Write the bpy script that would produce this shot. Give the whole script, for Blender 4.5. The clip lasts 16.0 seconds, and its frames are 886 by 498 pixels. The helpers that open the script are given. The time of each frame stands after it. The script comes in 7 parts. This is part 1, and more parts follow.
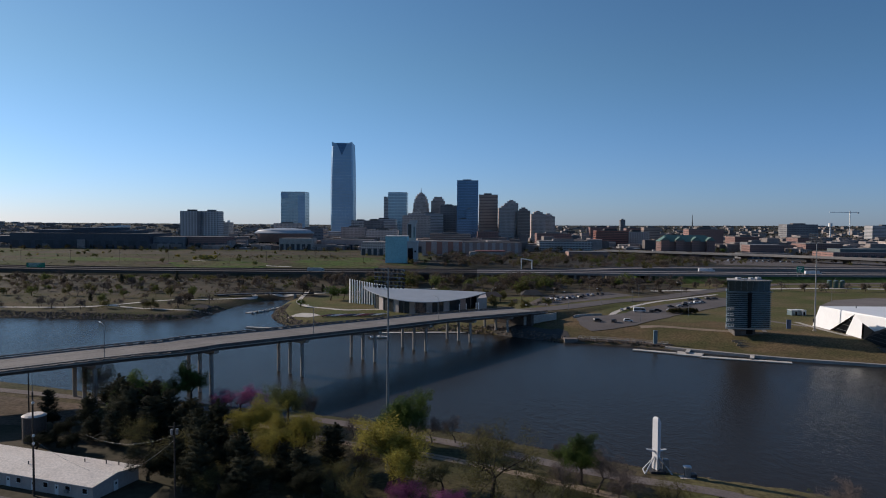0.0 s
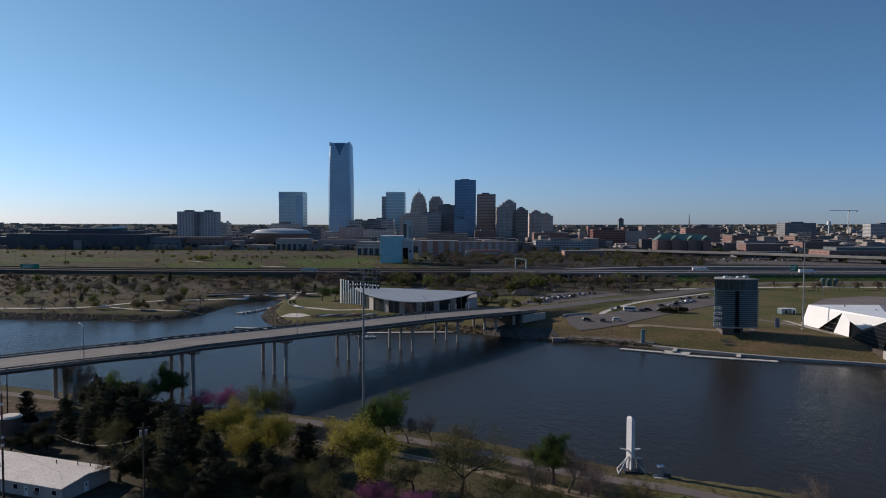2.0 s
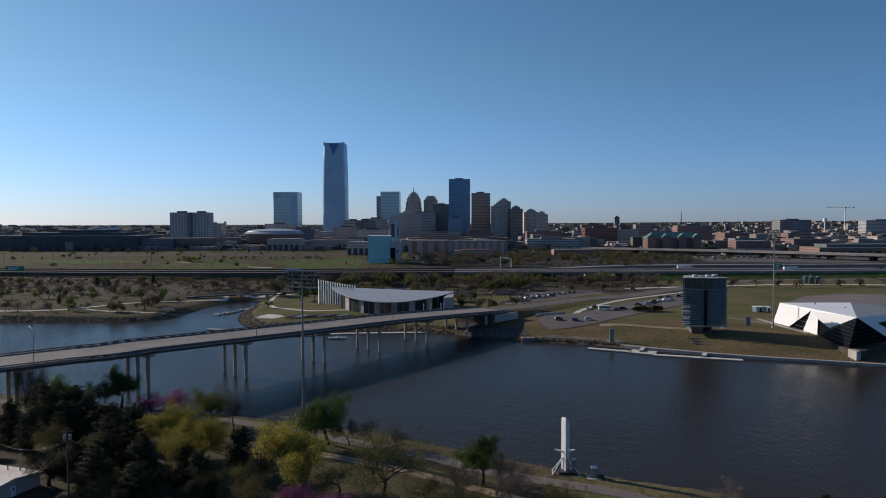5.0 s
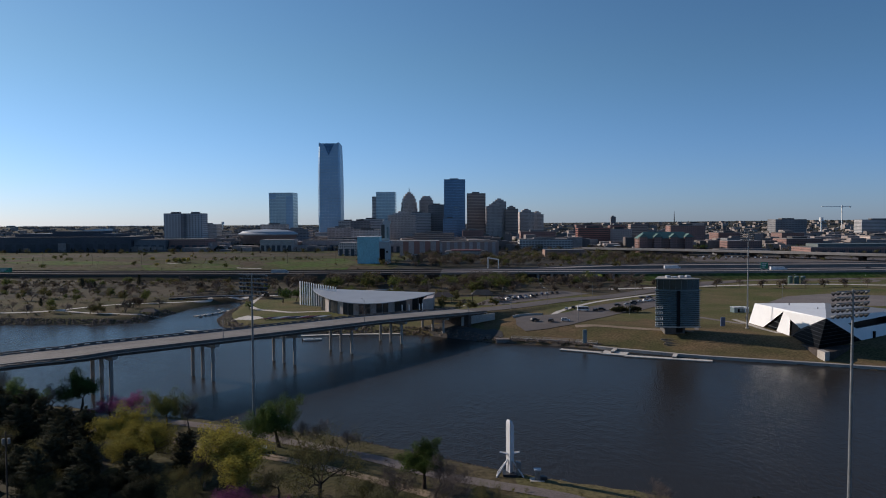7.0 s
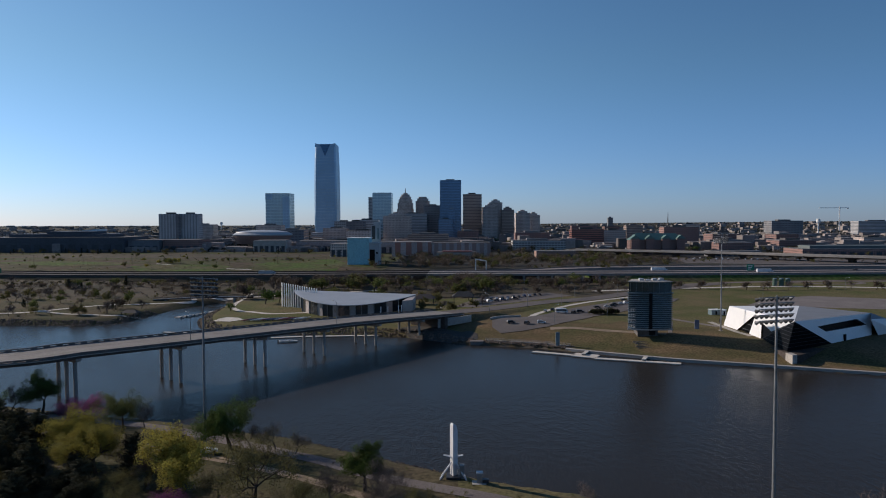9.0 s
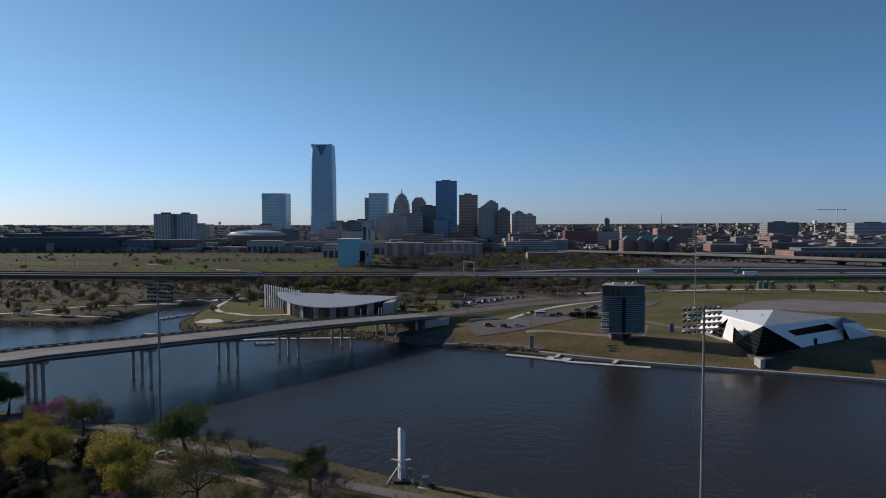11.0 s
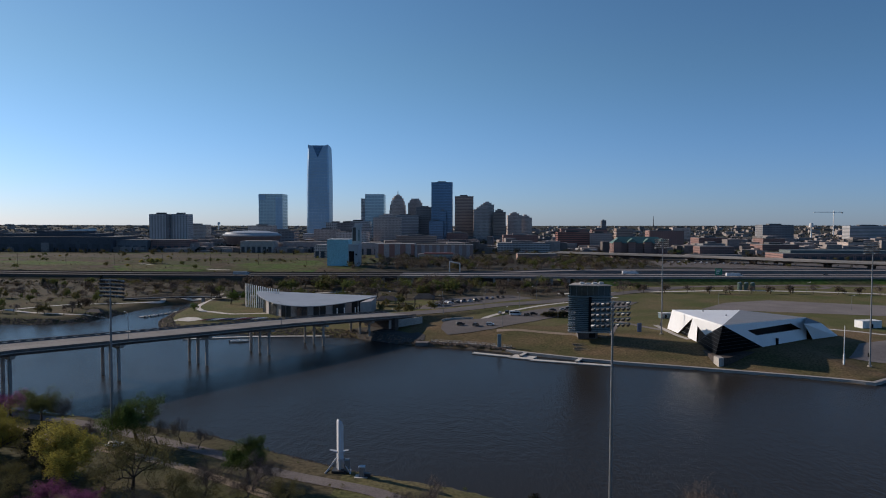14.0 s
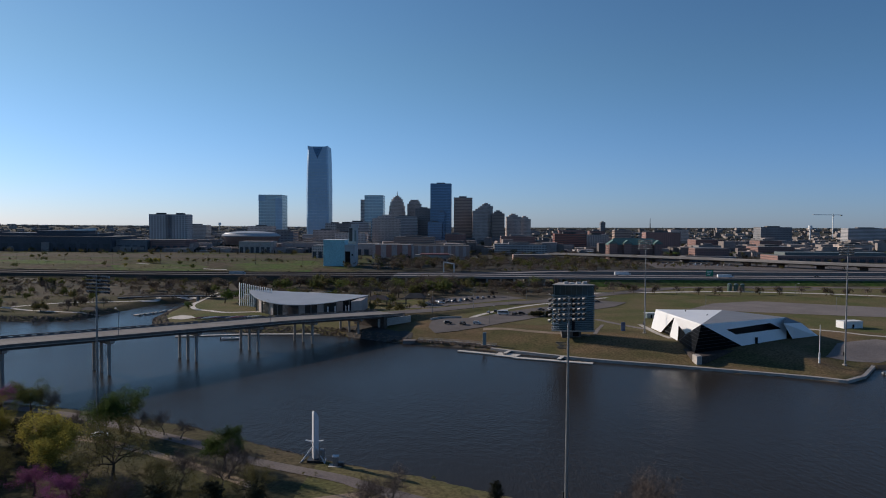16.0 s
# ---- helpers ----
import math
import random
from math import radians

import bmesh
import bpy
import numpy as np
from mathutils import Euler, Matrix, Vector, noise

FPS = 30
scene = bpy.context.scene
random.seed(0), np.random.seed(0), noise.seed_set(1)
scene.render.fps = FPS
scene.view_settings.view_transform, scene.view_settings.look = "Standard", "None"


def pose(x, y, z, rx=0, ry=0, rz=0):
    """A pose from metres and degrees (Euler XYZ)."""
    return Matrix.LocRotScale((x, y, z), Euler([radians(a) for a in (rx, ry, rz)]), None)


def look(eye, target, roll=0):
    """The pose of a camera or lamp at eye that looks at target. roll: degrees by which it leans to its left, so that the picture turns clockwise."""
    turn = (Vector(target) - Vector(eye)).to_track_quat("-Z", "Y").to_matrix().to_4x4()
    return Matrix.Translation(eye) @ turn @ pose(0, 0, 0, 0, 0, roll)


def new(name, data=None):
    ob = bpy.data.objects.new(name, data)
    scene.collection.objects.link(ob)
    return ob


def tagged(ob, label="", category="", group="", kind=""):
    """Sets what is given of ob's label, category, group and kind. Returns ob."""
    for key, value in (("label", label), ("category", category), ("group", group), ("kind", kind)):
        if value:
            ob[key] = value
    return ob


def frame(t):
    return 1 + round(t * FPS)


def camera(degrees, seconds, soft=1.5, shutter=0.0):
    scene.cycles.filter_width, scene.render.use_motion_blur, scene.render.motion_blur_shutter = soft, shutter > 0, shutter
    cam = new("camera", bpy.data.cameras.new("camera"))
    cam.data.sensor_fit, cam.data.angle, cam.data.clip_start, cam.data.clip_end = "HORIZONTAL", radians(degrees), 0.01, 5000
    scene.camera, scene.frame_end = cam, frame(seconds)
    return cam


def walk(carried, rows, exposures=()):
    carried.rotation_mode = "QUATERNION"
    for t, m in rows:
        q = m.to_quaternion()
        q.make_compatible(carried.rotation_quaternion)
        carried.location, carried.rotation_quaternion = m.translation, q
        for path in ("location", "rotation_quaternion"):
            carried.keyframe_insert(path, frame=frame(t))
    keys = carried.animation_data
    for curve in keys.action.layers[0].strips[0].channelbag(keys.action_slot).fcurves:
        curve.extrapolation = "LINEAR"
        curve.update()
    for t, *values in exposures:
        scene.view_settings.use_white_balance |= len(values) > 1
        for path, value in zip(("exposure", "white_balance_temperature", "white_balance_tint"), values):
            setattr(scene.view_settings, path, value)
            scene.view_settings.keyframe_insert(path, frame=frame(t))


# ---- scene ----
cam = camera(65.5, 16.0, soft=1.05)
PATH = [
    (0, (-2.39, -0.795, 58.929), (-2.437, 1.203, 58.852), 0.4),
    (0.5, (-1.152, -0.694, 58.93), (-1.199, 1.304, 58.853), 0.3),
    (1, (0.273, -0.566, 58.949), (0.226, 1.432, 58.872), 0.3),
    (1.5, (2.002, -0.347, 58.972), (1.954, 1.65, 58.894), 0.2),
    (2, (3.967, -0.349, 58.997), (3.919, 1.648, 58.919), 0.2),
    (2.5, (5.954, -0.291, 59.039), (5.906, 1.707, 58.961), 0.1),
    (3, (8.263, -0.307, 59.084), (8.215, 1.69, 59.005), -0.0),
    (3.5, (10.786, -0.158, 59.086), (10.736, 1.84, 59.007), -0.1),
    (4, (13.506, 0.111, 59.234), (13.457, 2.109, 59.154), -0.1),
    (6.5, (29.433, 0.475, 60.118), (29.381, 2.473, 60.037), -0.3),
    (7, (32.61, 0.12, 60.341), (32.559, 2.118, 60.26), -0.3),
    (7.5, (35.946, -0.019, 60.518), (35.894, 1.979, 60.436), -0.3),
    (8, (39.215, -0.277, 60.687), (39.162, 1.721, 60.606), -0.3),
    (8.5, (42.54, -0.632, 60.932), (42.488, 1.365, 60.85), -0.3),
    (9, (45.89, -0.909, 61.376), (45.836, 1.089, 61.296), -0.2),
    (11.3, (60.195, -3.113, 63.249), (60.139, -1.116, 63.169), -0.0),
    (11.5, (61.442, -3.352, 63.284), (61.385, -1.354, 63.206), -0.0),
    (12, (64.31, -4.058, 63.255), (64.253, -2.061, 63.177), 0.0),
    (12.5, (66.973, -5.022, 63.167), (66.916, -3.024, 63.089), 0.1),
    (13, (69.535, -5.952, 63.063), (69.477, -3.954, 62.985), 0.1),
    (13.5, (71.927, -7.09, 62.847), (71.868, -5.093, 62.77), 0.2),
    (14, (74.234, -8.286, 62.645), (74.174, -6.289, 62.569), 0.2),
    (14.5, (76.325, -9.654, 62.419), (76.265, -7.656, 62.344), 0.3),
    (15, (78.313, -11.25, 62.286), (78.251, -9.253, 62.212), 0.3),
    (15.5, (80.129, -13.009, 62.207), (80.067, -11.011, 62.134), 0.3),
    (16, (82.05, -14.72, 62.133), (81.985, -12.723, 62.061), 0.4),
]
walk(cam, [(t, look(eye, target, roll)) for t, eye, target, roll in PATH], [(0.0, 0.05, 5750, 12.0), (16.0, 0.05, 5750, 12.0)])

# ---- world and sun ----
SUN_DIR = Vector((-0.889 * 0.9272, 0.458 * 0.9272, 0.3746))
world = bpy.data.worlds.new("sky")
scene.world = world
world.use_nodes = True
_n, _l = world.node_tree.nodes, world.node_tree.links
_sky = _n.new("ShaderNodeTexSky")
_sky.sky_type, _sky.sun_disc = "NISHITA", False
_sky.sun_elevation, _sky.sun_rotation = radians(22.0), math.atan2(SUN_DIR.x, SUN_DIR.y)
_sky.air_density, _sky.dust_density, _sky.ozone_density = 1.0, 0.18, 5.0
_bg = _n["Background"]
_bg.inputs["Strength"].default_value = 0.0875
# thin bluish spring haze that pales the sky towards the horizon
_tc, _sep, _mr, _mix = _n.new("ShaderNodeTexCoord"), _n.new("ShaderNodeSeparateXYZ"), _n.new("ShaderNodeMapRange"), _n.new("ShaderNodeMix")
_mr.interpolation_type = "SMOOTHSTEP"
_mr.inputs["From Min"].default_value, _mr.inputs["From Max"].default_value = -0.02, 0.24
_mix.data_type, _mix.blend_type = "RGBA", "MULTIPLY"
_mix.inputs[0].default_value = 1.0
_hz = _n.new("ShaderNodeMix")
_hz.data_type = "RGBA"
_hz.inputs[6].default_value, _hz.inputs[7].default_value = (0.83, 0.93, 1.25, 1), (0.98, 1.0, 0.89, 1)
_l.new(_tc.outputs["Generated"], _sep.inputs[0])
_l.new(_sep.outputs["Z"], _mr.inputs["Value"])
_l.new(_mr.outputs["Result"], _hz.inputs[0])
_l.new(_sky.outputs["Color"], _mix.inputs[6])
_l.new(_hz.outputs[2], _mix.inputs[7])
# the sky deepens away from the sun's side
_dot, _az, _dim = _n.new("ShaderNodeVectorMath"), _n.new("ShaderNodeMapRange"), _n.new("ShaderNodeMix")
_dot.operation = "DOT_PRODUCT"
_dot.inputs[1].default_value = (-0.906, 0.423, 0.0)
_az.inputs["From Min"].default_value, _az.inputs["From Max"].default_value = -0.3, 0.9
_dim.data_type, _dim.blend_type = "RGBA", "MULTIPLY"
_dim.inputs[0].default_value = 1.0
_deep = _n.new("ShaderNodeMix")
_deep.data_type = "RGBA"
_deep.inputs[6].default_value, _deep.inputs[7].default_value = (0.73, 0.785, 0.87, 1), (1.12, 1.09, 1.04, 1)
_l.new(_tc.outputs["Generated"], _dot.inputs[0])
_l.new(_dot.outputs["Value"], _az.inputs["Value"])
_l.new(_az.outputs["Result"], _deep.inputs[0])
_l.new(_mix.outputs[2], _dim.inputs[6])
_l.new(_deep.outputs[2], _dim.inputs[7])
_l.new(_dim.outputs[2], _bg.inputs["Color"])
sun = new("sun", bpy.data.lights.new("sun", "SUN"))
sun.data.energy, sun.data.angle, sun.data.color = 4.6, radians(0.55), (1.0, 0.82, 0.62)
sun.matrix_world = look(SUN_DIR * 100, (0, 0, 0))


# ---- materials ----
def mat(name, col, rough=0.8, col2=None, scale=0.3, fine=4.0, bump=0.2, metal=0.0, rand=0.0, island=0.0, spec=0.5, detail=6.0, grain=0.2):
    """A surface with colour variation at two scales, relief and optional variation per object or per island."""
    m = bpy.data.materials.new(name)
    m.use_nodes = True
    nt = m.node_tree
    n, l = nt.nodes, nt.links
    b = n["Principled BSDF"]
    b.inputs["Roughness"].default_value, b.inputs["Metallic"].default_value = rough, metal
    b.inputs["Specular IOR Level"].default_value = spec
    geo = n.new("ShaderNodeNewGeometry")
    big = n.new("ShaderNodeTexNoise")
    big.inputs["Scale"].default_value, big.inputs["Detail"].default_value = scale, detail
    small = n.new("ShaderNodeTexNoise")
    small.inputs["Scale"].default_value, small.inputs["Detail"].default_value = fine, 4.0
    l.new(geo.outputs["Position"], big.inputs["Vector"])
    l.new(geo.outputs["Position"], small.inputs["Vector"])
    ramp = n.new("ShaderNodeMapRange")
    ramp.inputs["From Min"].default_value, ramp.inputs["From Max"].default_value = 0.35, 0.65
    l.new(big.outputs["Fac"], ramp.inputs["Value"])
    mix = n.new("ShaderNodeMix")
    mix.data_type = "RGBA"
    c2 = col2 or tuple(c * 0.72 for c in col)
    mix.inputs[6].default_value, mix.inputs[7].default_value = (*col, 1), (*c2, 1)
    l.new(ramp.outputs["Result"], mix.inputs[0])
    hsv = n.new("ShaderNodeHueSaturation")
    l.new(mix.outputs[2], hsv.inputs["Color"])
    val = n.new("ShaderNodeMapRange")
    val.inputs["From Min"].default_value, val.inputs["From Max"].default_value = 0.3, 0.7
    val.inputs["To Min"].default_value, val.inputs["To Max"].default_value = 1 - grain, 1 + grain
    l.new(small.outputs["Fac"], val.inputs["Value"])
    last = val.outputs["Result"]
    for amount, node, socket in ((rand, "ShaderNodeObjectInfo", "Random"), (island, "ShaderNodeNewGeometry", "Random Per Island")):
        if amount:
            r = n.new(node)
            mr = n.new("ShaderNodeMapRange")
            mr.inputs["To Min"].default_value, mr.inputs["To Max"].default_value = 1 - amount, 1 + amount
            l.new(r.outputs[socket], mr.inputs["Value"])
            mul = n.new("ShaderNodeMath")
            mul.operation = "MULTIPLY"
            l.new(last, mul.inputs[0])
            l.new(mr.outputs["Result"], mul.inputs[1])
            last = mul.outputs["Value"]
    l.new(last, hsv.inputs["Value"])
    l.new(hsv.outputs["Color"], b.inputs["Base Color"])
    if bump:
        bp = n.new("ShaderNodeBump")
        bp.inputs["Strength"].default_value, bp.inputs["Distance"].default_value = bump, 0.1
        l.new(small.outputs["Fac"], bp.inputs["Height"])
        l.new(bp.outputs["Normal"], b.inputs["Normal"])
    return m


def leaf_mat(name, col, rand=0.2):
    m = mat(name, col, 0.85, None, 0.5, 2.0, 0.0, rand=rand, island=0.3, spec=0.08)
    n, l = m.node_tree.nodes, m.node_tree.links
    b, out = n["Principled BSDF"], n["Material Output"]
    tr = n.new("ShaderNodeBsdfTranslucent")
    src = b.inputs["Base Color"].links[0].from_socket
    l.new(src, tr.inputs["Color"])
    ms = n.new("ShaderNodeMixShader")
    ms.inputs[0].default_value = 0.3
    l.new(b.outputs[0], ms.inputs[1])
    l.new(tr.outputs[0], ms.inputs[2])
    l.new(ms.outputs[0], out.inputs["Surface"])
    return m


def water_mat():
    """Silty river water: ripples in two sizes, wind streaks, and a little light scattered back by the silt."""
    m = bpy.data.materials.new("river_water")
    m.use_nodes = True
    n, l = m.node_tree.nodes, m.node_tree.links
    b = n["Principled BSDF"]
    b.inputs["Roughness"].default_value, b.inputs["IOR"].default_value = 0.2, 1.33
    b.inputs["Specular IOR Level"].default_value = 0.075
    geo = n.new("ShaderNodeNewGeometry")

    def waves(scale, detail, stretch, turn):
        mp, tx = n.new("ShaderNodeMapping"), n.new("ShaderNodeTexNoise")
        mp.inputs["Rotation"].default_value, mp.inputs["Scale"].default_value = (0, 0, radians(turn)), (1.0, stretch, 1.0)
        tx.inputs["Scale"].default_value, tx.inputs["Detail"].default_value = scale, detail
        l.new(geo.outputs["Position"], mp.inputs["Vector"])
        l.new(mp.outputs[0], tx.inputs["Vector"])
        return tx.outputs["Fac"]

    def scaled(socket, a, c, lo, hi):
        k = n.new("ShaderNodeMapRange")
        k.inputs["From Min"].default_value, k.inputs["From Max"].default_value = a, c
        k.inputs["To Min"].default_value, k.inputs["To Max"].default_value = lo, hi
        l.new(socket, k.inputs["Value"])
        return k.outputs["Result"]
    calm = scaled(waves(0.02, 3.0, 0.4, 20), 0.38, 0.62, 0.35, 1.0)
    last = None
    for tex, dist in ((waves(0.6, 3.0, 0.38, 28), 0.28), (waves(1.7, 4.0, 0.45, 40), 0.18)):
        bp = n.new("ShaderNodeBump")
        bp.inputs["Distance"].default_value = dist
        l.new(calm, bp.inputs["Strength"])
        l.new(tex, bp.inputs["Height"])
        if last is not None:
            l.new(last, bp.inputs["Normal"])
        last = bp.outputs["Normal"]
    l.new(last, b.inputs["Normal"])
    mix = n.new("ShaderNodeMix")
    mix.data_type = "RGBA"
    mix.inputs[6].default_value, mix.inputs[7].default_value = (0.033, 0.0295, 0.026, 1), (0.0265, 0.0245, 0.0225, 1)
    l.new(waves(0.012, 2.0, 1.0, 0), mix.inputs[0])
    l.new(mix.outputs[2], b.inputs["Base Color"])
    return m


def glass_mat(name, col, rough=0.12, metal=0.0, spec=0.8, scale=0.02):
    return mat(name, col, rough, tuple(c * 0.8 for c in col), scale, 0.3, 0.0, metal=metal, spec=spec)


def facade_mat(name, wall, win, floor_h=4.0, bay=3.2, sill=0.45, pier=0.3, rough=0.7, glass_rough=0.15, rand=0.12, metal=0.0):
    """A far facade whose windows stand in rows, floor by floor, by the object's own coordinates."""
    m = mat(name, wall, rough, None, 0.03, 0.5, 0.0, rand=rand, metal=metal)
    n, l = m.node_tree.nodes, m.node_tree.links
    b = n["Principled BSDF"]
    src = b.inputs["Base Color"].links[0].from_socket
    tc = n.new("ShaderNodeTexCoord")
    sep = n.new("ShaderNodeSeparateXYZ")
    l.new(tc.outputs["Object"], sep.inputs[0])

    def math_node(op, a, bb):
        k = n.new("ShaderNodeMath")
        k.operation = op
        for i, v in enumerate((a, bb)):
            if isinstance(v, (int, float)):
                k.inputs[i].default_value = v
            else:
                l.new(v, k.inputs[i])
        return k.outputs[0]
    across = math_node("ADD", sep.outputs["X"], sep.outputs["Y"])
    fz = math_node("FRACT", math_node("DIVIDE", sep.outputs["Z"], floor_h), 0.0)
    fx = math_node("FRACT", math_node("DIVIDE", across, bay), 0.0)
    win_on = math_node("MULTIPLY", math_node("GREATER_THAN", fz, sill), math_node("GREATER_THAN", fx, pier))
    geo = n.new("ShaderNodeNewGeometry")
    sn = n.new("ShaderNodeSeparateXYZ")
    l.new(geo.outputs["Normal"], sn.inputs[0])
    side = math_node("LESS_THAN", math_node("ABSOLUTE", sn.outputs["Z"], 0.0), 0.5)
    win_on = math_node("MULTIPLY", win_on, side)
    mix = n.new("ShaderNodeMix")
    mix.data_type = "RGBA"
    l.new(win_on, mix.inputs[0])
    l.new(src, mix.inputs[6])
    mix.inputs[7].default_value = (*win, 1)
    l.new(mix.outputs[2], b.inputs["Base Color"])
    mr = n.new("ShaderNodeMapRange")
    mr.inputs["To Min"].default_value, mr.inputs["To Max"].default_value = rough, glass_rough
    l.new(win_on, mr.inputs["Value"])
    l.new(mr.outputs["Result"], b.inputs["Roughness"])
    return m


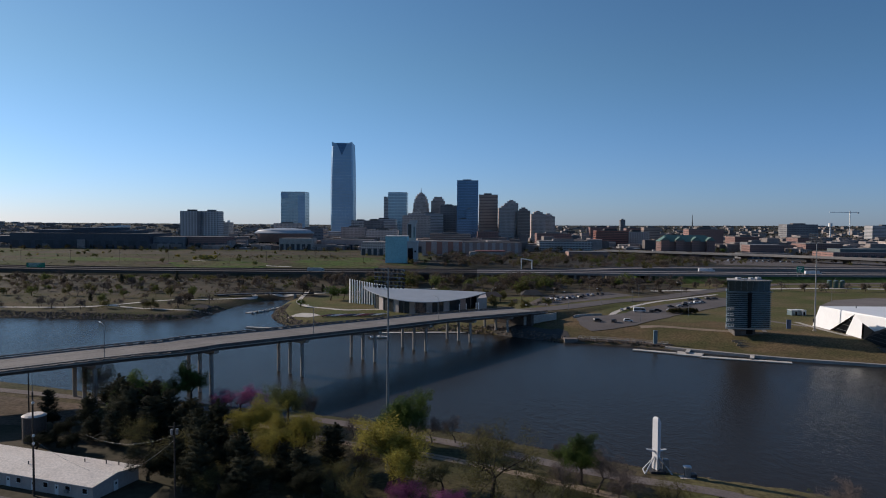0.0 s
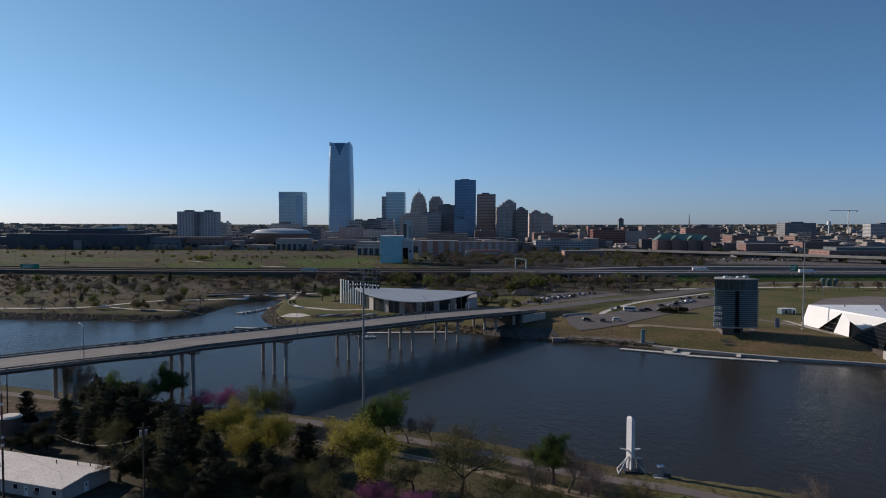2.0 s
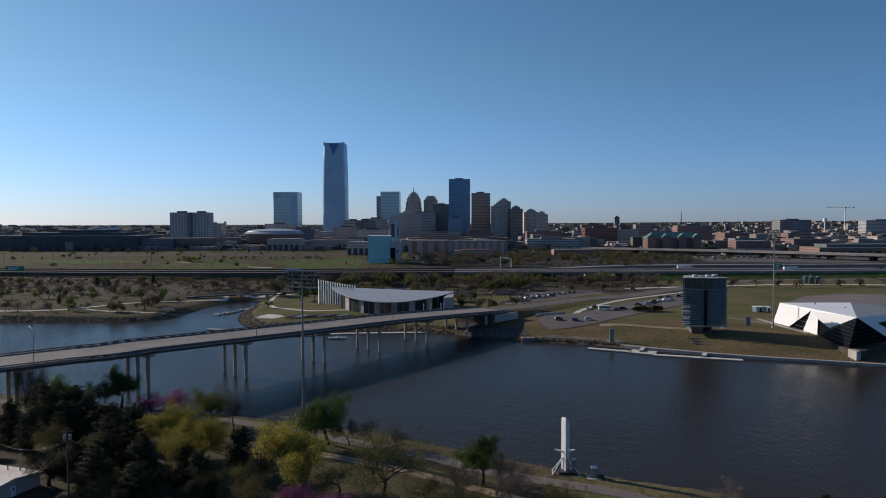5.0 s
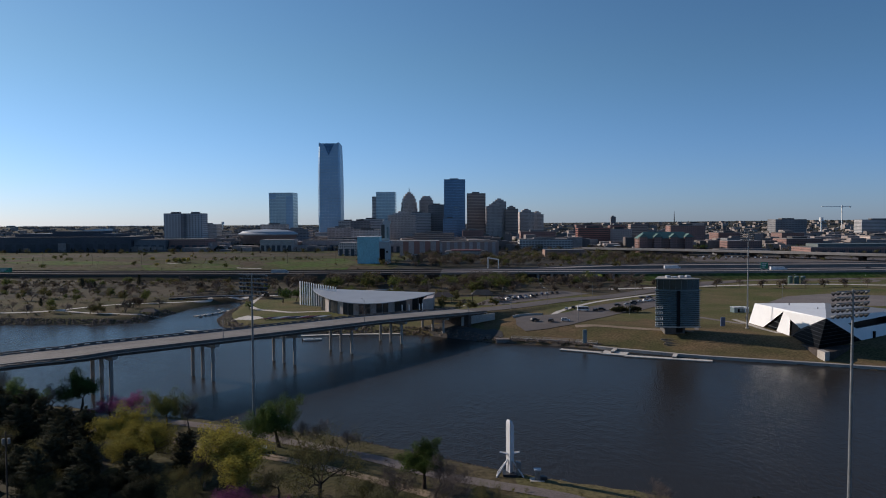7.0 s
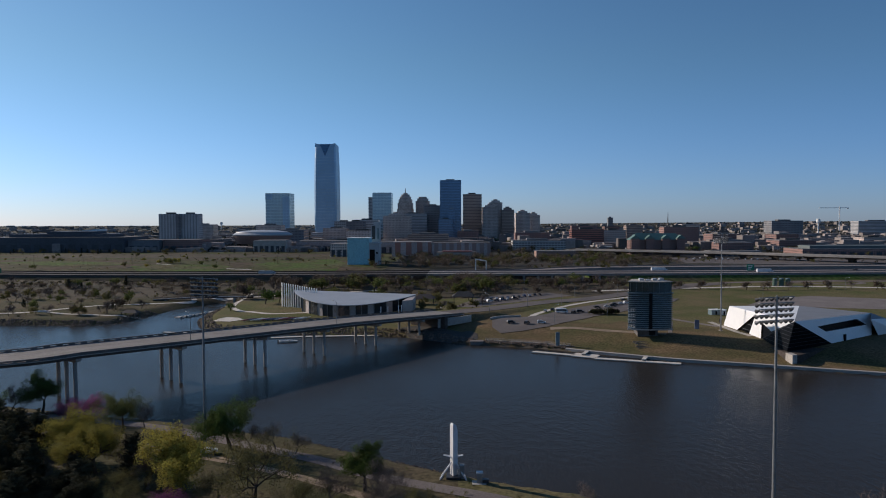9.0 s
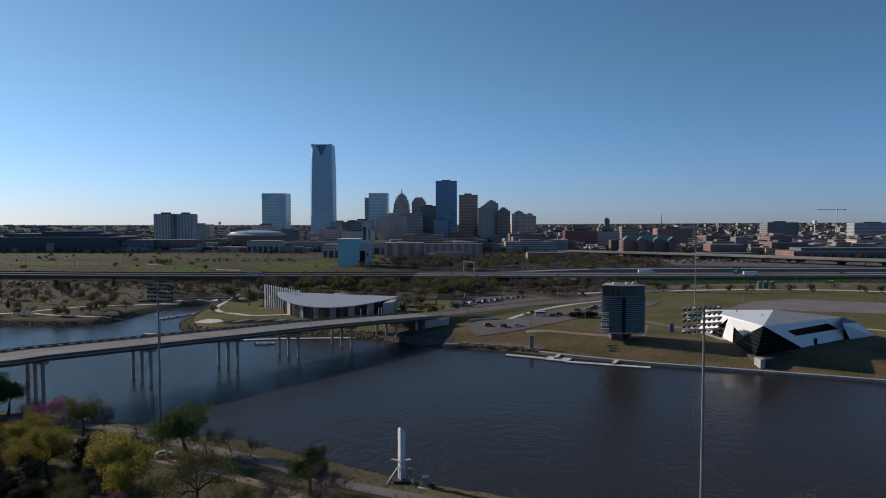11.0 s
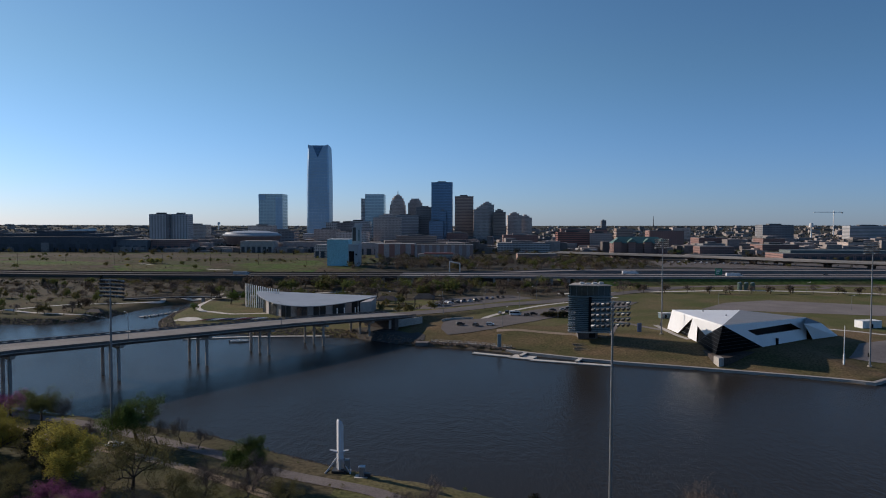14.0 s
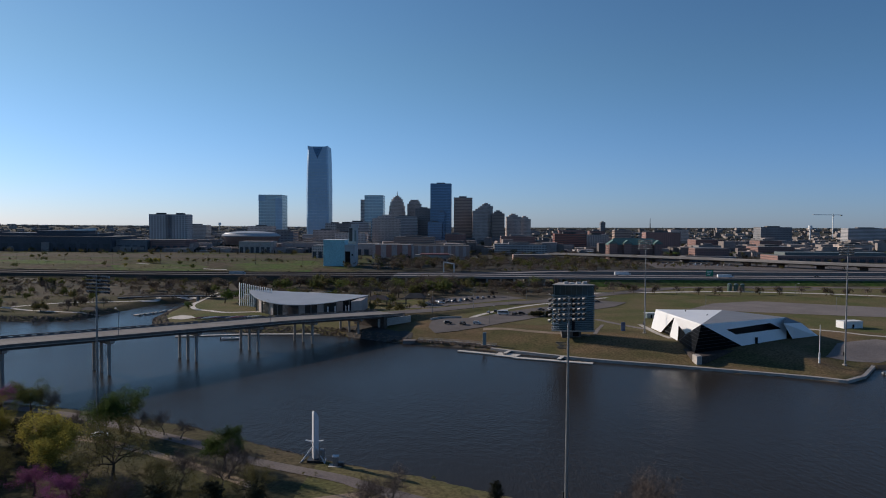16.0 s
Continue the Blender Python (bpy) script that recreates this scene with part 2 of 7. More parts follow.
M = dict(
    lawn=mat("mown_lawn", (0.086, 0.094, 0.034), 0.95, (0.142, 0.114, 0.060), 0.035, 1.0, 0.4, spec=0.05, grain=0.4),
    dry=mat("dry_grass", (0.100, 0.080, 0.048), 0.95, (0.060, 0.060, 0.028), 0.04, 0.9, 0.3, spec=0.05, grain=0.4),
    field=mat("spring_field", (0.060, 0.074, 0.025), 0.95, (0.088, 0.066, 0.046), 0.016, 0.14, 0.3, spec=0.05, grain=0.4),
    scrub=mat("scrub_floor", (0.085, 0.068, 0.047), 0.95, (0.05, 0.046, 0.028), 0.05, 0.7, 0.3, spec=0.1),
    urban=mat("town_ground", (0.075, 0.066, 0.056), 0.95, (0.036, 0.036, 0.022), 0.012, 0.2, 0.2, spec=0.1),
    bed=mat("river_bed", (0.07, 0.055, 0.04), 0.9),
    turf=mat("worn_brown_turf", (0.155, 0.108, 0.062), 0.95, (0.082, 0.076, 0.034), 0.045, 1.0, 0.4, spec=0.05, grain=0.4),
    meadow=mat("green_meadow", (0.062, 0.105, 0.020), 0.95, (0.10, 0.088, 0.045), 0.022, 0.25, 0.3, spec=0.05, grain=0.45),
    old_road=mat("dark_old_asphalt", (0.085, 0.077, 0.073), 0.95, (0.105, 0.094, 0.086), 0.03, 1.0, 0.1, spec=0.04),
    # dark concrete; on the abutment and boathouse plinth its darkness includes shade
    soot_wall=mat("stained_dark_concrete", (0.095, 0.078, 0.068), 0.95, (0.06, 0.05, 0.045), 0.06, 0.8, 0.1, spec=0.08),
    paving=mat("slope_paving", (0.085, 0.08, 0.076), 0.95, (0.06, 0.056, 0.053), 0.15, 1.5, 0.2, spec=0.1),
    pale_lot=mat("faded_lot_asphalt", (0.21, 0.185, 0.17), 0.92, (0.17, 0.15, 0.14), 0.08, 1.5, 0.2, spec=0.08),
    wing=mat("weathered_white_panel", (0.56, 0.56, 0.57), 0.55, (0.48, 0.48, 0.50), 0.3, 2.0, 0.0, grain=0.05),
    water=water_mat(),
    asphalt=mat("asphalt", (0.12, 0.106, 0.10), 0.9, (0.15, 0.133, 0.123), 0.08, 3.0, 0.2, spec=0.08),
    worn=mat("worn_asphalt", (0.145, 0.122, 0.115), 0.92, (0.18, 0.155, 0.14), 0.12, 2.0, 0.2, spec=0.08),
    highway=mat("highway_concrete", (0.26, 0.225, 0.205), 0.9, (0.20, 0.175, 0.16), 0.04, 1.0, 0.1, spec=0.08),
    concrete=mat("concrete", (0.42, 0.385, 0.345), 0.85, (0.31, 0.285, 0.255), 0.15, 2.0, 0.2, spec=0.15),
    deck=mat("bridge_concrete", (0.36, 0.325, 0.29), 0.85, (0.275, 0.25, 0.225), 0.1, 2.0, 0.2, grain=0.12),
    bridge_road=mat("worn_bridge_concrete", (0.255, 0.235, 0.215), 0.9, (0.20, 0.185, 0.17), 0.08, 1.5, 0.15, spec=0.1, grain=0.15),
    tyre_grey=mat("tyre_worn_concrete", (0.215, 0.197, 0.18), 0.9, (0.175, 0.16, 0.147), 0.08, 1.5, 0.1, spec=0.1),
    rail=mat("weathered_dark_concrete", (0.15, 0.138, 0.13), 0.9, (0.10, 0.093, 0.088), 0.3, 2.0, 0.2, spec=0.1),
    # roof facets turned from the sun: their shade is put into this grey
    membrane=mat("grey_roof_membrane", (0.20, 0.21, 0.225), 0.7, (0.175, 0.183, 0.197), 0.1, 1.0, 0.0, grain=0.05),
    girder=mat("weathered_girder_steel", (0.085, 0.062, 0.05), 0.7, (0.06, 0.045, 0.038), 0.2, 2.0, 0.1),
    walkway=mat("pale_footpath_concrete", (0.55, 0.505, 0.445), 0.9, (0.45, 0.41, 0.36), 0.2, 2.0, 0.1),
    dirt=mat("bare_dirt", (0.29, 0.225, 0.165), 0.95, (0.20, 0.155, 0.105), 0.12, 1.5, 0.3, spec=0.1),
    brown_soil=mat("brown_soil", (0.135, 0.103, 0.08), 0.95, (0.085, 0.07, 0.05), 0.1, 0.8, 0.3, spec=0.05, grain=0.35),
    tan_wall=mat("tan_painted_metal", (0.40, 0.345, 0.315), 0.7, (0.34, 0.295, 0.27), 0.4, 2.0, 0.05, grain=0.08),
    rock=mat("riprap_stone", (0.145, 0.112, 0.088), 0.95, (0.09, 0.073, 0.06), 0.3, 2.0, 0.4, island=0.4, spec=0.2),
    white=mat("white_metal_panel", (0.78, 0.78, 0.77), 0.5, (0.74, 0.74, 0.74), 0.1, 1.0, 0.0, grain=0.03),
    paint=mat("white_paint", (0.72, 0.72, 0.70), 0.6, (0.6, 0.6, 0.58), 0.3, 2.0, 0.05, grain=0.06),
    steel=mat("galvanised_steel", (0.22, 0.225, 0.23), 0.5, (0.17, 0.175, 0.18), 0.5, 3.0, 0.05, metal=0.4),
    lamp_shell=mat("sooty_lamp_shell", (0.045, 0.047, 0.052), 0.6, (0.032, 0.034, 0.038), 0.8, 3.0, 0.05),
    dark=mat("dark_metal", (0.035, 0.035, 0.04), 0.5),
    wood_pole=mat("creosoted_pole", (0.06, 0.045, 0.035), 0.9),
    roof_grey=mat("pale_metal_roof", (0.38, 0.39, 0.40), 0.5, (0.33, 0.34, 0.35), 0.08, 1.5, 0.0, grain=0.05),
    glass_dark=glass_mat("dark_window_glass", (0.010, 0.011, 0.013), 0.12, spec=0.12),
    glass_grey=glass_mat("smoky_grey_glass", (0.035, 0.04, 0.045), 0.15, spec=0.4),
    glass_black=glass_mat("black_tinted_glass", (0.008, 0.009, 0.011), 0.3, spec=0.03),
    glass_green=glass_mat("green_tinted_glass", (0.03, 0.055, 0.06), 0.1),
    louvre=mat("teal_grey_louvre", (0.15, 0.205, 0.22), 0.4, None, 0.3, 2.0, 0.0),
    bark=mat("bark", (0.075, 0.058, 0.045), 0.95, (0.05, 0.04, 0.03), 1.0, 6.0, 0.5, spec=0.1),
    twig=mat("bare_twig", (0.155, 0.122, 0.103), 0.95, None, 1.0, 6.0, 0.0, rand=0.25, spec=0.1),
    leaf_green=leaf_mat("oak_leaf", (0.088, 0.128, 0.032)),
    leaf_yellow=leaf_mat("spring_leaf", (0.29, 0.25, 0.05)),
    leaf_lime=leaf_mat("young_leaf", (0.135, 0.150, 0.045)),
    leaf_cedar=leaf_mat("cedar_needles", (0.056, 0.057, 0.035)),
    leaf_pink=leaf_mat("redbud_blossom", (0.25, 0.085, 0.19)),
    leaf_olive=leaf_mat("budding_leaf", (0.15, 0.135, 0.052)),
    leaf_brown=leaf_mat("brown_bud", (0.135, 0.108, 0.082)),
    # near-black leaves: the shade among the foreground trees is put into this colour
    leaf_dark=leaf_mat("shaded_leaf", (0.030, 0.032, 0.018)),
    # far woods: distance haze is mixed into these two paler colours
    leaf_far=leaf_mat("grey_spring_woods", (0.082, 0.082, 0.070)),
    leaf_far_dark=leaf_mat("dull_evergreen_woods", (0.048, 0.052, 0.044)),
    tyre=mat("tyre_rubber", (0.015, 0.015, 0.015), 0.9),
)


# ---- mesh helpers ----
def part(name, bm, material, parent=None, label="", smooth=False):
    """Links a bmesh as one mesh object, under a thing or a part."""
    me = bpy.data.meshes.new(name)
    bmesh.ops.recalc_face_normals(bm, faces=bm.faces)
    bm.to_mesh(me)
    bm.free()
    return link_mesh(name, me, material, parent, label, smooth)


def link_mesh(name, me, material, parent=None, label="", smooth=False):
    for m in (material if isinstance(material, (list, tuple)) else [material]):
        me.materials.append(m)
    if smooth:
        me.shade_smooth()
    ob = new(name, me)
    if parent is not None:
        ob.parent = parent
    if label:
        tagged(ob, label)
    return ob


def thing(name, label, category, at=(0, 0, 0), rz=0.0, group="", kind=""):
    ob = new(name)
    ob.empty_display_size = 0.5
    ob.matrix_basis = pose(*at, 0, 0, rz)
    return tagged(ob, label, category, group, kind)


def mesh_from(verts, faces):
    me = bpy.data.meshes.new("mesh")
    me.from_pydata([tuple(map(float, v)) for v in verts], [], [tuple(map(int, f)) for f in faces])
    me.update()
    return me


def box(bm, x0, x1, y0, y1, z0, z1, m=None):
    vs = [bm.verts.new((x, y, z)) for x in (x0, x1) for y in (y0, y1) for z in (z0, z1)]
    if m is not None:
        for v in vs:
            v.co = m @ v.co
    for f in ((0, 1, 3, 2), (4, 6, 7, 5), (0, 4, 5, 1), (2, 3, 7, 6), (0, 2, 6, 4), (1, 5, 7, 3)):
        bm.faces.new([vs[i] for i in f])
    return bm


def tube(bm, a, b, r0, r1, sides=8, caps=True):
    a, b = Vector(a), Vector(b)
    d = (b - a).normalized()
    p = d.orthogonal().normalized()
    q = d.cross(p)
    rings = []
    for c, r in ((a, r0), (b, r1)):
        rings.append([bm.verts.new(c + (p * math.cos(t) + q * math.sin(t)) * r) for t in (2 * math.pi * i / sides for i in range(sides))])
    for i in range(sides):
        j = (i + 1) % sides
        bm.faces.new((rings[0][i], rings[0][j], rings[1][j], rings[1][i]))
    if caps:
        bm.faces.new(rings[0][::-1])
        bm.faces.new(rings[1])
    return bm


def prism(bm, outline, z0, z1, m=None):
    """An upright prism over a plan outline; z0 and z1 may be numbers or lists with a height for each corner."""
    k = len(outline)
    lo = z0 if isinstance(z0, (list, tuple)) else [z0] * k
    hi = z1 if isinstance(z1, (list, tuple)) else [z1] * k
    a = [bm.verts.new((x, y, z)) for (x, y), z in zip(outline, lo)]
    b = [bm.verts.new((x, y, z)) for (x, y), z in zip(outline, hi)]
    if m is not None:
        for v in a + b:
            v.co = m @ v.co
    for i in range(k):
        j = (i + 1) % k
        bm.faces.new((a[i], a[j], b[j], b[i]))
    bm.faces.new(a[::-1])
    bm.faces.new(b)
    return bm


def smooth_line(pts, step=3.0):
    """A Catmull-Rom line through points, sampled evenly."""
    P = [np.array(p, float) for p in pts]
    P = [2 * P[0] - P[1]] + P + [2 * P[-1] - P[-2]]
    out = []
    for i in range(1, len(P) - 2):
        k = max(2, int(np.linalg.norm(P[i + 1] - P[i]) / step))
        for j in range(k):
            t = j / k
            out.append(0.5 * (2 * P[i] + (P[i + 1] - P[i - 1]) * t + (2 * P[i - 1] - 5 * P[i] + 4 * P[i + 1] - P[i + 2]) * t * t + (3 * P[i] - P[i - 1] - 3 * P[i + 1] + P[i + 2]) * t ** 3))
    out.append(P[-2])
    return out


def sweep(bm, line, profile):
    """Sweeps a closed profile of (side, height) along a 3D line; side is to the line's left."""
    rings = []
    for i, p in enumerate(line):
        d = np.array(line[min(i + 1, len(line) - 1)]) - np.array(line[max(i - 1, 0)])
        d = d[:2] / np.linalg.norm(d[:2])
        rings.append([bm.verts.new((p[0] - d[1] * s, p[1] + d[0] * s, p[2] + h)) for s, h in profile])
    k = len(profile)
    for a, b in zip(rings, rings[1:]):
        for i in range(k):
            j = (i + 1) % k
            bm.faces.new((a[i], a[j], b[j], b[i]))
    bm.faces.new(rings[0][::-1])
    bm.faces.new(rings[-1])
    return bm


# ---- the lie of the land ----
SOUTH = [(-2600, 700), (-1500, 500), (-700, 345), (-300, 272), (-168, 243), (-119, 226), (-69, 212), (-45, 206), (-24, 198), (-1, 190), (17, 179), (36, 168),
         (47, 162), (56, 158), (72, 152), (92, 141), (120, 122), (200, 70), (400, -30), (900, -200), (2600, -700)]
NORTH = [(-2600, 900), (-1500, 640), (-700, 470), (-400, 418), (-275, 406), (-225, 402), (-177, 401), (-161, 412), (-157, 453), (-153, 488), (-145, 503), (-135, 516),
         (-128, 512), (-126, 480), (-124, 455), (-118, 422), (-106, 394), (-92, 380), (-60, 374), (-20, 369), (15, 362), (33, 350), (50, 340), (82, 331), (110, 315), (139, 300),
         (172, 288), (219, 270), (234, 262), (246, 271), (262, 292), (285, 296), (330, 250), (500, 140), (900, 0), (2600, -480)]


def dist_line(x, y, line):
    best = np.full(x.shape, 1e9)
    for (ax, ay), (bx, by) in zip(line, line[1:]):
        dx, dy = bx - ax, by - ay
        t = np.clip(((x - ax) * dx + (y - ay) * dy) / (dx * dx + dy * dy), 0, 1)
        best = np.minimum(best, np.hypot(x - ax - t * dx, y - ay - t * dy))
    return best


def inside(x, y, poly):
    hit = np.zeros(x.shape, bool)
    for (ax, ay), (bx, by) in zip(poly, poly[1:] + poly[:1]):
        if ay == by:
            continue
        cross = ((ay > y) != (by > y)) & (x < (bx - ax) * (y - ay) / (by - ay) + ax)
        hit ^= cross
    return hit


def step01(v, a, b):
    t = np.clip((v - a) / (b - a), 0, 1)
    return t * t * (3 - 2 * t)


WATER = SOUTH + NORTH[::-1]
U = np.array((0.6342, 0.7731))
NV = np.array((-0.7731, 0.6342))
B0 = np.array((-60.64, 259.46))


def deck_z(s):
    """The height of the bridge's carriageway along its line."""
    return float(np.interp(s, (-420, -250, -140, -120, -100, -80, -60, -40, 0, 40, 80, 120, 160, 200, 240, 320), (3, 4.5, 13.4, 14.0, 14.9, 15.8, 16.6, 16.95, 15.7, 14.5, 13.4, 11.6, 9.6, 7.9, 7.0, 6.2)))


def land(x, y):
    """The ground's height."""
    x, y = np.asarray(x, float), np.asarray(y, float)
    ds, dn = dist_line(x, y, SOUTH), dist_line(x, y, NORTH)
    wet = inside(x, y, WATER)
    south = ds < dn
    hs = 1.3 * step01(ds, 0, 3.5) + 0.9 * step01(ds, 3, 25)
    riprap = 3.0 * np.clip(dn / 9, 0, 1) + 1.2 * step01(dn, 9, 50)
    lawn = 1.3 * np.clip(dn / 0.8, 0, 1) + 4.6 * step01(dn, 3, 36)
    side = step01(x, 30, 60)
    hn = riprap * (1 - side) + lawn * side
    hn = hn + (6.0 - 4.2 + 0.0 * x) * step01(y, 480, 640) * (1 - side)
    h = np.where(south, hs, hn)
    h = h + 4.5 * step01(y, 690, 830) + 2.0 * step01(y, 1000, 1500)
    far = np.hypot(x, y)
    h = h + (27 + 13 * np.clip(x / 2600, -0.2, 1)) * step01(far, 2300, 4900)
    # embankments of the road at both ends of the bridge
    rx, ry = x - B0[0], y - B0[1]
    s, n = rx * U[0] + ry * U[1], rx * NV[0] + ry * NV[1] - 7.1
    zr = np.interp(s, (-420, -250, -165, -124, 160, 200, 240, 320), (3, 4, 5, 6, 9.5, 7.8, 6.9, 6.0))
    on = (s > 163) & (s < 330) | (s < -124) & (s > -420)
    bank = zr - 0.2 - np.maximum(0, np.abs(n) - 13) * 0.6 - np.where(n < -13, 5.0 * np.clip((182 - s) / 35, 0, 1), 0) * (s > 0)
    h = np.where(on & ~wet, np.maximum(h, bank), h)
    bed = -2.2 * step01(np.minimum(ds, dn), 0, 5)
    return np.where(wet, bed, h)


def lz(x, y):
    return float(land(np.array([x]), np.array([y]))[0])


def spread(lo, hi, step, far_lo, far_hi, grow=1.25):
    core = list(np.arange(lo, hi + step, step))
    d, v = step, core[-1]
    while v < far_hi:
        d *= grow
        v = min(v + d, far_hi)
        core.append(v)
    d, v = step, core[0]
    while v > far_lo:
        d *= grow
        v = max(v - d, far_lo)
        core.insert(0, v)
    return np.array(core)


# flat bay panels of the far halls, their shade given by this dark colour
M["bay"] = mat("shaded_bay", (0.05, 0.055, 0.065), 0.6)
gx, gy = spread(-330, 420, 3.0, -5200, 5200, 1.12), spread(90, 540, 3.0, -2500, 4990, 1.08)
X, Y = np.meshgrid(gx, gy)
H = land(X, Y)
nx, ny = len(gx), len(gy)
verts = np.stack([X.ravel(), Y.ravel(), H.ravel()], 1)
ij = np.arange(nx * ny).reshape(ny, nx)
faces = np.stack([ij[:-1, :-1], ij[:-1, 1:], ij[1:, 1:], ij[1:, :-1]], -1).reshape(-1, 4)
me = mesh_from(verts, faces)
ground = link_mesh("ground", me, [M["lawn"], M["dry"], M["field"], M["scrub"], M["urban"], M["bed"], M["turf"]], smooth=True)
cx, cy = X[:-1, :-1] + 1.5, Y[:-1, :-1] + 1.5
wig = np.array([[noise.noise((a * 0.03, b * 0.03, 0)) for a in cx[0]] for b in cy[:, 0]]) * 14
zone = np.ones(cx.shape, int)
wet = inside(cx, cy, WATER)
south = dist_line(cx, cy, SOUTH) < dist_line(cx, cy, NORTH)
zone[(cx > 45) & (cy < 640)] = 0
zone[(cx > 45) & (cx + wig < 190) & (cy + wig > 500) & (cy < 640)] = 3
dnn = dist_line(cx, cy, NORTH)
zone[(cx > 45) & (cy < 440) & (dnn + wig * 1.2 < 62)] = 6
zone[~south & (cx <= 45) & (cy < 505) & (cx > -130)] = 0
zone[~south & (cx <= 45) & (cy + wig > 505) & (cy < 640)] = 3
zone[(cy + wig > 640)] = 3
zone[(cy + wig > 700) & (cx < -40) & (cy < 1180)] = 2
zone[(cy + wig > 720) & (cx >= -40)] = 4
zone[(cy + wig > 1130)] = 4
zone[south & (cx + wig < -85)] = 1
# darker scrub floor here stands in for tree shade on the ground
zone[south & (cx < -50) & (cy + wig < 186)] = 3
zone[wet] = 5
me.polygons.foreach_set("material_index", zone.ravel().astype(np.int32))
tagged(ground, "river banks with mown lawn, dry grass, scrub and town ground to the horizon", "ground", kind="structure")

wm = bmesh.new()
box(wm, -2600, 2600, -900, 1000, -0.6, 0.0)
tagged(part("water", wm, M["water"]), "dark wind-rippled river water between two banks", "river", kind="structure")


def ribbon(name, pts, width, material, label, category, lift=0.10, step=3.0, across=5):
    """A path or road laid on the ground."""
    line = smooth_line(pts, step)
    vs, fs = [], []
    for i, p in enumerate(line):
        d = line[min(i + 1, len(line) - 1)] - line[max(i - 1, 0)]
        d = d[:2] / np.linalg.norm(d[:2])
        for k in range(across):
            o = (k / (across - 1) - 0.5) * width
            q = (p[0] - d[1] * o, p[1] + d[0] * o)
            vs.append(q)
    vs = [(*q, z + lift) for q, z in zip(vs, land([q[0] for q in vs], [q[1] for q in vs]))]
    for i in range(len(line) - 1):
        for k in range(across - 1):
            a = i * across + k
            fs.append((a, a + across, a + across + 1, a + 1))
    return tagged(link_mesh(name, mesh_from(vs, fs), material, smooth=True), label, category, kind="structure")


def patch(name, poly, material, label, category, lift=0.12, step=4.0):
    """A paved area laid on the ground."""
    xs = np.arange(min(p[0] for p in poly), max(p[0] for p in poly) + step, step)
    ys = np.arange(min(p[1] for p in poly), max(p[1] for p in poly) + step, step)
    bm = bmesh.new()
    outline = [bm.verts.new((x, y, 0)) for x, y in poly]
    bm.faces.new(outline)
    for v in xs[1:-1]:
        bmesh.ops.bisect_plane(bm, geom=bm.verts[:] + bm.edges[:] + bm.faces[:], plane_co=(v, 0, 0), plane_no=(1, 0, 0))
    for v in ys[1:-1]:
        bmesh.ops.bisect_plane(bm, geom=bm.verts[:] + bm.edges[:] + bm.faces[:], plane_co=(0, v, 0), plane_no=(0, 1, 0))
    flat = list(bm.verts)
    for v, z in zip(flat, land([v.co.x for v in flat], [v.co.y for v in flat])):
        v.co.z = z + lift
    ob = part(name, bm, material)
    return tagged(ob, label, category, kind="structure")


# ---- bridge ----
def on_axis(s, n, z=0.0):
    """A point s along the bridge and n across it; the south end bends gently to the west."""
    p = B0 + U * s + NV * n
    p = p + 0.12 * min(max((-50 - s) / 70, 0.0), 1.2) * (p - np.array((-2.4, -0.8)))
    return (float(p[0]), float(p[1]), z)


bridge = thing("road_bridge", "long concrete road bridge on three-column piers over the river", "bridge")
line = [on_axis(s, 7.1, deck_z(s)) for s in np.arange(-128, 166, 4.0)]
part("deck_slab", sweep(bmesh.new(), line, [(-12.3, -0.3), (-12.3, 0.0), (12.3, 0.0), (12.3, -0.3)]), M["deck"], bridge)
part("roadway", sweep(bmesh.new(), line, [(-10.6, 0.004), (-10.6, 0.03), (10.6, 0.03), (10.6, 0.004)]), M["bridge_road"], bridge, "grey worn concrete carriageway")
for e in (-7.2, -3.9, 3.9, 7.2):
    part("tyre_track", sweep(bmesh.new(), line, [(e - 0.5, 0.031), (e - 0.5, 0.036), (e + 0.5, 0.036), (e + 0.5, 0.031)]), M["tyre_grey"], bridge, "tyre-darkened strip of carriageway")
for n in (-10.2, -5.1, 0, 5.1, 10.2):
    part("girder", sweep(bmesh.new(), line, [(n - 0.35, -1.45), (n - 0.35, -0.31), (n + 0.35, -0.31), (n + 0.35, -1.45)]), M["girder"], bridge, "weathered brown girder")
ang = math.degrees(math.atan2(U[1], U[0]))
for side in (-1, 1):
    e = side * 11.9
    part("kerb", sweep(bmesh.new(), line, [(e - 0.4, 0.004), (e - 0.4, 0.28), (e + 0.4, 0.28), (e + 0.4, 0.004)]), M["rail"], bridge)
    rail = part("parapet_rail", sweep(bmesh.new(), line, [(e - 0.2, 0.6), (e - 0.2, 0.95), (e + 0.2, 0.95), (e + 0.2, 0.6)]), M["rail"], bridge, "dark weathered parapet rail")
    bm = bmesh.new()
    box(bm, *((-1.1, 1.1) if side > 0 else (-2.1, 2.1)), -0.14, 0.14, 0.28, 0.6)
    post = part("parapet_post", bm, M["rail"], rail)
    first = True
    for s in np.arange(-126, 163, 4.2):
        q = post if first else new("parapet_post", post.data)
        first = False
        q.parent = rail
        q.matrix_basis = pose(*on_axis(s, 7.1 + e, deck_z(s)), 0, 0, ang)
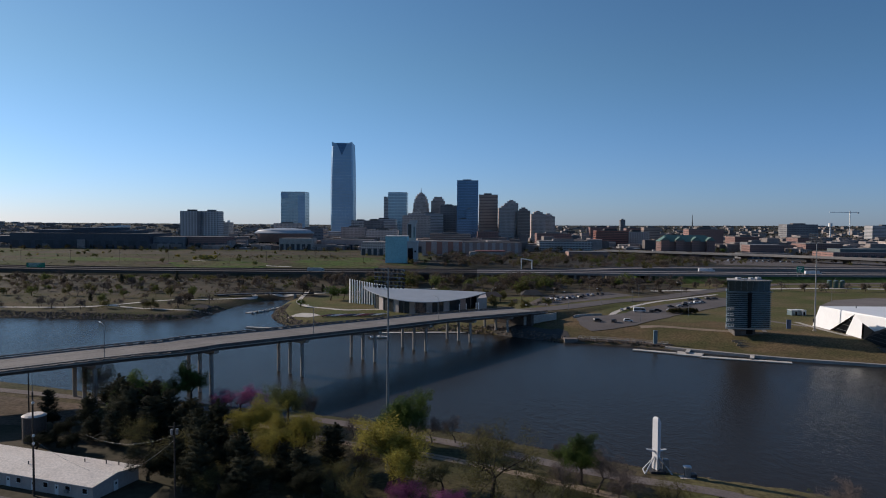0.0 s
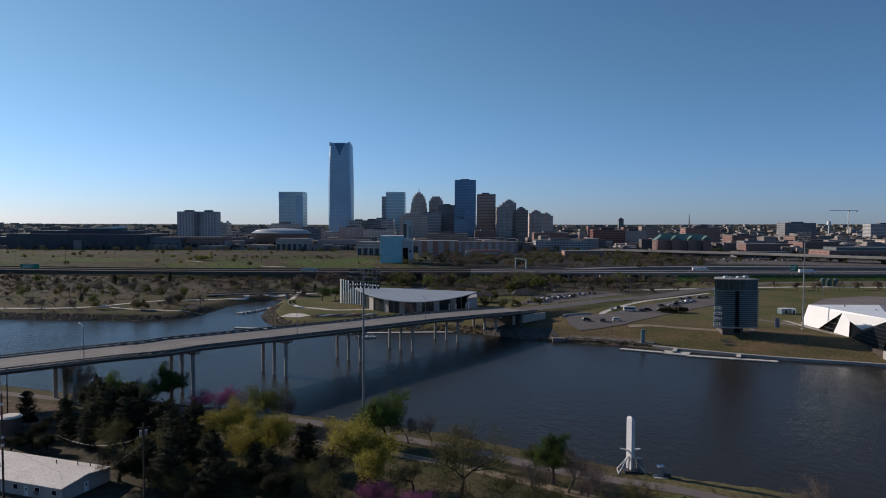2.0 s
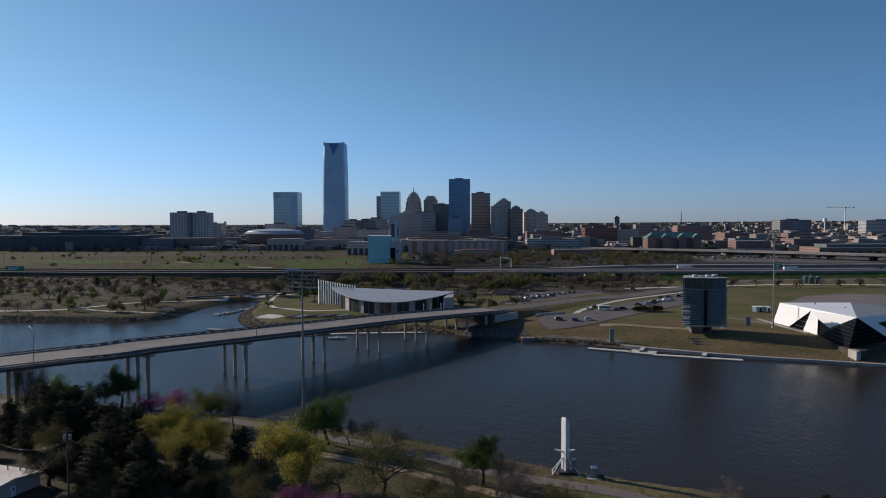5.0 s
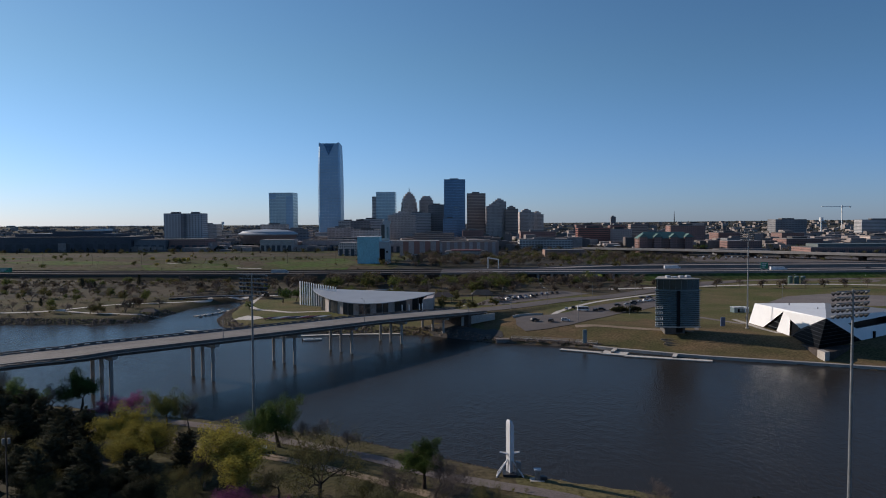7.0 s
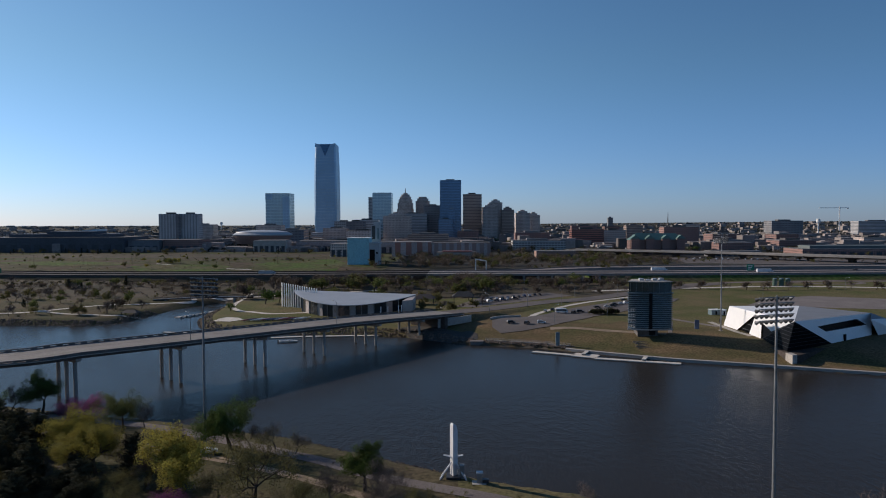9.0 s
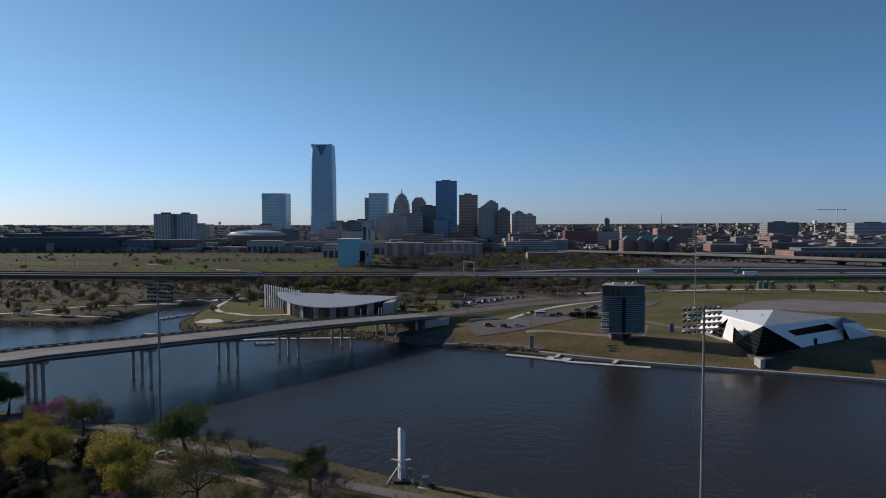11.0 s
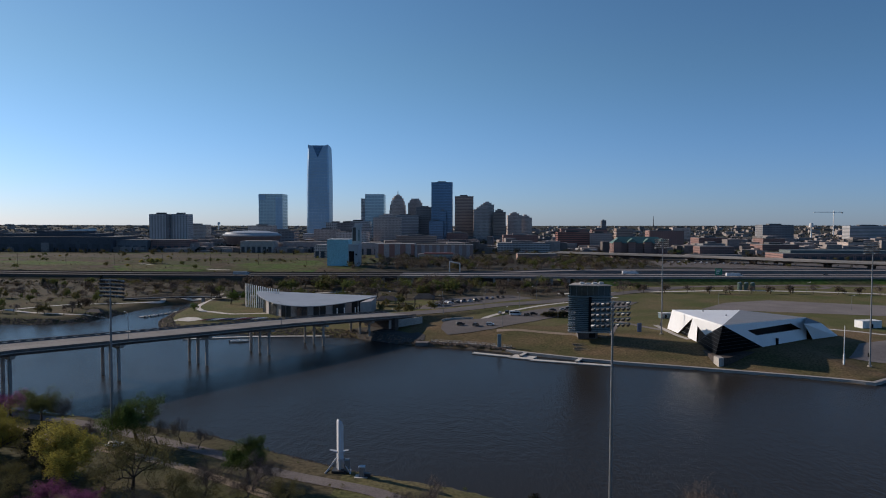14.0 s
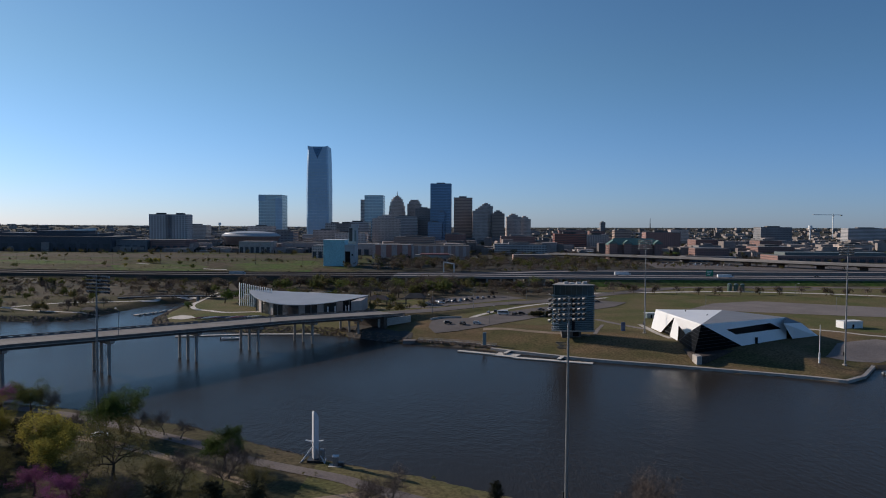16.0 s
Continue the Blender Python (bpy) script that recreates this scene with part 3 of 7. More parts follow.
for s in (-116.0, -78.0, -40.0, -2.0, 36.0, 68.0, 100.5, 132.0):
    zc = deck_z(s) - 1.45
    at = Matrix.Translation(on_axis(s, 7.1)) @ Matrix.Rotation(math.atan2(U[1], U[0]), 4, "Z")
    bm = bmesh.new()
    vs = [[bm.verts.new(at @ Vector((x, y, z))) for y, z in ((-10.6, zc), (-10.6, zc - 0.9), (-8.4, zc - 1.5), (8.4, zc - 1.5), (10.6, zc - 0.9), (10.6, zc))] for x in (-0.9, 0.9)]
    for i in range(6):
        bm.faces.new((vs[0][i], vs[0][(i + 1) % 6], vs[1][(i + 1) % 6], vs[1][i]))
    bm.faces.new(vs[0])
    bm.faces.new(vs[1][::-1])
    pier = part("pier_cap", bm, M["deck"], bridge)
    for n in (-7.4, 0, 7.4):
        c = on_axis(s, 7.1 + n)
        part("column", tube(bmesh.new(), (c[0], c[1], -2.5), (c[0], c[1], zc - 1.45), 0.66, 0.66, 16), M["deck"], pier)
turn = Matrix.Rotation(math.atan2(U[1], U[0]), 4, "Z")
# the far abutment's shade is put into its dark wall colour
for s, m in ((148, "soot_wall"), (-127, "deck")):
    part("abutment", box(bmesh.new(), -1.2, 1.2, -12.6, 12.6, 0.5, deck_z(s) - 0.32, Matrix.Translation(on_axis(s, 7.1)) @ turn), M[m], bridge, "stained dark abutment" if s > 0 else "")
part("wing_wall", prism(bmesh.new(), [(33.0, 371.0), (51.2, 376.5), (51.0, 377.2), (32.8, 371.7)], [3.6, 6.2, 6.2, 3.6], [8.2, 9.9, 9.9, 8.2]), M["concrete"], bridge, "pale concrete wing wall")
tagged(part("quay_corner", box(bmesh.new(), 50, 56.5, 338.5, 343, -2.0, 1.9), M["pale_lot"]), "pale concrete block where quay meets bridge", "quay", kind="structure")

# ---- highways, roads and paths ----
HWY = [(-1300, 800, 10.5), (-474, 700, 9.5), (-200, 655, 11.5), (40, 640, 13.5), (190, 655, 12.5), (430, 685, 11.0), (900, 720, 11.0), (2000, 800, 12)]
hline = smooth_line(HWY, 15.0)
hw = thing("highway", "wide concrete highway on an embankment and viaduct with barriers", "highway", kind="structure")
west, east = [p for p in hline if p[0] < 20], [p for p in hline if p[0] > -5]
for seg, m in ((west, M["old_road"]), (east[1:], M["highway"])):
    part("carriageway", sweep(bmesh.new(), seg, [(-25, -1.0), (-25, 0), (25, 0), (25, -1.0)]), m, hw)
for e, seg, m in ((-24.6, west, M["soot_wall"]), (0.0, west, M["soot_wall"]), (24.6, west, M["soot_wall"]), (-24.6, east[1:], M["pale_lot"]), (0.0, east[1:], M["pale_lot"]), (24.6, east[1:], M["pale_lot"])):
    part("barrier", sweep(bmesh.new(), seg, [(e - 0.3, 0.004), (e - 0.12, 0.95), (e + 0.12, 0.95), (e + 0.3, 0.004)]), m, hw)
for e in (-13.0, -9.2, -16.8, 9.2, 13.0, 16.8):
    part("lane_line", sweep(bmesh.new(), east[1:], [(e - 0.09, 0.004), (e - 0.09, 0.02), (e + 0.09, 0.02), (e + 0.09, 0.004)]), M["concrete"], hw)
for i, p in enumerate(hline):
    if -75 < p[0] < 172:
        for e in (-22, -8, 8, 22):
            bm = bmesh.new()
            box(bm, p[0] - 1.0, p[0] + 1.0, p[1] + e - 1.4, p[1] + e + 1.4, lz(p[0], p[1] + e) - 0.5, p[2] - 1.0)
            part("viaduct_column", bm, M["concrete"], hw)
for lo, hi in ((-75, 138),):
    seg = [p for p in hline if lo < p[0] < hi]
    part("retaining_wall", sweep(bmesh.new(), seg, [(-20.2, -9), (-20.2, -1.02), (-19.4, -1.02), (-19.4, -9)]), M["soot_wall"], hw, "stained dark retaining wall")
    for p, q in zip(seg, seg[1:]):
        x, y, z = (p + q) / 2
        part("wall_post", box(bmesh.new(), x - 0.5, x + 0.5, y - 21.2, y - 20.3, z - 9, z - 1.02), M["paving"], hw)
for seg in ([p for p in hline if p[0] < -70], [p for p in hline if p[0] > 168]):
    bm = bmesh.new()
    sweep(bm, seg, [(-39, -9.0), (-38.8, -6.4), (-25.5, -1.05), (25.5, -1.05), (36, -9.5)] if seg[0][0] > 0 else [(-36, -9.5), (-25.5, -1.05), (25.5, -1.05), (36, -9.5)])
    tagged(part("embankment", bm, M["scrub"] if seg[0][0] < 0 else M["meadow"]), "grassed earth embankment under the highway", "embankment", kind="structure")

OVER = [(215, 1085, 17), (272, 1040, 17.5), (400, 940, 18), (540, 815, 18), (760, 660, 18), (1100, 500, 18)]
oline = smooth_line(OVER, 14.0)
ov = thing("elevated_highway", "pale concrete elevated highway on rows of columns", "overpass", kind="structure")
part("deck", sweep(bmesh.new(), oline, [(-13, -1.3), (-13, 0), (13, 0), (13, -1.3)]), M["deck"], ov)
for e in (-9, -3, 3, 9):
    part("girder", sweep(bmesh.new(), oline, [(e - 0.4, -2.6), (e - 0.4, -1.31), (e + 0.4, -1.31), (e + 0.4, -2.6)]), M["girder"], ov)
for e in (-12.8, 12.8):
    part("parapet", sweep(bmesh.new(), oline, [(e - 0.2, 0.004), (e - 0.2, 1.0), (e + 0.2, 1.0), (e + 0.2, 0.004)]), M["deck"], ov)
for p in oline[::3]:
    bm = bmesh.new()
    zg = lz(p[0], p[1])
    box(bm, p[0] - 4.5, p[0] + 4.5, p[1] - 1.1, p[1] + 1.1, zg - 0.5, p[2] - 3.9)
    box(bm, p[0] - 8, p[0] + 8, p[1] - 1.2, p[1] + 1.2, p[2] - 3.9, p[2] - 2.61)
    part("hammerhead_pier", bm, M["girder"], ov, "stained dark concrete pier")

ribbon("road_approach", [on_axis(163, 7.1)[:2], on_axis(180, 7.1)[:2], on_axis(220, 6.5)[:2], on_axis(260, 5.0)[:2], (140, 493), (172, 525), (215, 565), (270, 610)], 15, M["asphalt"], "grey asphalt road leading from the bridge to the highway", "road", lift=0.22)
ribbon("road_south", [on_axis(-127, 7.1)[:2], on_axis(-180, 7.1)[:2], on_axis(-300, 7.1)[:2], on_axis(-420, 7.1)[:2]], 15, M["asphalt"], "asphalt road approach south of the bridge", "road", lift=0.22)
fline = smooth_line([(10, 733, 5.6), (110, 741, 8.4), (200, 747, 11.0), (300, 752, 11.5), (480, 760, 11.5), (900, 800, 11.5)], 15.0)
hw2 = thing("highway_east", "second concrete highway carriageway with barriers", "highway", kind="structure")
part("carriageway", sweep(bmesh.new(), fline, [(-15, -4.0), (-15, 0), (15, 0), (15, -4.0)]), M["highway"], hw2)
for e in (-14.7, 14.7):
    part("barrier", sweep(bmesh.new(), fline, [(e - 0.3, 0.004), (e - 0.12, 0.9), (e + 0.12, 0.9), (e + 0.3, 0.004)]), M["pale_lot"], hw2)
ribbon("road_service", [(230, 598), (300, 622), (380, 632), (520, 628), (700, 620)], 11, M["worn"], "pale service road below the highway", "road")
ribbon("road_frontage", [(150, 545), (200, 560), (260, 574), (310, 582), (370, 575), (460, 545), (620, 500)], 7, M["walkway"], "pale frontage road curving round the lawn", "road")
ribbon("road_ramp", [(330, 640), (345, 615), (372, 602), (398, 612), (396, 636), (370, 645)], 6, M["worn"], "curved ramp below the highway", "road")
ribbon("footpath_sidewalk", [(86, 398), (92, 413), (108, 440), (130, 468), (160, 495), (192, 522)], 3.5, M["walkway"], "pale concrete sidewalk beside the road", "footpath")
patch("parking_lot", [(62, 364), (63, 384), (70, 394), (84, 397), (96, 408), (108, 428), (125, 446), (150, 470), (180, 500), (200, 490), (185, 462), (150, 428), (140, 415), (122, 398), (117, 391), (102, 375), (91, 361), (78, 356), (66, 354)], M["asphalt"], "asphalt car park beside the lawn", "car park", lift=0.22, step=2.5)
patch("paved_slope", [(12, 374), (20, 355), (34, 345.5), (50, 344.5), (54, 347), (54, 356), (50, 362), (46, 360.5), (22, 382)], M["paving"], "grey paved bank slope under the bridge end", "paving", lift=0.16, step=1.5)
tagged(part("curved_kerb_wall", sweep(bmesh.new(), [np.array((x, y, lz(x, y)), float) for x, y in ((62, 386), (64, 390), (68, 393.5), (73, 395.5), (80, 396.5))], [(-0.3, -0.5), (-0.3, 1.2), (0.3, 1.2), (0.3, -0.5)]), M["concrete"]), "low curved concrete retaining wall", "wall", kind="structure")
ribbon("footpath_bank", [(92, 358), (104, 357), (118, 349), (133, 342), (146, 337)], 5.0, M["dirt"], "worn tan footpath from the car park to the tower", "footpath")
patch("plaza", [(245, 300), (263, 324), (288, 336), (300, 322), (268, 298)], M["pale_lot"], "pale paved plaza by the basin", "paving")
patch("overpass_lot", [(315, 830), (500, 790), (640, 775), (640, 850), (430, 950), (330, 950)], M["asphalt"], "asphalt car park under the elevated highway", "car park", step=10)
ribbon("footpath_plaza", [(262, 374), (282, 360), (296, 346), (330, 335)], 3.0, M["walkway"], "pale footpath across the lawn", "footpath")
patch("meadow", [(-150, 735), (-92, 742), (-95, 840), (-128, 930), (-190, 880), (-210, 830)], M["meadow"], "bright green spring meadow", "meadow", step=9)
patch("meadow", [(-345, 800), (-300, 730), (-215, 738), (-225, 800), (-300, 822)], M["meadow"], "bright green spring meadow", "meadow", step=9)
patch("meadow", [(-560, 860), (-430, 800), (-360, 815), (-380, 860), (-480, 900)], M["meadow"], "bright green spring meadow", "meadow", step=9)
patch("fallow_strip", [(-640, 1000), (-400, 965), (-150, 985), (-140, 1085), (-640, 1100)], M["scrub"], "brown fallow ground before the halls", "field", step=12)
patch("fallow_strip", [(-520, 925), (-260, 880), (-215, 915), (-400, 955)], M["dry"], "brown fallow strip in the field", "field", step=12)
ribbon("field_track", [(-330, 835), (-260, 790), (-215, 768), (-190, 762)], 4.0, M["walkway"], "pale track across the field", "track")
patch("paved_lot", [(232, 452), (262, 490), (300, 508), (370, 478), (430, 440), (400, 415), (330, 425)], M["pale_lot"], "empty asphalt lot behind the boathouse", "car park")
patch("parking_lot_far", [(40, 452), (60, 440), (128, 512), (112, 532), (85, 525), (60, 500)], M["asphalt"], "asphalt car park below the highway", "car park")
ribbon("footpath_lawn", [(160, 398), (167, 384), (174, 371), (180, 361)], 4.0, M["pale_lot"], "pale footpath across the lawn", "footpath")
ribbon("footpath_boathouse_side", [(181.5, 378), (182.2, 355), (183.0, 342), (185.0, 331)], 3.0, M["concrete"], "pale concrete strip along the white boathouse", "footpath")
ribbon("footpath_tower", [(149, 341), (154, 358), (160, 376)], 2.0, M["pale_lot"], "pale ramped footpath beside the glass tower", "footpath")
ribbon("footpath_west", [(-420, 425), (-300, 428), (-237, 433), (-204, 465), (-180, 480), (-154, 500), (-159, 518)], 3.6, M["walkway"], "pale footpath through the riverside park", "footpath")
ribbon("footpath_loop", [(-232, 440), (-205, 428), (-173, 424), (-158, 432)], 2.8, M["walkway"], "pale footpath looping above the bank", "footpath")
ribbon("footpath_boathouse", [(-122, 545), (-118, 500), (-112, 468), (-100, 445), (-89, 436), (-72, 424), (-53, 428), (-40, 425)], 3.6, M["walkway"], "pale footpath curving to the boathouse", "footpath")
patch("boat_ramp", [(-104, 402), (-90, 397), (-84, 404), (-90, 412), (-98, 416)], M["walkway"], "pale concrete launch apron", "paving")
ribbon("footpath_canal", [(-150, 519), (-122, 523), (-80, 535), (-20, 560)], 4, M["walkway"], "pale footpath beyond the canal", "footpath")
ribbon("riverside_path", [(-180, 231), (-130, 218), (-80, 206), (-56, 200), (-36, 193), (-20, 184), (9, 169), (27, 157), (52, 146), (62, 139), (90, 122), (120, 100)], 5.0, M["worn"], "worn grey asphalt path along the river", "path")
ribbon("dirt_track_rut", [(-120, 212), (-86, 200), (-74, 196), (-56, 186), (-42, 178), (-28, 171), (-14, 166), (4, 157), (14, 151), (34, 138)], 1.6, M["dirt"], "bare dirt wheel rut through grass", "track", lift=0.07, step=2.0)
ribbon("dirt_track_rut", [(-121, 214.6), (-87, 202.4), (-75, 198.4), (-57, 188.4), (-43, 180.4), (-29, 173.4), (-15, 168.4), (3, 159.4), (13, 153.4), (33, 140.4)], 1.3, M["dirt"], "bare dirt wheel rut through grass", "track", lift=0.07, step=2.0)
patch("dirt_lot", [(-175, 222), (-112, 206), (-106, 192), (-120, 184), (-200, 190)], M["brown_soil"], "bare brown dirt clearing beside trees", "clearing", lift=0.05)
patch("dirt_verge", [(48, 132), (62, 138), (84, 122), (60, 112)], M["dirt"], "bare dirt beside the path", "clearing", lift=0.05)
patch("yard", [(-140, 150), (-76, 130), (-58, 118), (-150, 105)], M["asphalt"], "dark asphalt yard before the shed", "yard", lift=0.05)
rl = smooth_line([(58, 345, 0), (70, 341.5, 0), (84, 337, 0), (98, 329.5, 0)], 3.0)
rl = [np.array((p[0], p[1], lz(p[0], p[1]))) for p in rl]
rail = thing("bank_railing", "pale steel railing along the stony bank", "railing")
for h in (0.55, 1.05):
    part("handrail", sweep(bmesh.new(), rl, [(-0.05, h - 0.05), (-0.05, h + 0.05), (0.05, h + 0.05), (0.05, h - 0.05)]), M["walkway"], rail)
for p in rl:
    part("post", box(bmesh.new(), p[0] - 0.06, p[0] + 0.06, p[1] - 0.06, p[1] + 0.06, p[2] - 0.2, p[2] + 1.0), M["walkway"], rail)
tagged(part("bank_kerb", sweep(bmesh.new(), rl, [(-1.3, -0.3), (-1.3, 0.35), (-0.9, 0.35), (-0.9, -0.3)]), M["walkway"]), "pale concrete kerb above the stony bank", "kerb", kind="structure")
# quay wall along the lawn
qline = smooth_line([(95, 324, 0), (110, 315, 0), (139, 300, 0), (172, 288, 0), (219, 270, 0), (234, 262, 0)], 3.0)
qline += [np.array(p, float) for p in ((240, 266.5, 0), (246, 271, 0), (262, 292, 0))]
tagged(part("quay_wall", sweep(bmesh.new(), qline, [(-0.5, -2.2), (-0.5, 1.25), (0.9, 1.4), (0.9, -2.2)]), M["deck"]), "pale concrete quay edge along the water", "quay", kind="structure")


# ---- far buildings ----
def facade(name, wall, win, **k):
    return facade_mat(name, wall, win, **k)


F_GLASS = facade("blue_glass_tower", (0.40, 0.52, 0.62), (0.27, 0.38, 0.50), floor_h=8.4, bay=4.0, sill=0.22, pier=0.2, rough=0.45, glass_rough=0.3, metal=0.45)
F_PALE = facade("pale_glass_tower", (0.45, 0.53, 0.56), (0.33, 0.43, 0.48), floor_h=8.4, bay=4.0, sill=0.2, pier=0.15, rough=0.35, glass_rough=0.2, metal=0.5)
F_NAVY = facade("navy_glass_tower", (0.13, 0.20, 0.30), (0.085, 0.14, 0.22), floor_h=4.0, bay=1.6, sill=0.25, pier=0.2, rough=0.3, glass_rough=0.16, metal=0.7)
# brown and stone walls are lightened in colour for the lift of haze
F_BROWN = facade("brown_banded_tower", (0.46, 0.335, 0.265), (0.16, 0.12, 0.105), floor_h=4.0, bay=40, sill=0.5, pier=0.0)
F_DECO = facade("carved_stone_tower", (0.60, 0.50, 0.43), (0.21, 0.18, 0.17), floor_h=3.8, bay=3.2, sill=0.45, pier=0.5)
F_STONE = facade("tan_stone_tower", (0.60, 0.49, 0.42), (0.20, 0.172, 0.165), floor_h=3.8, bay=3.2, sill=0.45, pier=0.45)
F_BRICK = facade("red_brick_block", (0.26, 0.145, 0.122), (0.09, 0.08, 0.08), floor_h=3.6, bay=3.4, sill=0.5, pier=0.5)
F_GREY = facade("grey_office_block", (0.52, 0.50, 0.49), (0.17, 0.172, 0.18), floor_h=4.0, bay=30, sill=0.5, pier=0.0)
F_WHITE = facade("pale_office_block", (0.46, 0.45, 0.43), (0.08, 0.085, 0.095), floor_h=4.0, bay=5.0, sill=0.5, pier=0.25)
F_GREYV = facade("grey_slab_block", (0.472, 0.460, 0.448), (0.177, 0.177, 0.183), floor_h=4.0, bay=6.0, sill=0.4, pier=0.5)
F_REDBAND = facade("red_banded_garage", (0.30, 0.10, 0.075), (0.07, 0.055, 0.052), floor_h=3.4, bay=60, sill=0.45, pier=0.0)
F_DARK = facade("dark_industrial_block", (0.20, 0.195, 0.20), (0.095, 0.098, 0.105), floor_h=6.0, bay=8.0, sill=0.7, pier=0.3)
F_TOWN = mat("town_block_wall", (0.24, 0.205, 0.185), 0.85, (0.17, 0.145, 0.135), 0.008, 0.3, 0.0, island=0.5)
ROOFS = [mat("white_roof_coating", (0.55, 0.55, 0.55), 0.8, (0.42, 0.42, 0.42), 0.03, 0.5, 0.0, rand=0.2), mat("grey_roof_felt", (0.24, 0.235, 0.23), 0.9, (0.17, 0.165, 0.16), 0.03, 0.5, 0.0, rand=0.4), mat("tar_roof", (0.085, 0.082, 0.082), 0.9, (0.06, 0.058, 0.058), 0.03, 0.5, 0.0, rand=0.4)]
ROOF_FLAT = mat("flat_roof_gravel", (0.16, 0.15, 0.145), 0.9, (0.10, 0.095, 0.092), 0.02, 0.5, 0.0, rand=0.6)


def block(name, label, category, cx, y, w, d, z1, material, rz=0.0, group="", setback=(), cap=3.0, bands=0.0, band_mat=None, z0=None, roof=None):
    """A far building: its wall block with optional upper tiers, a roof parapet and plant rooms."""
    zg = (lz(cx, y) if z0 is None else z0) - 1.0
    b = thing(name, label, category, (cx, y, zg), rz, group)
    h = z1 - zg
    bm = bmesh.new()
    box(bm, -w / 2, w / 2, 0, d, 0, h)
    part("wall", bm, material, b)
    bm = bmesh.new()
    box(bm, -w / 2 + 0.5, w / 2 - 0.5, 0.5, d - 0.5, h + 0.004, h + 0.5)
    part("roof", bm, roof or ROOF_FLAT, b)
    if cap:
        bm = bmesh.new()
        box(bm, -w * 0.22, w * 0.18, d * 0.3, d * 0.7, h + 0.51, h + 0.5 + cap)
        part("plant_room", bm, ROOF_FLAT, b)
    k = 0.0
    for (tw, td, tz) in setback:
        bm = bmesh.new()
        box(bm, -tw / 2, tw / 2, d / 2 - td / 2, d / 2 + td / 2, h + k + 0.51, h + tz)
        part("upper_tier", bm, material, b)
        k = tz - 0.5
    if bands:
        z = bands
        while z < h - 1:
            bm = bmesh.new()
            box(bm, -w / 2 - 0.35, w / 2 + 0.35, -0.35, d + 0.35, z, z + bands * 0.45)
            part("floor_band", bm, band_mat or M["concrete"], b)
            z += bands
    return b


# the tallest tower, with tapering corners and a notched crown
def tall_tower():
    zg = lz(-310, 1810) - 1
    t = thing("glass_skyscraper", "very tall blue glass skyscraper with notched crown", "skyscraper", (-312, 1835, zg))
    prof = [(0, 28.6), (60, 29.6), (140, 29.6), (200, 28.6), (235, 27.4), (252, 26.6)]
    bm = bmesh.new()
    rings = []
    for z, r in prof:
        c = r * 0.86
        rings.append([bm.verts.new((x, y, z)) for x, y in ((-r, -c), (-c, -r), (c, -r), (r, -c), (r, c), (c, r), (-c, r), (-r, c))])
    for a, b in zip(rings, rings[1:]):
        for i in range(8):
            bm.faces.new((a[i], a[(i + 1) % 8], b[(i + 1) % 8], b[i]))
    bm.faces.new(rings[-1])
    part("glass_shaft", bm, F_GLASS, t)
    part("crown", prism(bmesh.new(), [(-20, -24), (20, -24), (20, 20), (-20, 20)], 252.1, 254.5), F_NAVY, t, "darker recessed glass crown")
    for sx in (-1, 1):
        part("crown_fin", prism(bmesh.new(), [(sx * 26.4, -26.6), (sx * 14, -26.6), (sx * 14, -25), (sx * 26.4, -25)], 246, [256.5, 253, 253, 256.5]), F_GLASS, t)
        part("crown_fin", prism(bmesh.new(), [(sx * 26.4, -24.9), (sx * 24.8, -24.9), (sx * 24.8, 22), (sx * 26.4, 22)], 246, [256.5, 256.5, 253, 253]), F_GLASS, t)
    bm = bmesh.new()
    vs = [bm.verts.new(p) for p in ((-13, -27.6, 251.5), (13, -27.6, 251.5), (0, -29.2, 222), (-13, -26, 251.5), (13, -26, 251.5), (0, -27, 222))]
    for f in ((0, 2, 1), (3, 4, 5), (0, 1, 4, 3), (1, 2, 5, 4), (2, 0, 3, 5)):
        bm.faces.new([vs[k] for k in f])
    part("notch", bm, F_NAVY, t, "dark pointed notch below the crown")
    bm = bmesh.new()
    box(bm, -34, 62, -55, 60, 0, 22)
    part("podium", bm, F_GREY, t)
    return t


tall_tower()
tw = block("office_tower", "pale blue glass office tower", "skyscraper", -459, 1880, 66, 56, 140, F_PALE, cap=0)
part("side_bay", box(bmesh.new(), 14, 33.4, -0.6, -0.004, 0, 120), F_GLASS, tw, "darker glass bay")
part("side_bay", box(bmesh.new(), -33.2, -14, -0.5, -0.004, 112, 126), F_GLASS, tw)
tw = block("glass_tower", "pale stepped glass tower", "skyscraper", -174, 1900, 52, 45, 141, F_PALE, cap=0)
bm = bmesh.new()
box(bm, -38, -26.2, 6, 40, 0, 118)
part("side_tier", bm, F_GREY, tw)
block("office_tower", "dark navy glass office tower", "skyscraper", 18, 1755, 54, 50, 166, F_NAVY, cap=3)
block("office_tower", "brown banded concrete office tower", "skyscraper", 75, 1850, 50, 45, 134, F_BROWN, cap=4)


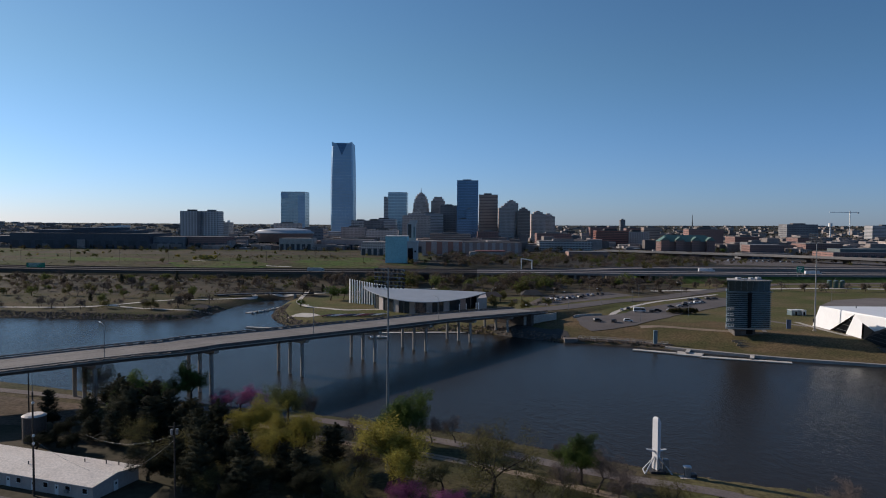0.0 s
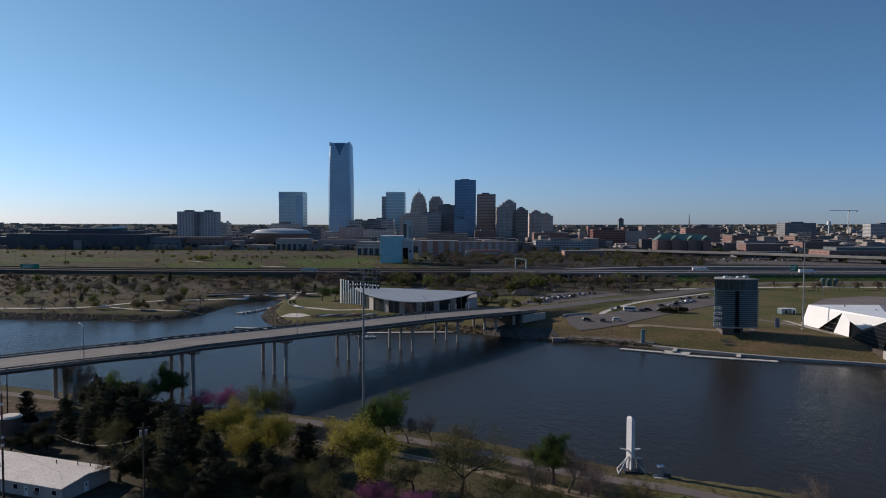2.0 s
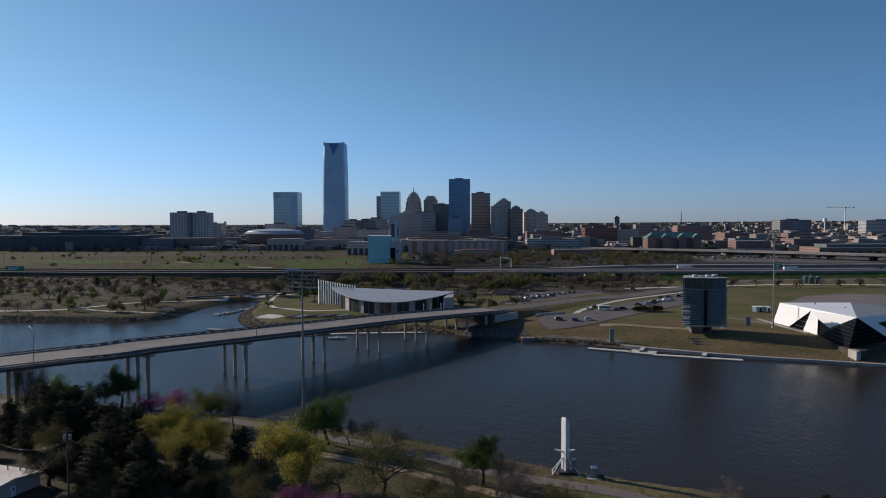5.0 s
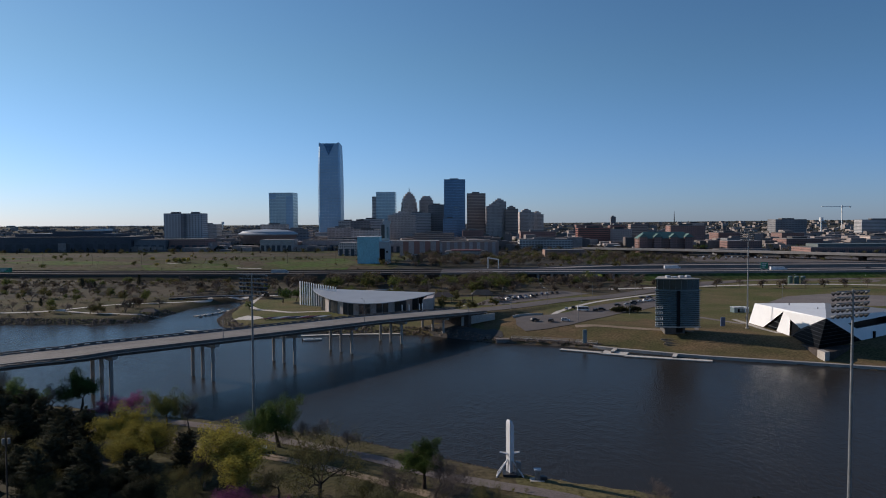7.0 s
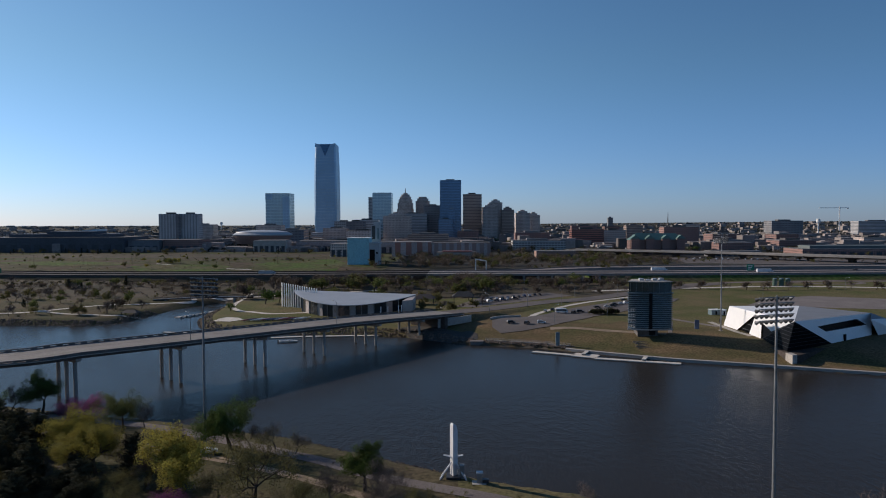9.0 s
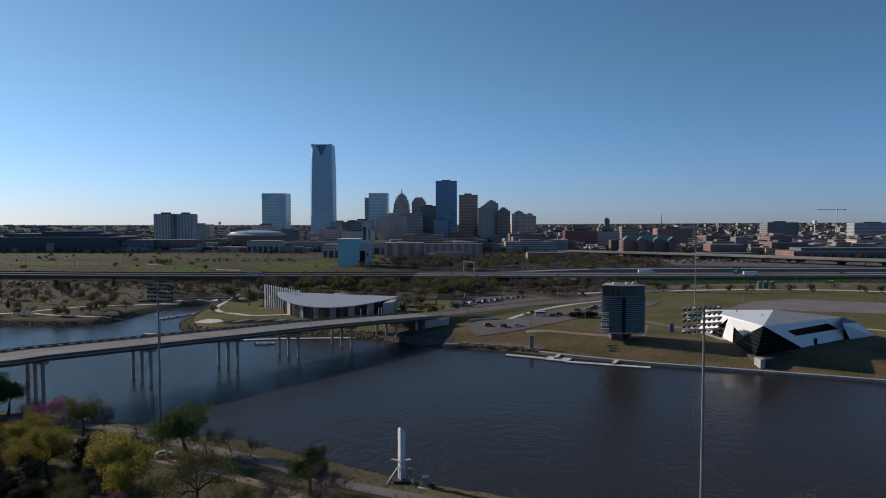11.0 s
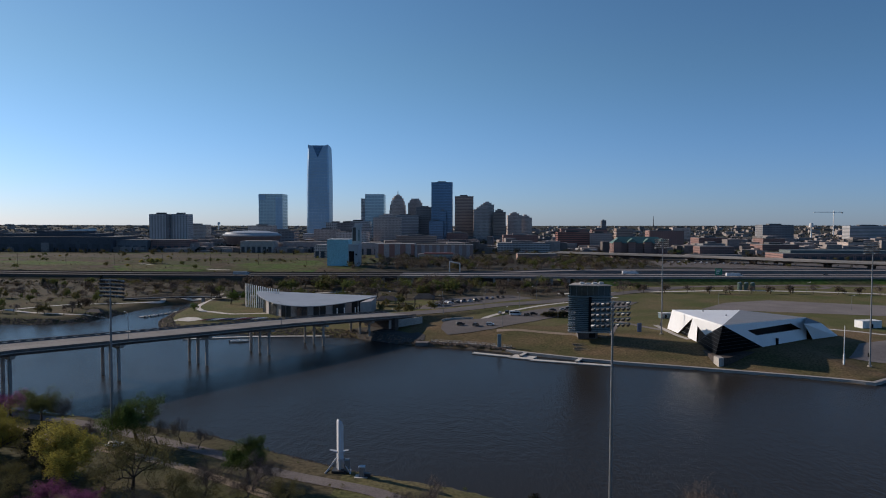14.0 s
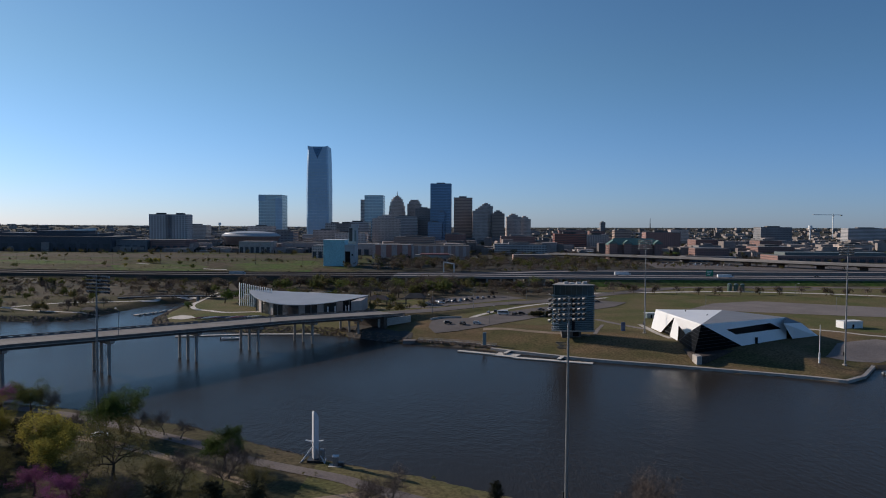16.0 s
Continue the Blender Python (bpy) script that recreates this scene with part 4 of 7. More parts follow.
def art_deco(cx, y, w, top, name, label, spire):
    zg = lz(cx, y) - 1
    t = thing(name, label, "skyscraper", (cx, y, zg))
    h = top - zg
    tiers = ((1.0, 0.66), (0.93, 0.78), (0.82, 0.86), (0.68, 0.92), (0.50, 0.965), (0.26, 1.0))
    low = 0
    for k, (f, z) in enumerate(tiers):
        bm = bmesh.new()
        q = w * f / 2
        c = q * 0.75
        prism(bm, [(-q, -c), (-c, -q), (c, -q), (q, -c), (q, c), (c, q), (-c, q), (-q, c)], low, h * z)
        part("tier", bm, F_DECO, t)
        low = h * z + 0.004
    if spire:
        bm = bmesh.new()
        tube(bm, (0, 0, h), (0, 0, h + spire), 1.4, 0.3, 8)
        part("spire", bm, M["dark"], t)
    return t


art_deco(-108, 1895, 44, 140, "stepped_tower", "stepped tan stone tower with a thin spire", 13)
block("stepped_tower", "stepped brown stone tower with a flat top", "skyscraper", -62, 1905, 38, 36, 118, F_STONE, cap=0, setback=((30, 28, 7), (22, 22, 12)))
CITY = [
    # name, label, centre x, y, width, depth, top, material
    ("hospital_block", "grey concrete slab block with dark vertical strips", -541, 1365, 40, 30, 78, F_GREYV),
    ("hospital_block", "grey concrete slab block with dark vertical strips", -504, 1372, 36, 30, 78, F_GREYV),
    ("office_block", "dark grey downtown office block", -80, 1800, 70, 40, 82, F_GREY),
    ("office_block", "dark grey downtown office block", -30, 1830, 46, 40, 104, F_DARK),
    ("office_block", "low tan stone office block", 120, 1800, 40, 40, 98, F_STONE),
    ("office_block", "tan stone downtown office block", 138, 1860, 36, 40, 112, F_STONE),
    ("office_block", "brown concrete office block downtown", 170, 1850, 34, 40, 92, F_BROWN),
    ("office_block", "tan masonry office block downtown", 215, 1900, 40, 40, 84, F_STONE),
    ("office_block", "tan office block with tiers", 250, 1950, 34, 40, 78, F_STONE),
    ("office_block", "grey mid-rise office block", -190, 1700, 60, 40, 66, F_GREY),
    ("office_block", "pale mid-rise office block", -100, 1550, 62, 40, 74, F_STONE),
    ("office_block", "brown mid-rise stone block", -250, 1600, 56, 50, 46, F_STONE),
    ("office_block", "dark mid-rise office block", -330, 1500, 60, 50, 44, F_DARK),
    ("office_block", "tan mid-rise stone block", -170, 1480, 66, 50, 42, F_STONE),
    ("office_block", "low tan stone block", -420, 1650, 60, 40, 54, F_STONE),
    ("office_block", "brown low stone block", -640, 1800, 60, 40, 55, F_STONE),
    ("warehouse", "red brick warehouse block", 60, 1500, 46, 40, 40, F_BRICK),
    ("warehouse", "red brick warehouse block", 190, 1400, 70, 40, 38, F_BRICK),
    ("warehouse", "brown brick warehouse block", -20, 1350, 80, 40, 36, F_BROWN),
    ("parking_garage", "white concrete parking garage", 175, 1150, 88, 40, 29, F_WHITE),
    ("brick_block", "red brick apartment block", 288, 1300, 46, 40, 36, F_BRICK),
    ("hotel_block", "tall brick hotel block", 350, 1400, 30, 24, 50, F_BRICK),
    ("hotel_block", "tall red brick hotel block", 440, 1245, 62, 30, 50, F_BRICK),
    ("office_block", "dark glass office block", 935, 1905, 84, 50, 60, F_DARK),
    ("office_block", "long pale office block", 1240, 2000, 120, 40, 58, F_GREY),
    ("brick_block", "red brick ballpark block", 600, 1150, 60, 50, 28, F_BRICK),
    ("brick_block", "red brick mid-rise block", 560, 1350, 54, 50, 35, F_BRICK),
    ("brick_block", "red brick mid-rise block", 700, 1400, 44, 50, 33, F_BRICK),
    ("office_block", "dark grey low block", 480, 1120, 36, 30, 30, F_DARK),
    ("office_block", "tan low stone block", 790, 1250, 50, 40, 30, F_STONE),
    ("office_block", "brown brick mid-rise block", 330, 1600, 60, 40, 50, F_BRICK),
    ("office_block", "pale mid-rise office block", 470, 1700, 40, 30, 50, F_BROWN),
    ("office_block", "tan mid-rise stone block", 640, 1800, 46, 30, 52, F_STONE),
    ("office_block", "black glass office block downtown", 8, 1640, 34, 30, 67, F_NAVY),
    ("office_block", "slim navy glass annex tower", 22, 1690, 16, 24, 92, F_NAVY),
    ("parking_garage", "open red-railed brick parking garage", 274, 1250, 58, 30, 46, F_REDBAND),
    ("brick_block", "pale brick block with arched windows", 330, 1290, 44, 30, 44, F_STONE),
    ("office_block", "low pale office block with a flat roof", -250, 1720, 46, 30, 62, F_WHITE),
    ("office_block", "dark low office block downtown", -208, 1640, 44, 30, 62, F_DARK),
    ("apartment_tower", "slim dark apartment tower", 540, 2300, 16, 16, 72, F_DARK),
]
for name, label, cx_, y_, w_, d_, z_, m_ in CITY:
    block(name, label, "building", cx_, y_, w_, d_, z_, m_, group="downtown blocks", setback=((w_ * 0.62, d_ * 0.6, 5.5), (w_ * 0.3, d_ * 0.3, 9.0)) if z_ > 60 and m_ in (F_STONE, F_BROWN) else ())
block("stair_core", "dark glazed stair core between two grey slab blocks", "building", -522.5, 1362, 6, 20, 77, F_DARK, cap=0)
LOW = random.Random(21)
LOW_KINDS = ((F_BRICK, "low red brick building with flat roof"), (F_STONE, "low tan masonry building with flat roof"), (F_BROWN, "low brown building with flat roof"), (F_DARK, "low dark building with flat roof"),
             (F_WHITE, "low pale building with flat roof"), (F_BRICK, "low red brick building with flat roof"), (F_DARK, "low dark industrial building with flat roof"))
for i in range(330):
    y_ = 1135 + 750 * LOW.random() ** 1.3
    x_ = LOW.uniform(-0.3, 0.66) * y_
    if x_ < -150:
        y_ = max(y_, 1420)
    m_, label = LOW_KINDS[LOW.randrange(7)]
    block("low_building", label, "building", x_, y_, LOW.uniform(8, 30), LOW.uniform(8, 26), lz(x_, y_) + LOW.uniform(3.0, 8.5), m_, rz=LOW.choice((-4, 3, 14, -9)), group="low town buildings", cap=LOW.choice((0, 0, 1.6)), roof=ROOFS[LOW.choice((0, 1, 1, 2, 2))])


# ---- trees ----
def cards(points, normals, size, rng, jitter=0.5):
    """Small leaf cards, two triangles each, at points."""
    k = len(points)
    up = rng.normal(size=(k, 3))
    a = np.cross(normals, up)
    a /= np.linalg.norm(a, axis=1, keepdims=True) + 1e-9
    b = np.cross(normals, a)
    s = size * (0.6 + jitter * rng.random((k, 1)))
    a, b = a * s * 0.5, b * s * 0.5
    v = np.stack([points - a - 0.4 * b, points + 0.2 * a - b, points + a + 0.3 * b, points - 0.1 * a + b], 1).reshape(-1, 3)
    f = np.arange(4 * k).reshape(k, 4)
    return v, f


def fast_mesh(v, f):
    me = bpy.data.meshes.new("mesh")
    me.vertices.add(len(v))
    me.vertices.foreach_set("co", np.asarray(v, np.float32).ravel())
    k = f.shape[1]
    me.loops.add(f.size)
    me.loops.foreach_set("vertex_index", f.ravel().astype(np.int32))
    me.polygons.add(len(f))
    me.polygons.foreach_set("loop_start", np.arange(0, f.size, k, dtype=np.int32))
    me.polygons.foreach_set("use_smooth", np.zeros(len(f), bool))
    me.update(calc_edges=True)
    return me


def tree(kind, seed, h, leaves, size, leaf, label, name="tree", fine=False):
    """A tapered trunk with forking limbs; the crown's leaves gather round the limbs' ends."""
    rng = np.random.default_rng(seed)
    t = thing(name, label, "tree", group="trees")
    wood, tips = bmesh.new(), []

    def limb(a, d, length, r, depth):
        steps = 3 if depth < 2 else 2
        p = np.array(a, float)
        for i in range(steps):
            d2 = d + rng.normal(size=3) * 0.16
            d2 /= np.linalg.norm(d2)
            q = p + d2 * length / steps
            r2 = r * (0.82 if i < steps - 1 else 0.62)
            tube(wood, p, q, r, r2, 7 if depth == 0 else (5 if depth == 1 else 3), caps=False)
            p, r, d = q, r2, d2
            if depth >= 1:
                tips.append((p.copy(), depth))
            if depth < 3 and (depth > 0 or i == steps - 1):
                for _ in range((5 if depth == 0 else 2)):
                    side = rng.normal(size=3)
                    side -= side.dot(d) * d
                    side /= np.linalg.norm(side)
                    nd = d * (0.55 if kind != "wide" else 0.35) + side * 0.8 + np.array((0, 0, 0.25))
                    nd /= np.linalg.norm(nd)
                    limb(p, nd, length * (0.95 if depth == 0 else 0.68) * (0.75 + 0.4 * rng.random()), r * 0.7, depth + 1)
        if depth >= 1:
            tips.append((p.copy(), depth + 1))

    if kind == "cedar":
        tube(wood, (0, 0, -0.3), (0, 0, h * 0.95), h * 0.022, 0.03, 7)
        pts, nrm = [], []
        sway = rng.uniform(0, 6.283)
        n_br = 150
        k = max(4, leaves // n_br)
        for i in range(n_br):
            z = 0.04 + 0.86 * rng.random() ** 1.1
            a = rng.uniform(0, 6.283)
            reach = h * (0.30 * (1 - z) ** 0.55 * (0.55 + 0.55 * rng.random() + 0.2 * math.cos(a - sway)) + 0.02)
            rise = rng.uniform(0.25, 1.0)
            f = rng.random(k) ** 0.6
            ax = np.stack([math.cos(a) * reach * f, math.sin(a) * reach * f, z * h + rise * reach * f], 1)
            wob = rng.normal(size=(k, 3)) * np.array((0.16, 0.16, 0.11)) * (0.35 + reach * 0.55) * (1.15 - 0.6 * f)[:, None]
            pts.append(ax + wob)
            q = wob + np.array((math.cos(a), math.sin(a), 0.5)) * 0.3
            nrm.append(q / (np.linalg.norm(q, axis=1, keepdims=True) + 1e-6))
        pts, nrm = np.concatenate(pts), np.concatenate(nrm)
    else:
        lean = np.array((rng.normal() * 0.08, rng.normal() * 0.08, 1))
        limb((0, 0, -0.3), lean / np.linalg.norm(lean), h * (0.22 if kind == "round" else 0.30), h * 0.028, 0)
        cand = [p for p, d in tips if d >= 2]
        zs = np.array([p[2] for p in cand])
        k = h * 0.93 / max(zs.max(), 0.1)
        for v in wood.verts:
            v.co *= k
        cand = np.array(cand) * k
        own = rng.integers(0, len(cand), leaves)
        q = rng.normal(size=(leaves, 3))
        q *= rng.random((leaves, 1)) ** (1 / 3) / (np.linalg.norm(q, axis=1, keepdims=True) + 1e-9)
        pts = cand[own] + q * h * {"bare": 0.07, "round": 0.085}.get(kind, 0.084)
        mid = cand.mean(0)
        nrm = (pts - mid) / (np.linalg.norm(pts - mid, axis=1, keepdims=True) + 1e-6) + rng.normal(size=(leaves, 3)) * 0.7
        nrm /= np.linalg.norm(nrm, axis=1, keepdims=True)
    part("trunk", wood, M["bark"] if kind != "bare" else M["twig"], t)
    if kind == "bare":
        d = rng.normal(size=(leaves, 3)) * 0.6 + nrm * 0.5 + np.array((0, 0, 0.5))
        d /= np.linalg.norm(d, axis=1, keepdims=True)
        side = np.cross(d, rng.normal(size=(leaves, 3)))
        side /= np.linalg.norm(side, axis=1, keepdims=True)
        L = h * 0.09 * (0.5 + rng.random((leaves, 1)))
        v = np.stack([pts - side * size, pts + side * size, pts + d * L], 1).reshape(-1, 3)
        me = fast_mesh(v, np.arange(3 * leaves).reshape(-1, 3))
    else:
        v, f = cards(pts, nrm, size, rng)
        if fine:
            v = v.reshape(-1, 4, 3)[:, :3].reshape(-1, 3)
            f = np.arange(len(v)).reshape(-1, 3)
        me = fast_mesh(v, f)
    link_mesh("crown", me, leaf, t)
    return t


KINDS = dict(
    green=("round", "leaf_green", "leafy green tree with a rounded crown"),
    yellow=("round", "leaf_yellow", "yellow-green spring tree in fresh leaf"),
    lime=("wide", "leaf_lime", "young light-green leafed tree"),
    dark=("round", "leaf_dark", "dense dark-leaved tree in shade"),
    cedar=("cedar", "leaf_cedar", "dark evergreen cedar with a dense crown"),
    pink=("wide", "leaf_pink", "redbud tree in pink blossom"),
    olive=("wide", "leaf_olive", "half-leafed olive-green tree with open crown"),
    brown=("wide", "leaf_brown", "brown budding tree with open crown"),
    bare=("bare", "twig", "bare brown tree with fine twigs"),
)
NEAR, FAR = {}, {}
for i, (key, (kind, leaf, label)) in enumerate(KINDS.items()):
    dens = {"bare": 3600, "olive": 8500, "brown": 7000, "pink": 10000, "cedar": 17000, "green": 20000, "yellow": 19000, "lime": 13000, "dark": 17000}[key]
    NEAR[key] = [tree(kind, 10 * i + j, 10.0, dens, {"bare": 0.020, "green": 0.30, "dark": 0.30, "cedar": 0.29, "yellow": 0.26, "lime": 0.27, "pink": 0.25}.get(key, 0.22), M[leaf], label, fine=True) for j in range(2)]
    FAR[key] = [tree(kind, 100 + 10 * i + j, 10.0, 1000 if key == "bare" else 900, 0.06 if key == "bare" else 0.75, M[leaf], label) for j in range(2)]
USED = set()
TREE_RNG = random.Random(5)


def plant(key, x, y, h, near=True, wide=1.0, variant=None):
    bank = NEAR if near else FAR
    j = TREE_RNG.randrange(2) if variant is None else variant
    src = bank[key][j]
    m = pose(x, y, lz(x, y) - 0.05, 0, 0, TREE_RNG.uniform(0, 360)) @ Matrix.Diagonal((h / 10 * wide, h / 10 * wide, h / 10, 1))
    if src not in USED:
        USED.add(src)
        src.matrix_basis = m
        return src
    ob = src
    c = copy_tree(ob, m)
    return c


def copy_tree(ob, m):
    made = new(ob.name.split(".")[0])
    tagged(made, ob["label"], ob["category"], ob["group"])
    made.matrix_basis = m
    for ch in ob.children:
        q = new(ch.name.split(".")[0], ch.data)
        q.parent = made
    return made


SOUTH_TREES = [
    ("green", -14.6, 175.5, 15, 1.05), ("olive", 5, 134, 17.5, 0.95), ("green", 24.6, 148, 11, 1.1), ("bare", 27, 143, 10, 1.0),
    ("yellow", -17, 143.5, 16, 1.3), ("yellow", -53.5, 169, 14, 1.0), ("yellow", -38.5, 154, 13.5, 1.0), ("yellow", -45, 160, 11, 1.1), ("pink", -67, 201, 9.0, 1.5), ("pink", -73, 203, 7.5, 1.3),
    ("lime", -50, 188.5, 13, 0.9), ("bare", -44, 190, 9, 0.8), ("green", -86, 210, 14, 0.85), ("bare", -95, 208, 10, 0.9), ("olive", -119, 215, 14, 0.85), ("bare", -115, 214, 13, 0.9),
    ("bare", -9, 175, 7, 1.0), ("bare", -3, 176, 8, 0.9), ("bare", 3, 173, 6, 1.0),
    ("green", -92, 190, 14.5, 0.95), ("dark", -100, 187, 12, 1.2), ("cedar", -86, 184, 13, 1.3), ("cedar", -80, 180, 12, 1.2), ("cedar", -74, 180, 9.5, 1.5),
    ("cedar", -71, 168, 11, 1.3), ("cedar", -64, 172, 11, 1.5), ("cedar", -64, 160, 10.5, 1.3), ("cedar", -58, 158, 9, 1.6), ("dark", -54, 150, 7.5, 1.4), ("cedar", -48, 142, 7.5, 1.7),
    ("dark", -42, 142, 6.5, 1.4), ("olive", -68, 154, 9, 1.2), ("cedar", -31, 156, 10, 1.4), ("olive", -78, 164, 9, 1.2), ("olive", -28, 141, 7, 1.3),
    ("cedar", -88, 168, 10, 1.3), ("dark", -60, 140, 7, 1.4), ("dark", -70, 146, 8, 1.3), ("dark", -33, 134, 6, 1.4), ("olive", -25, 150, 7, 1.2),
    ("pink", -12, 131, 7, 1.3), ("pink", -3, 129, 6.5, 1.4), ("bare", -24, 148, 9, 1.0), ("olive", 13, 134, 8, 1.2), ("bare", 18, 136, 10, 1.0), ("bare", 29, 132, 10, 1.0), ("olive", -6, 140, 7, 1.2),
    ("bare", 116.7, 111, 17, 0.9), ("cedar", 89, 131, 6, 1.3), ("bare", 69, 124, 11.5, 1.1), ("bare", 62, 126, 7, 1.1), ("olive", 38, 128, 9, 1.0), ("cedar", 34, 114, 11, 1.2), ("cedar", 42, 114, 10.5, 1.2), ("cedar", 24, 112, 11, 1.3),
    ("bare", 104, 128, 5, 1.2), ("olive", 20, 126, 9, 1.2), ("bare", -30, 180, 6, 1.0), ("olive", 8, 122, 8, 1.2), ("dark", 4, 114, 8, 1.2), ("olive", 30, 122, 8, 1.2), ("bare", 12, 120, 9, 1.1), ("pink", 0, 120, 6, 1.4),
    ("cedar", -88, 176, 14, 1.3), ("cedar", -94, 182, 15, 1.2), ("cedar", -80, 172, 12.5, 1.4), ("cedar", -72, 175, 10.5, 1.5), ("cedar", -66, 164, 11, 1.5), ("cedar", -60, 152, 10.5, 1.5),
    # low near-black trees here thicken the shaded ground round the tank
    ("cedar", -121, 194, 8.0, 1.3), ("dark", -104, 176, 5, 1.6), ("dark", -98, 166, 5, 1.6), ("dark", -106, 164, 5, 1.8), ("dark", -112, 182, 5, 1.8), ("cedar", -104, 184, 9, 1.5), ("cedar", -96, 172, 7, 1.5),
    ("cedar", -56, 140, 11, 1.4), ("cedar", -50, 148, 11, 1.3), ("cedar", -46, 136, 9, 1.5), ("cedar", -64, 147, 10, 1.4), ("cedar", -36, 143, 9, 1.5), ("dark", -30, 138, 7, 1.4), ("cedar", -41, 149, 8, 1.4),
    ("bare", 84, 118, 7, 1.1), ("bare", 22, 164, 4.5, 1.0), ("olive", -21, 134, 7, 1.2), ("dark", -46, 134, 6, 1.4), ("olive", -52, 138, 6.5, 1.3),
]
for key, x, y, h, w in SOUTH_TREES:
    plant(key, x, y, h, True, w)


# ---- finish tower: glass box with louvres on a concrete foot ----
def finish_tower():
    zg = lz(136, 336)
    t = thing("finish_tower", "boxy teal glass tower with horizontal louvres and white stair", "tower", (136.4, 331, zg), -2)
    k = 18

    def outline(g, depth=15.0):
        w = 10.6 + g
        front = [(-w + 2 * w * i / k, -g - 1.6 * math.sin(math.pi * i / k)) for i in range(k + 1)]
        return front + [(6.0 + g, depth - 2 + g), (-6.0 - g, depth - 2 + g)]
    z0, z1 = 9.6 - zg, 32.0 - zg
    part("glass_body", prism(bmesh.new(), outline(-0.5, 14.5), z0, z1), M["glass_green"], t)
    part("underside_slab", prism(bmesh.new(), outline(0.15), z0 - 0.7, z0 - 0.004), M["concrete"], t)
    z = z0 + 0.5
    while z < z1 - 5.6:
        lv = bmesh.new()
        f = outline(0.0)
        g = outline(-0.35, 14.6)
        vs = []
        for (ax, ay), (bx, by) in zip(f, g):
            vs.append([lv.verts.new((ax, ay, z)), lv.verts.new((ax, ay, z + 0.28)), lv.verts.new((bx, by, z + 0.45)), lv.verts.new((bx, by, z + 0.1))])
        for i in range(len(vs)):
            a, b = vs[i], vs[(i + 1) % len(vs)]
            for c in range(4):
                lv.faces.new((a[c], b[c], b[(c + 1) % 4], a[(c + 1) % 4]))
        part("louvre", lv, M["louvre"], t)
        z += 0.95
    part("balcony_slab", prism(bmesh.new(), outline(0.45), z1 - 5.3, z1 - 5.0), M["louvre"], t)
    part("roof", prism(bmesh.new(), outline(0.1), z1 + 0.004, z1 + 0.35), M["concrete"], t)
    for x in (-6, -1.5, 3, 7.5):
        bm = bmesh.new()
        box(bm, x * 0.7, x * 0.7 + 2.0, 4, 7, z1 + 0.36, z1 + 1.2 + 0.3 * math.sin(x))
        part("roof_unit", bm, M["roof_grey"], t)
    bm = bmesh.new()
    box(bm, -0.9, 0.5, -2.35, 0.2, z0 + 0.02, z1 - 5.31)
    part("dark_recess", bm, M["glass_dark"], t)
    for x in np.linspace(-9.5, 9.5, 8):
        bm = bmesh.new()
        yy = -1.6 * math.sin(math.pi * (x + 10.6) / 21.2)
        box(bm, x - 0.05, x + 0.05, yy + 0.4, yy + 0.55, z1 - 4.99, z1)
        part("mullion", bm, M["louvre"], t)
    for zz in range(0, 4):
        bm = bmesh.new()
        z = z0 + 0.6 + zz * 2.6
        box(bm, -10.9, -7.4, -1.9, -1.75, z + 1.2, z + 1.35)
        box(bm, -10.9, -7.4, -1.9, -1.75, z, z + 0.15)
        for i in range(5):
            box(bm, -10.8 + i * 0.8, -10.7 + i * 0.8, -1.9, -1.76, z + 0.16, z + 1.19)
        part("stair_rail", bm, M["paint"], t, "white stair railing")
    # the foot's dark colour carries the shade beneath the glass box
    bm = bmesh.new()
    box(bm, -5.2, 4.4, 3.0, 12.0, -1.5, z0 - 0.71)
    part("foot", bm, M["rail"], t)
    bm = bmesh.new()
    box(bm, 0.2, 3.2, 2.9, 2.995, 0.3, z0 - 1.0)
    part("door_opening", bm, M["glass_dark"], t)
    for i in range(5):
        bm = bmesh.new()
        y = -4.0 - i * 2.0
        zz = lz(132, 331 + y) - zg
        box(bm, -9 + 0.6 * (i % 3), 9 + 1.5 * (i % 2), y - 0.16, y + 0.16, zz - 0.4, zz + 0.22)
        part("terrace_step", bm, M["dirt"], t)
    return t


finish_tower()


# ---- faceted white boathouse ----
def poly_mesh(name, faces, material, parent, label=""):
    bm = bmesh.new()
    pool = {}
    for f in faces:
        vs = []
        for p in f:
            if p not in pool:
                pool[p] = bm.verts.new(p)
            vs.append(pool[p])
        bm.faces.new(vs)
    return part(name, bm, material, parent, label)


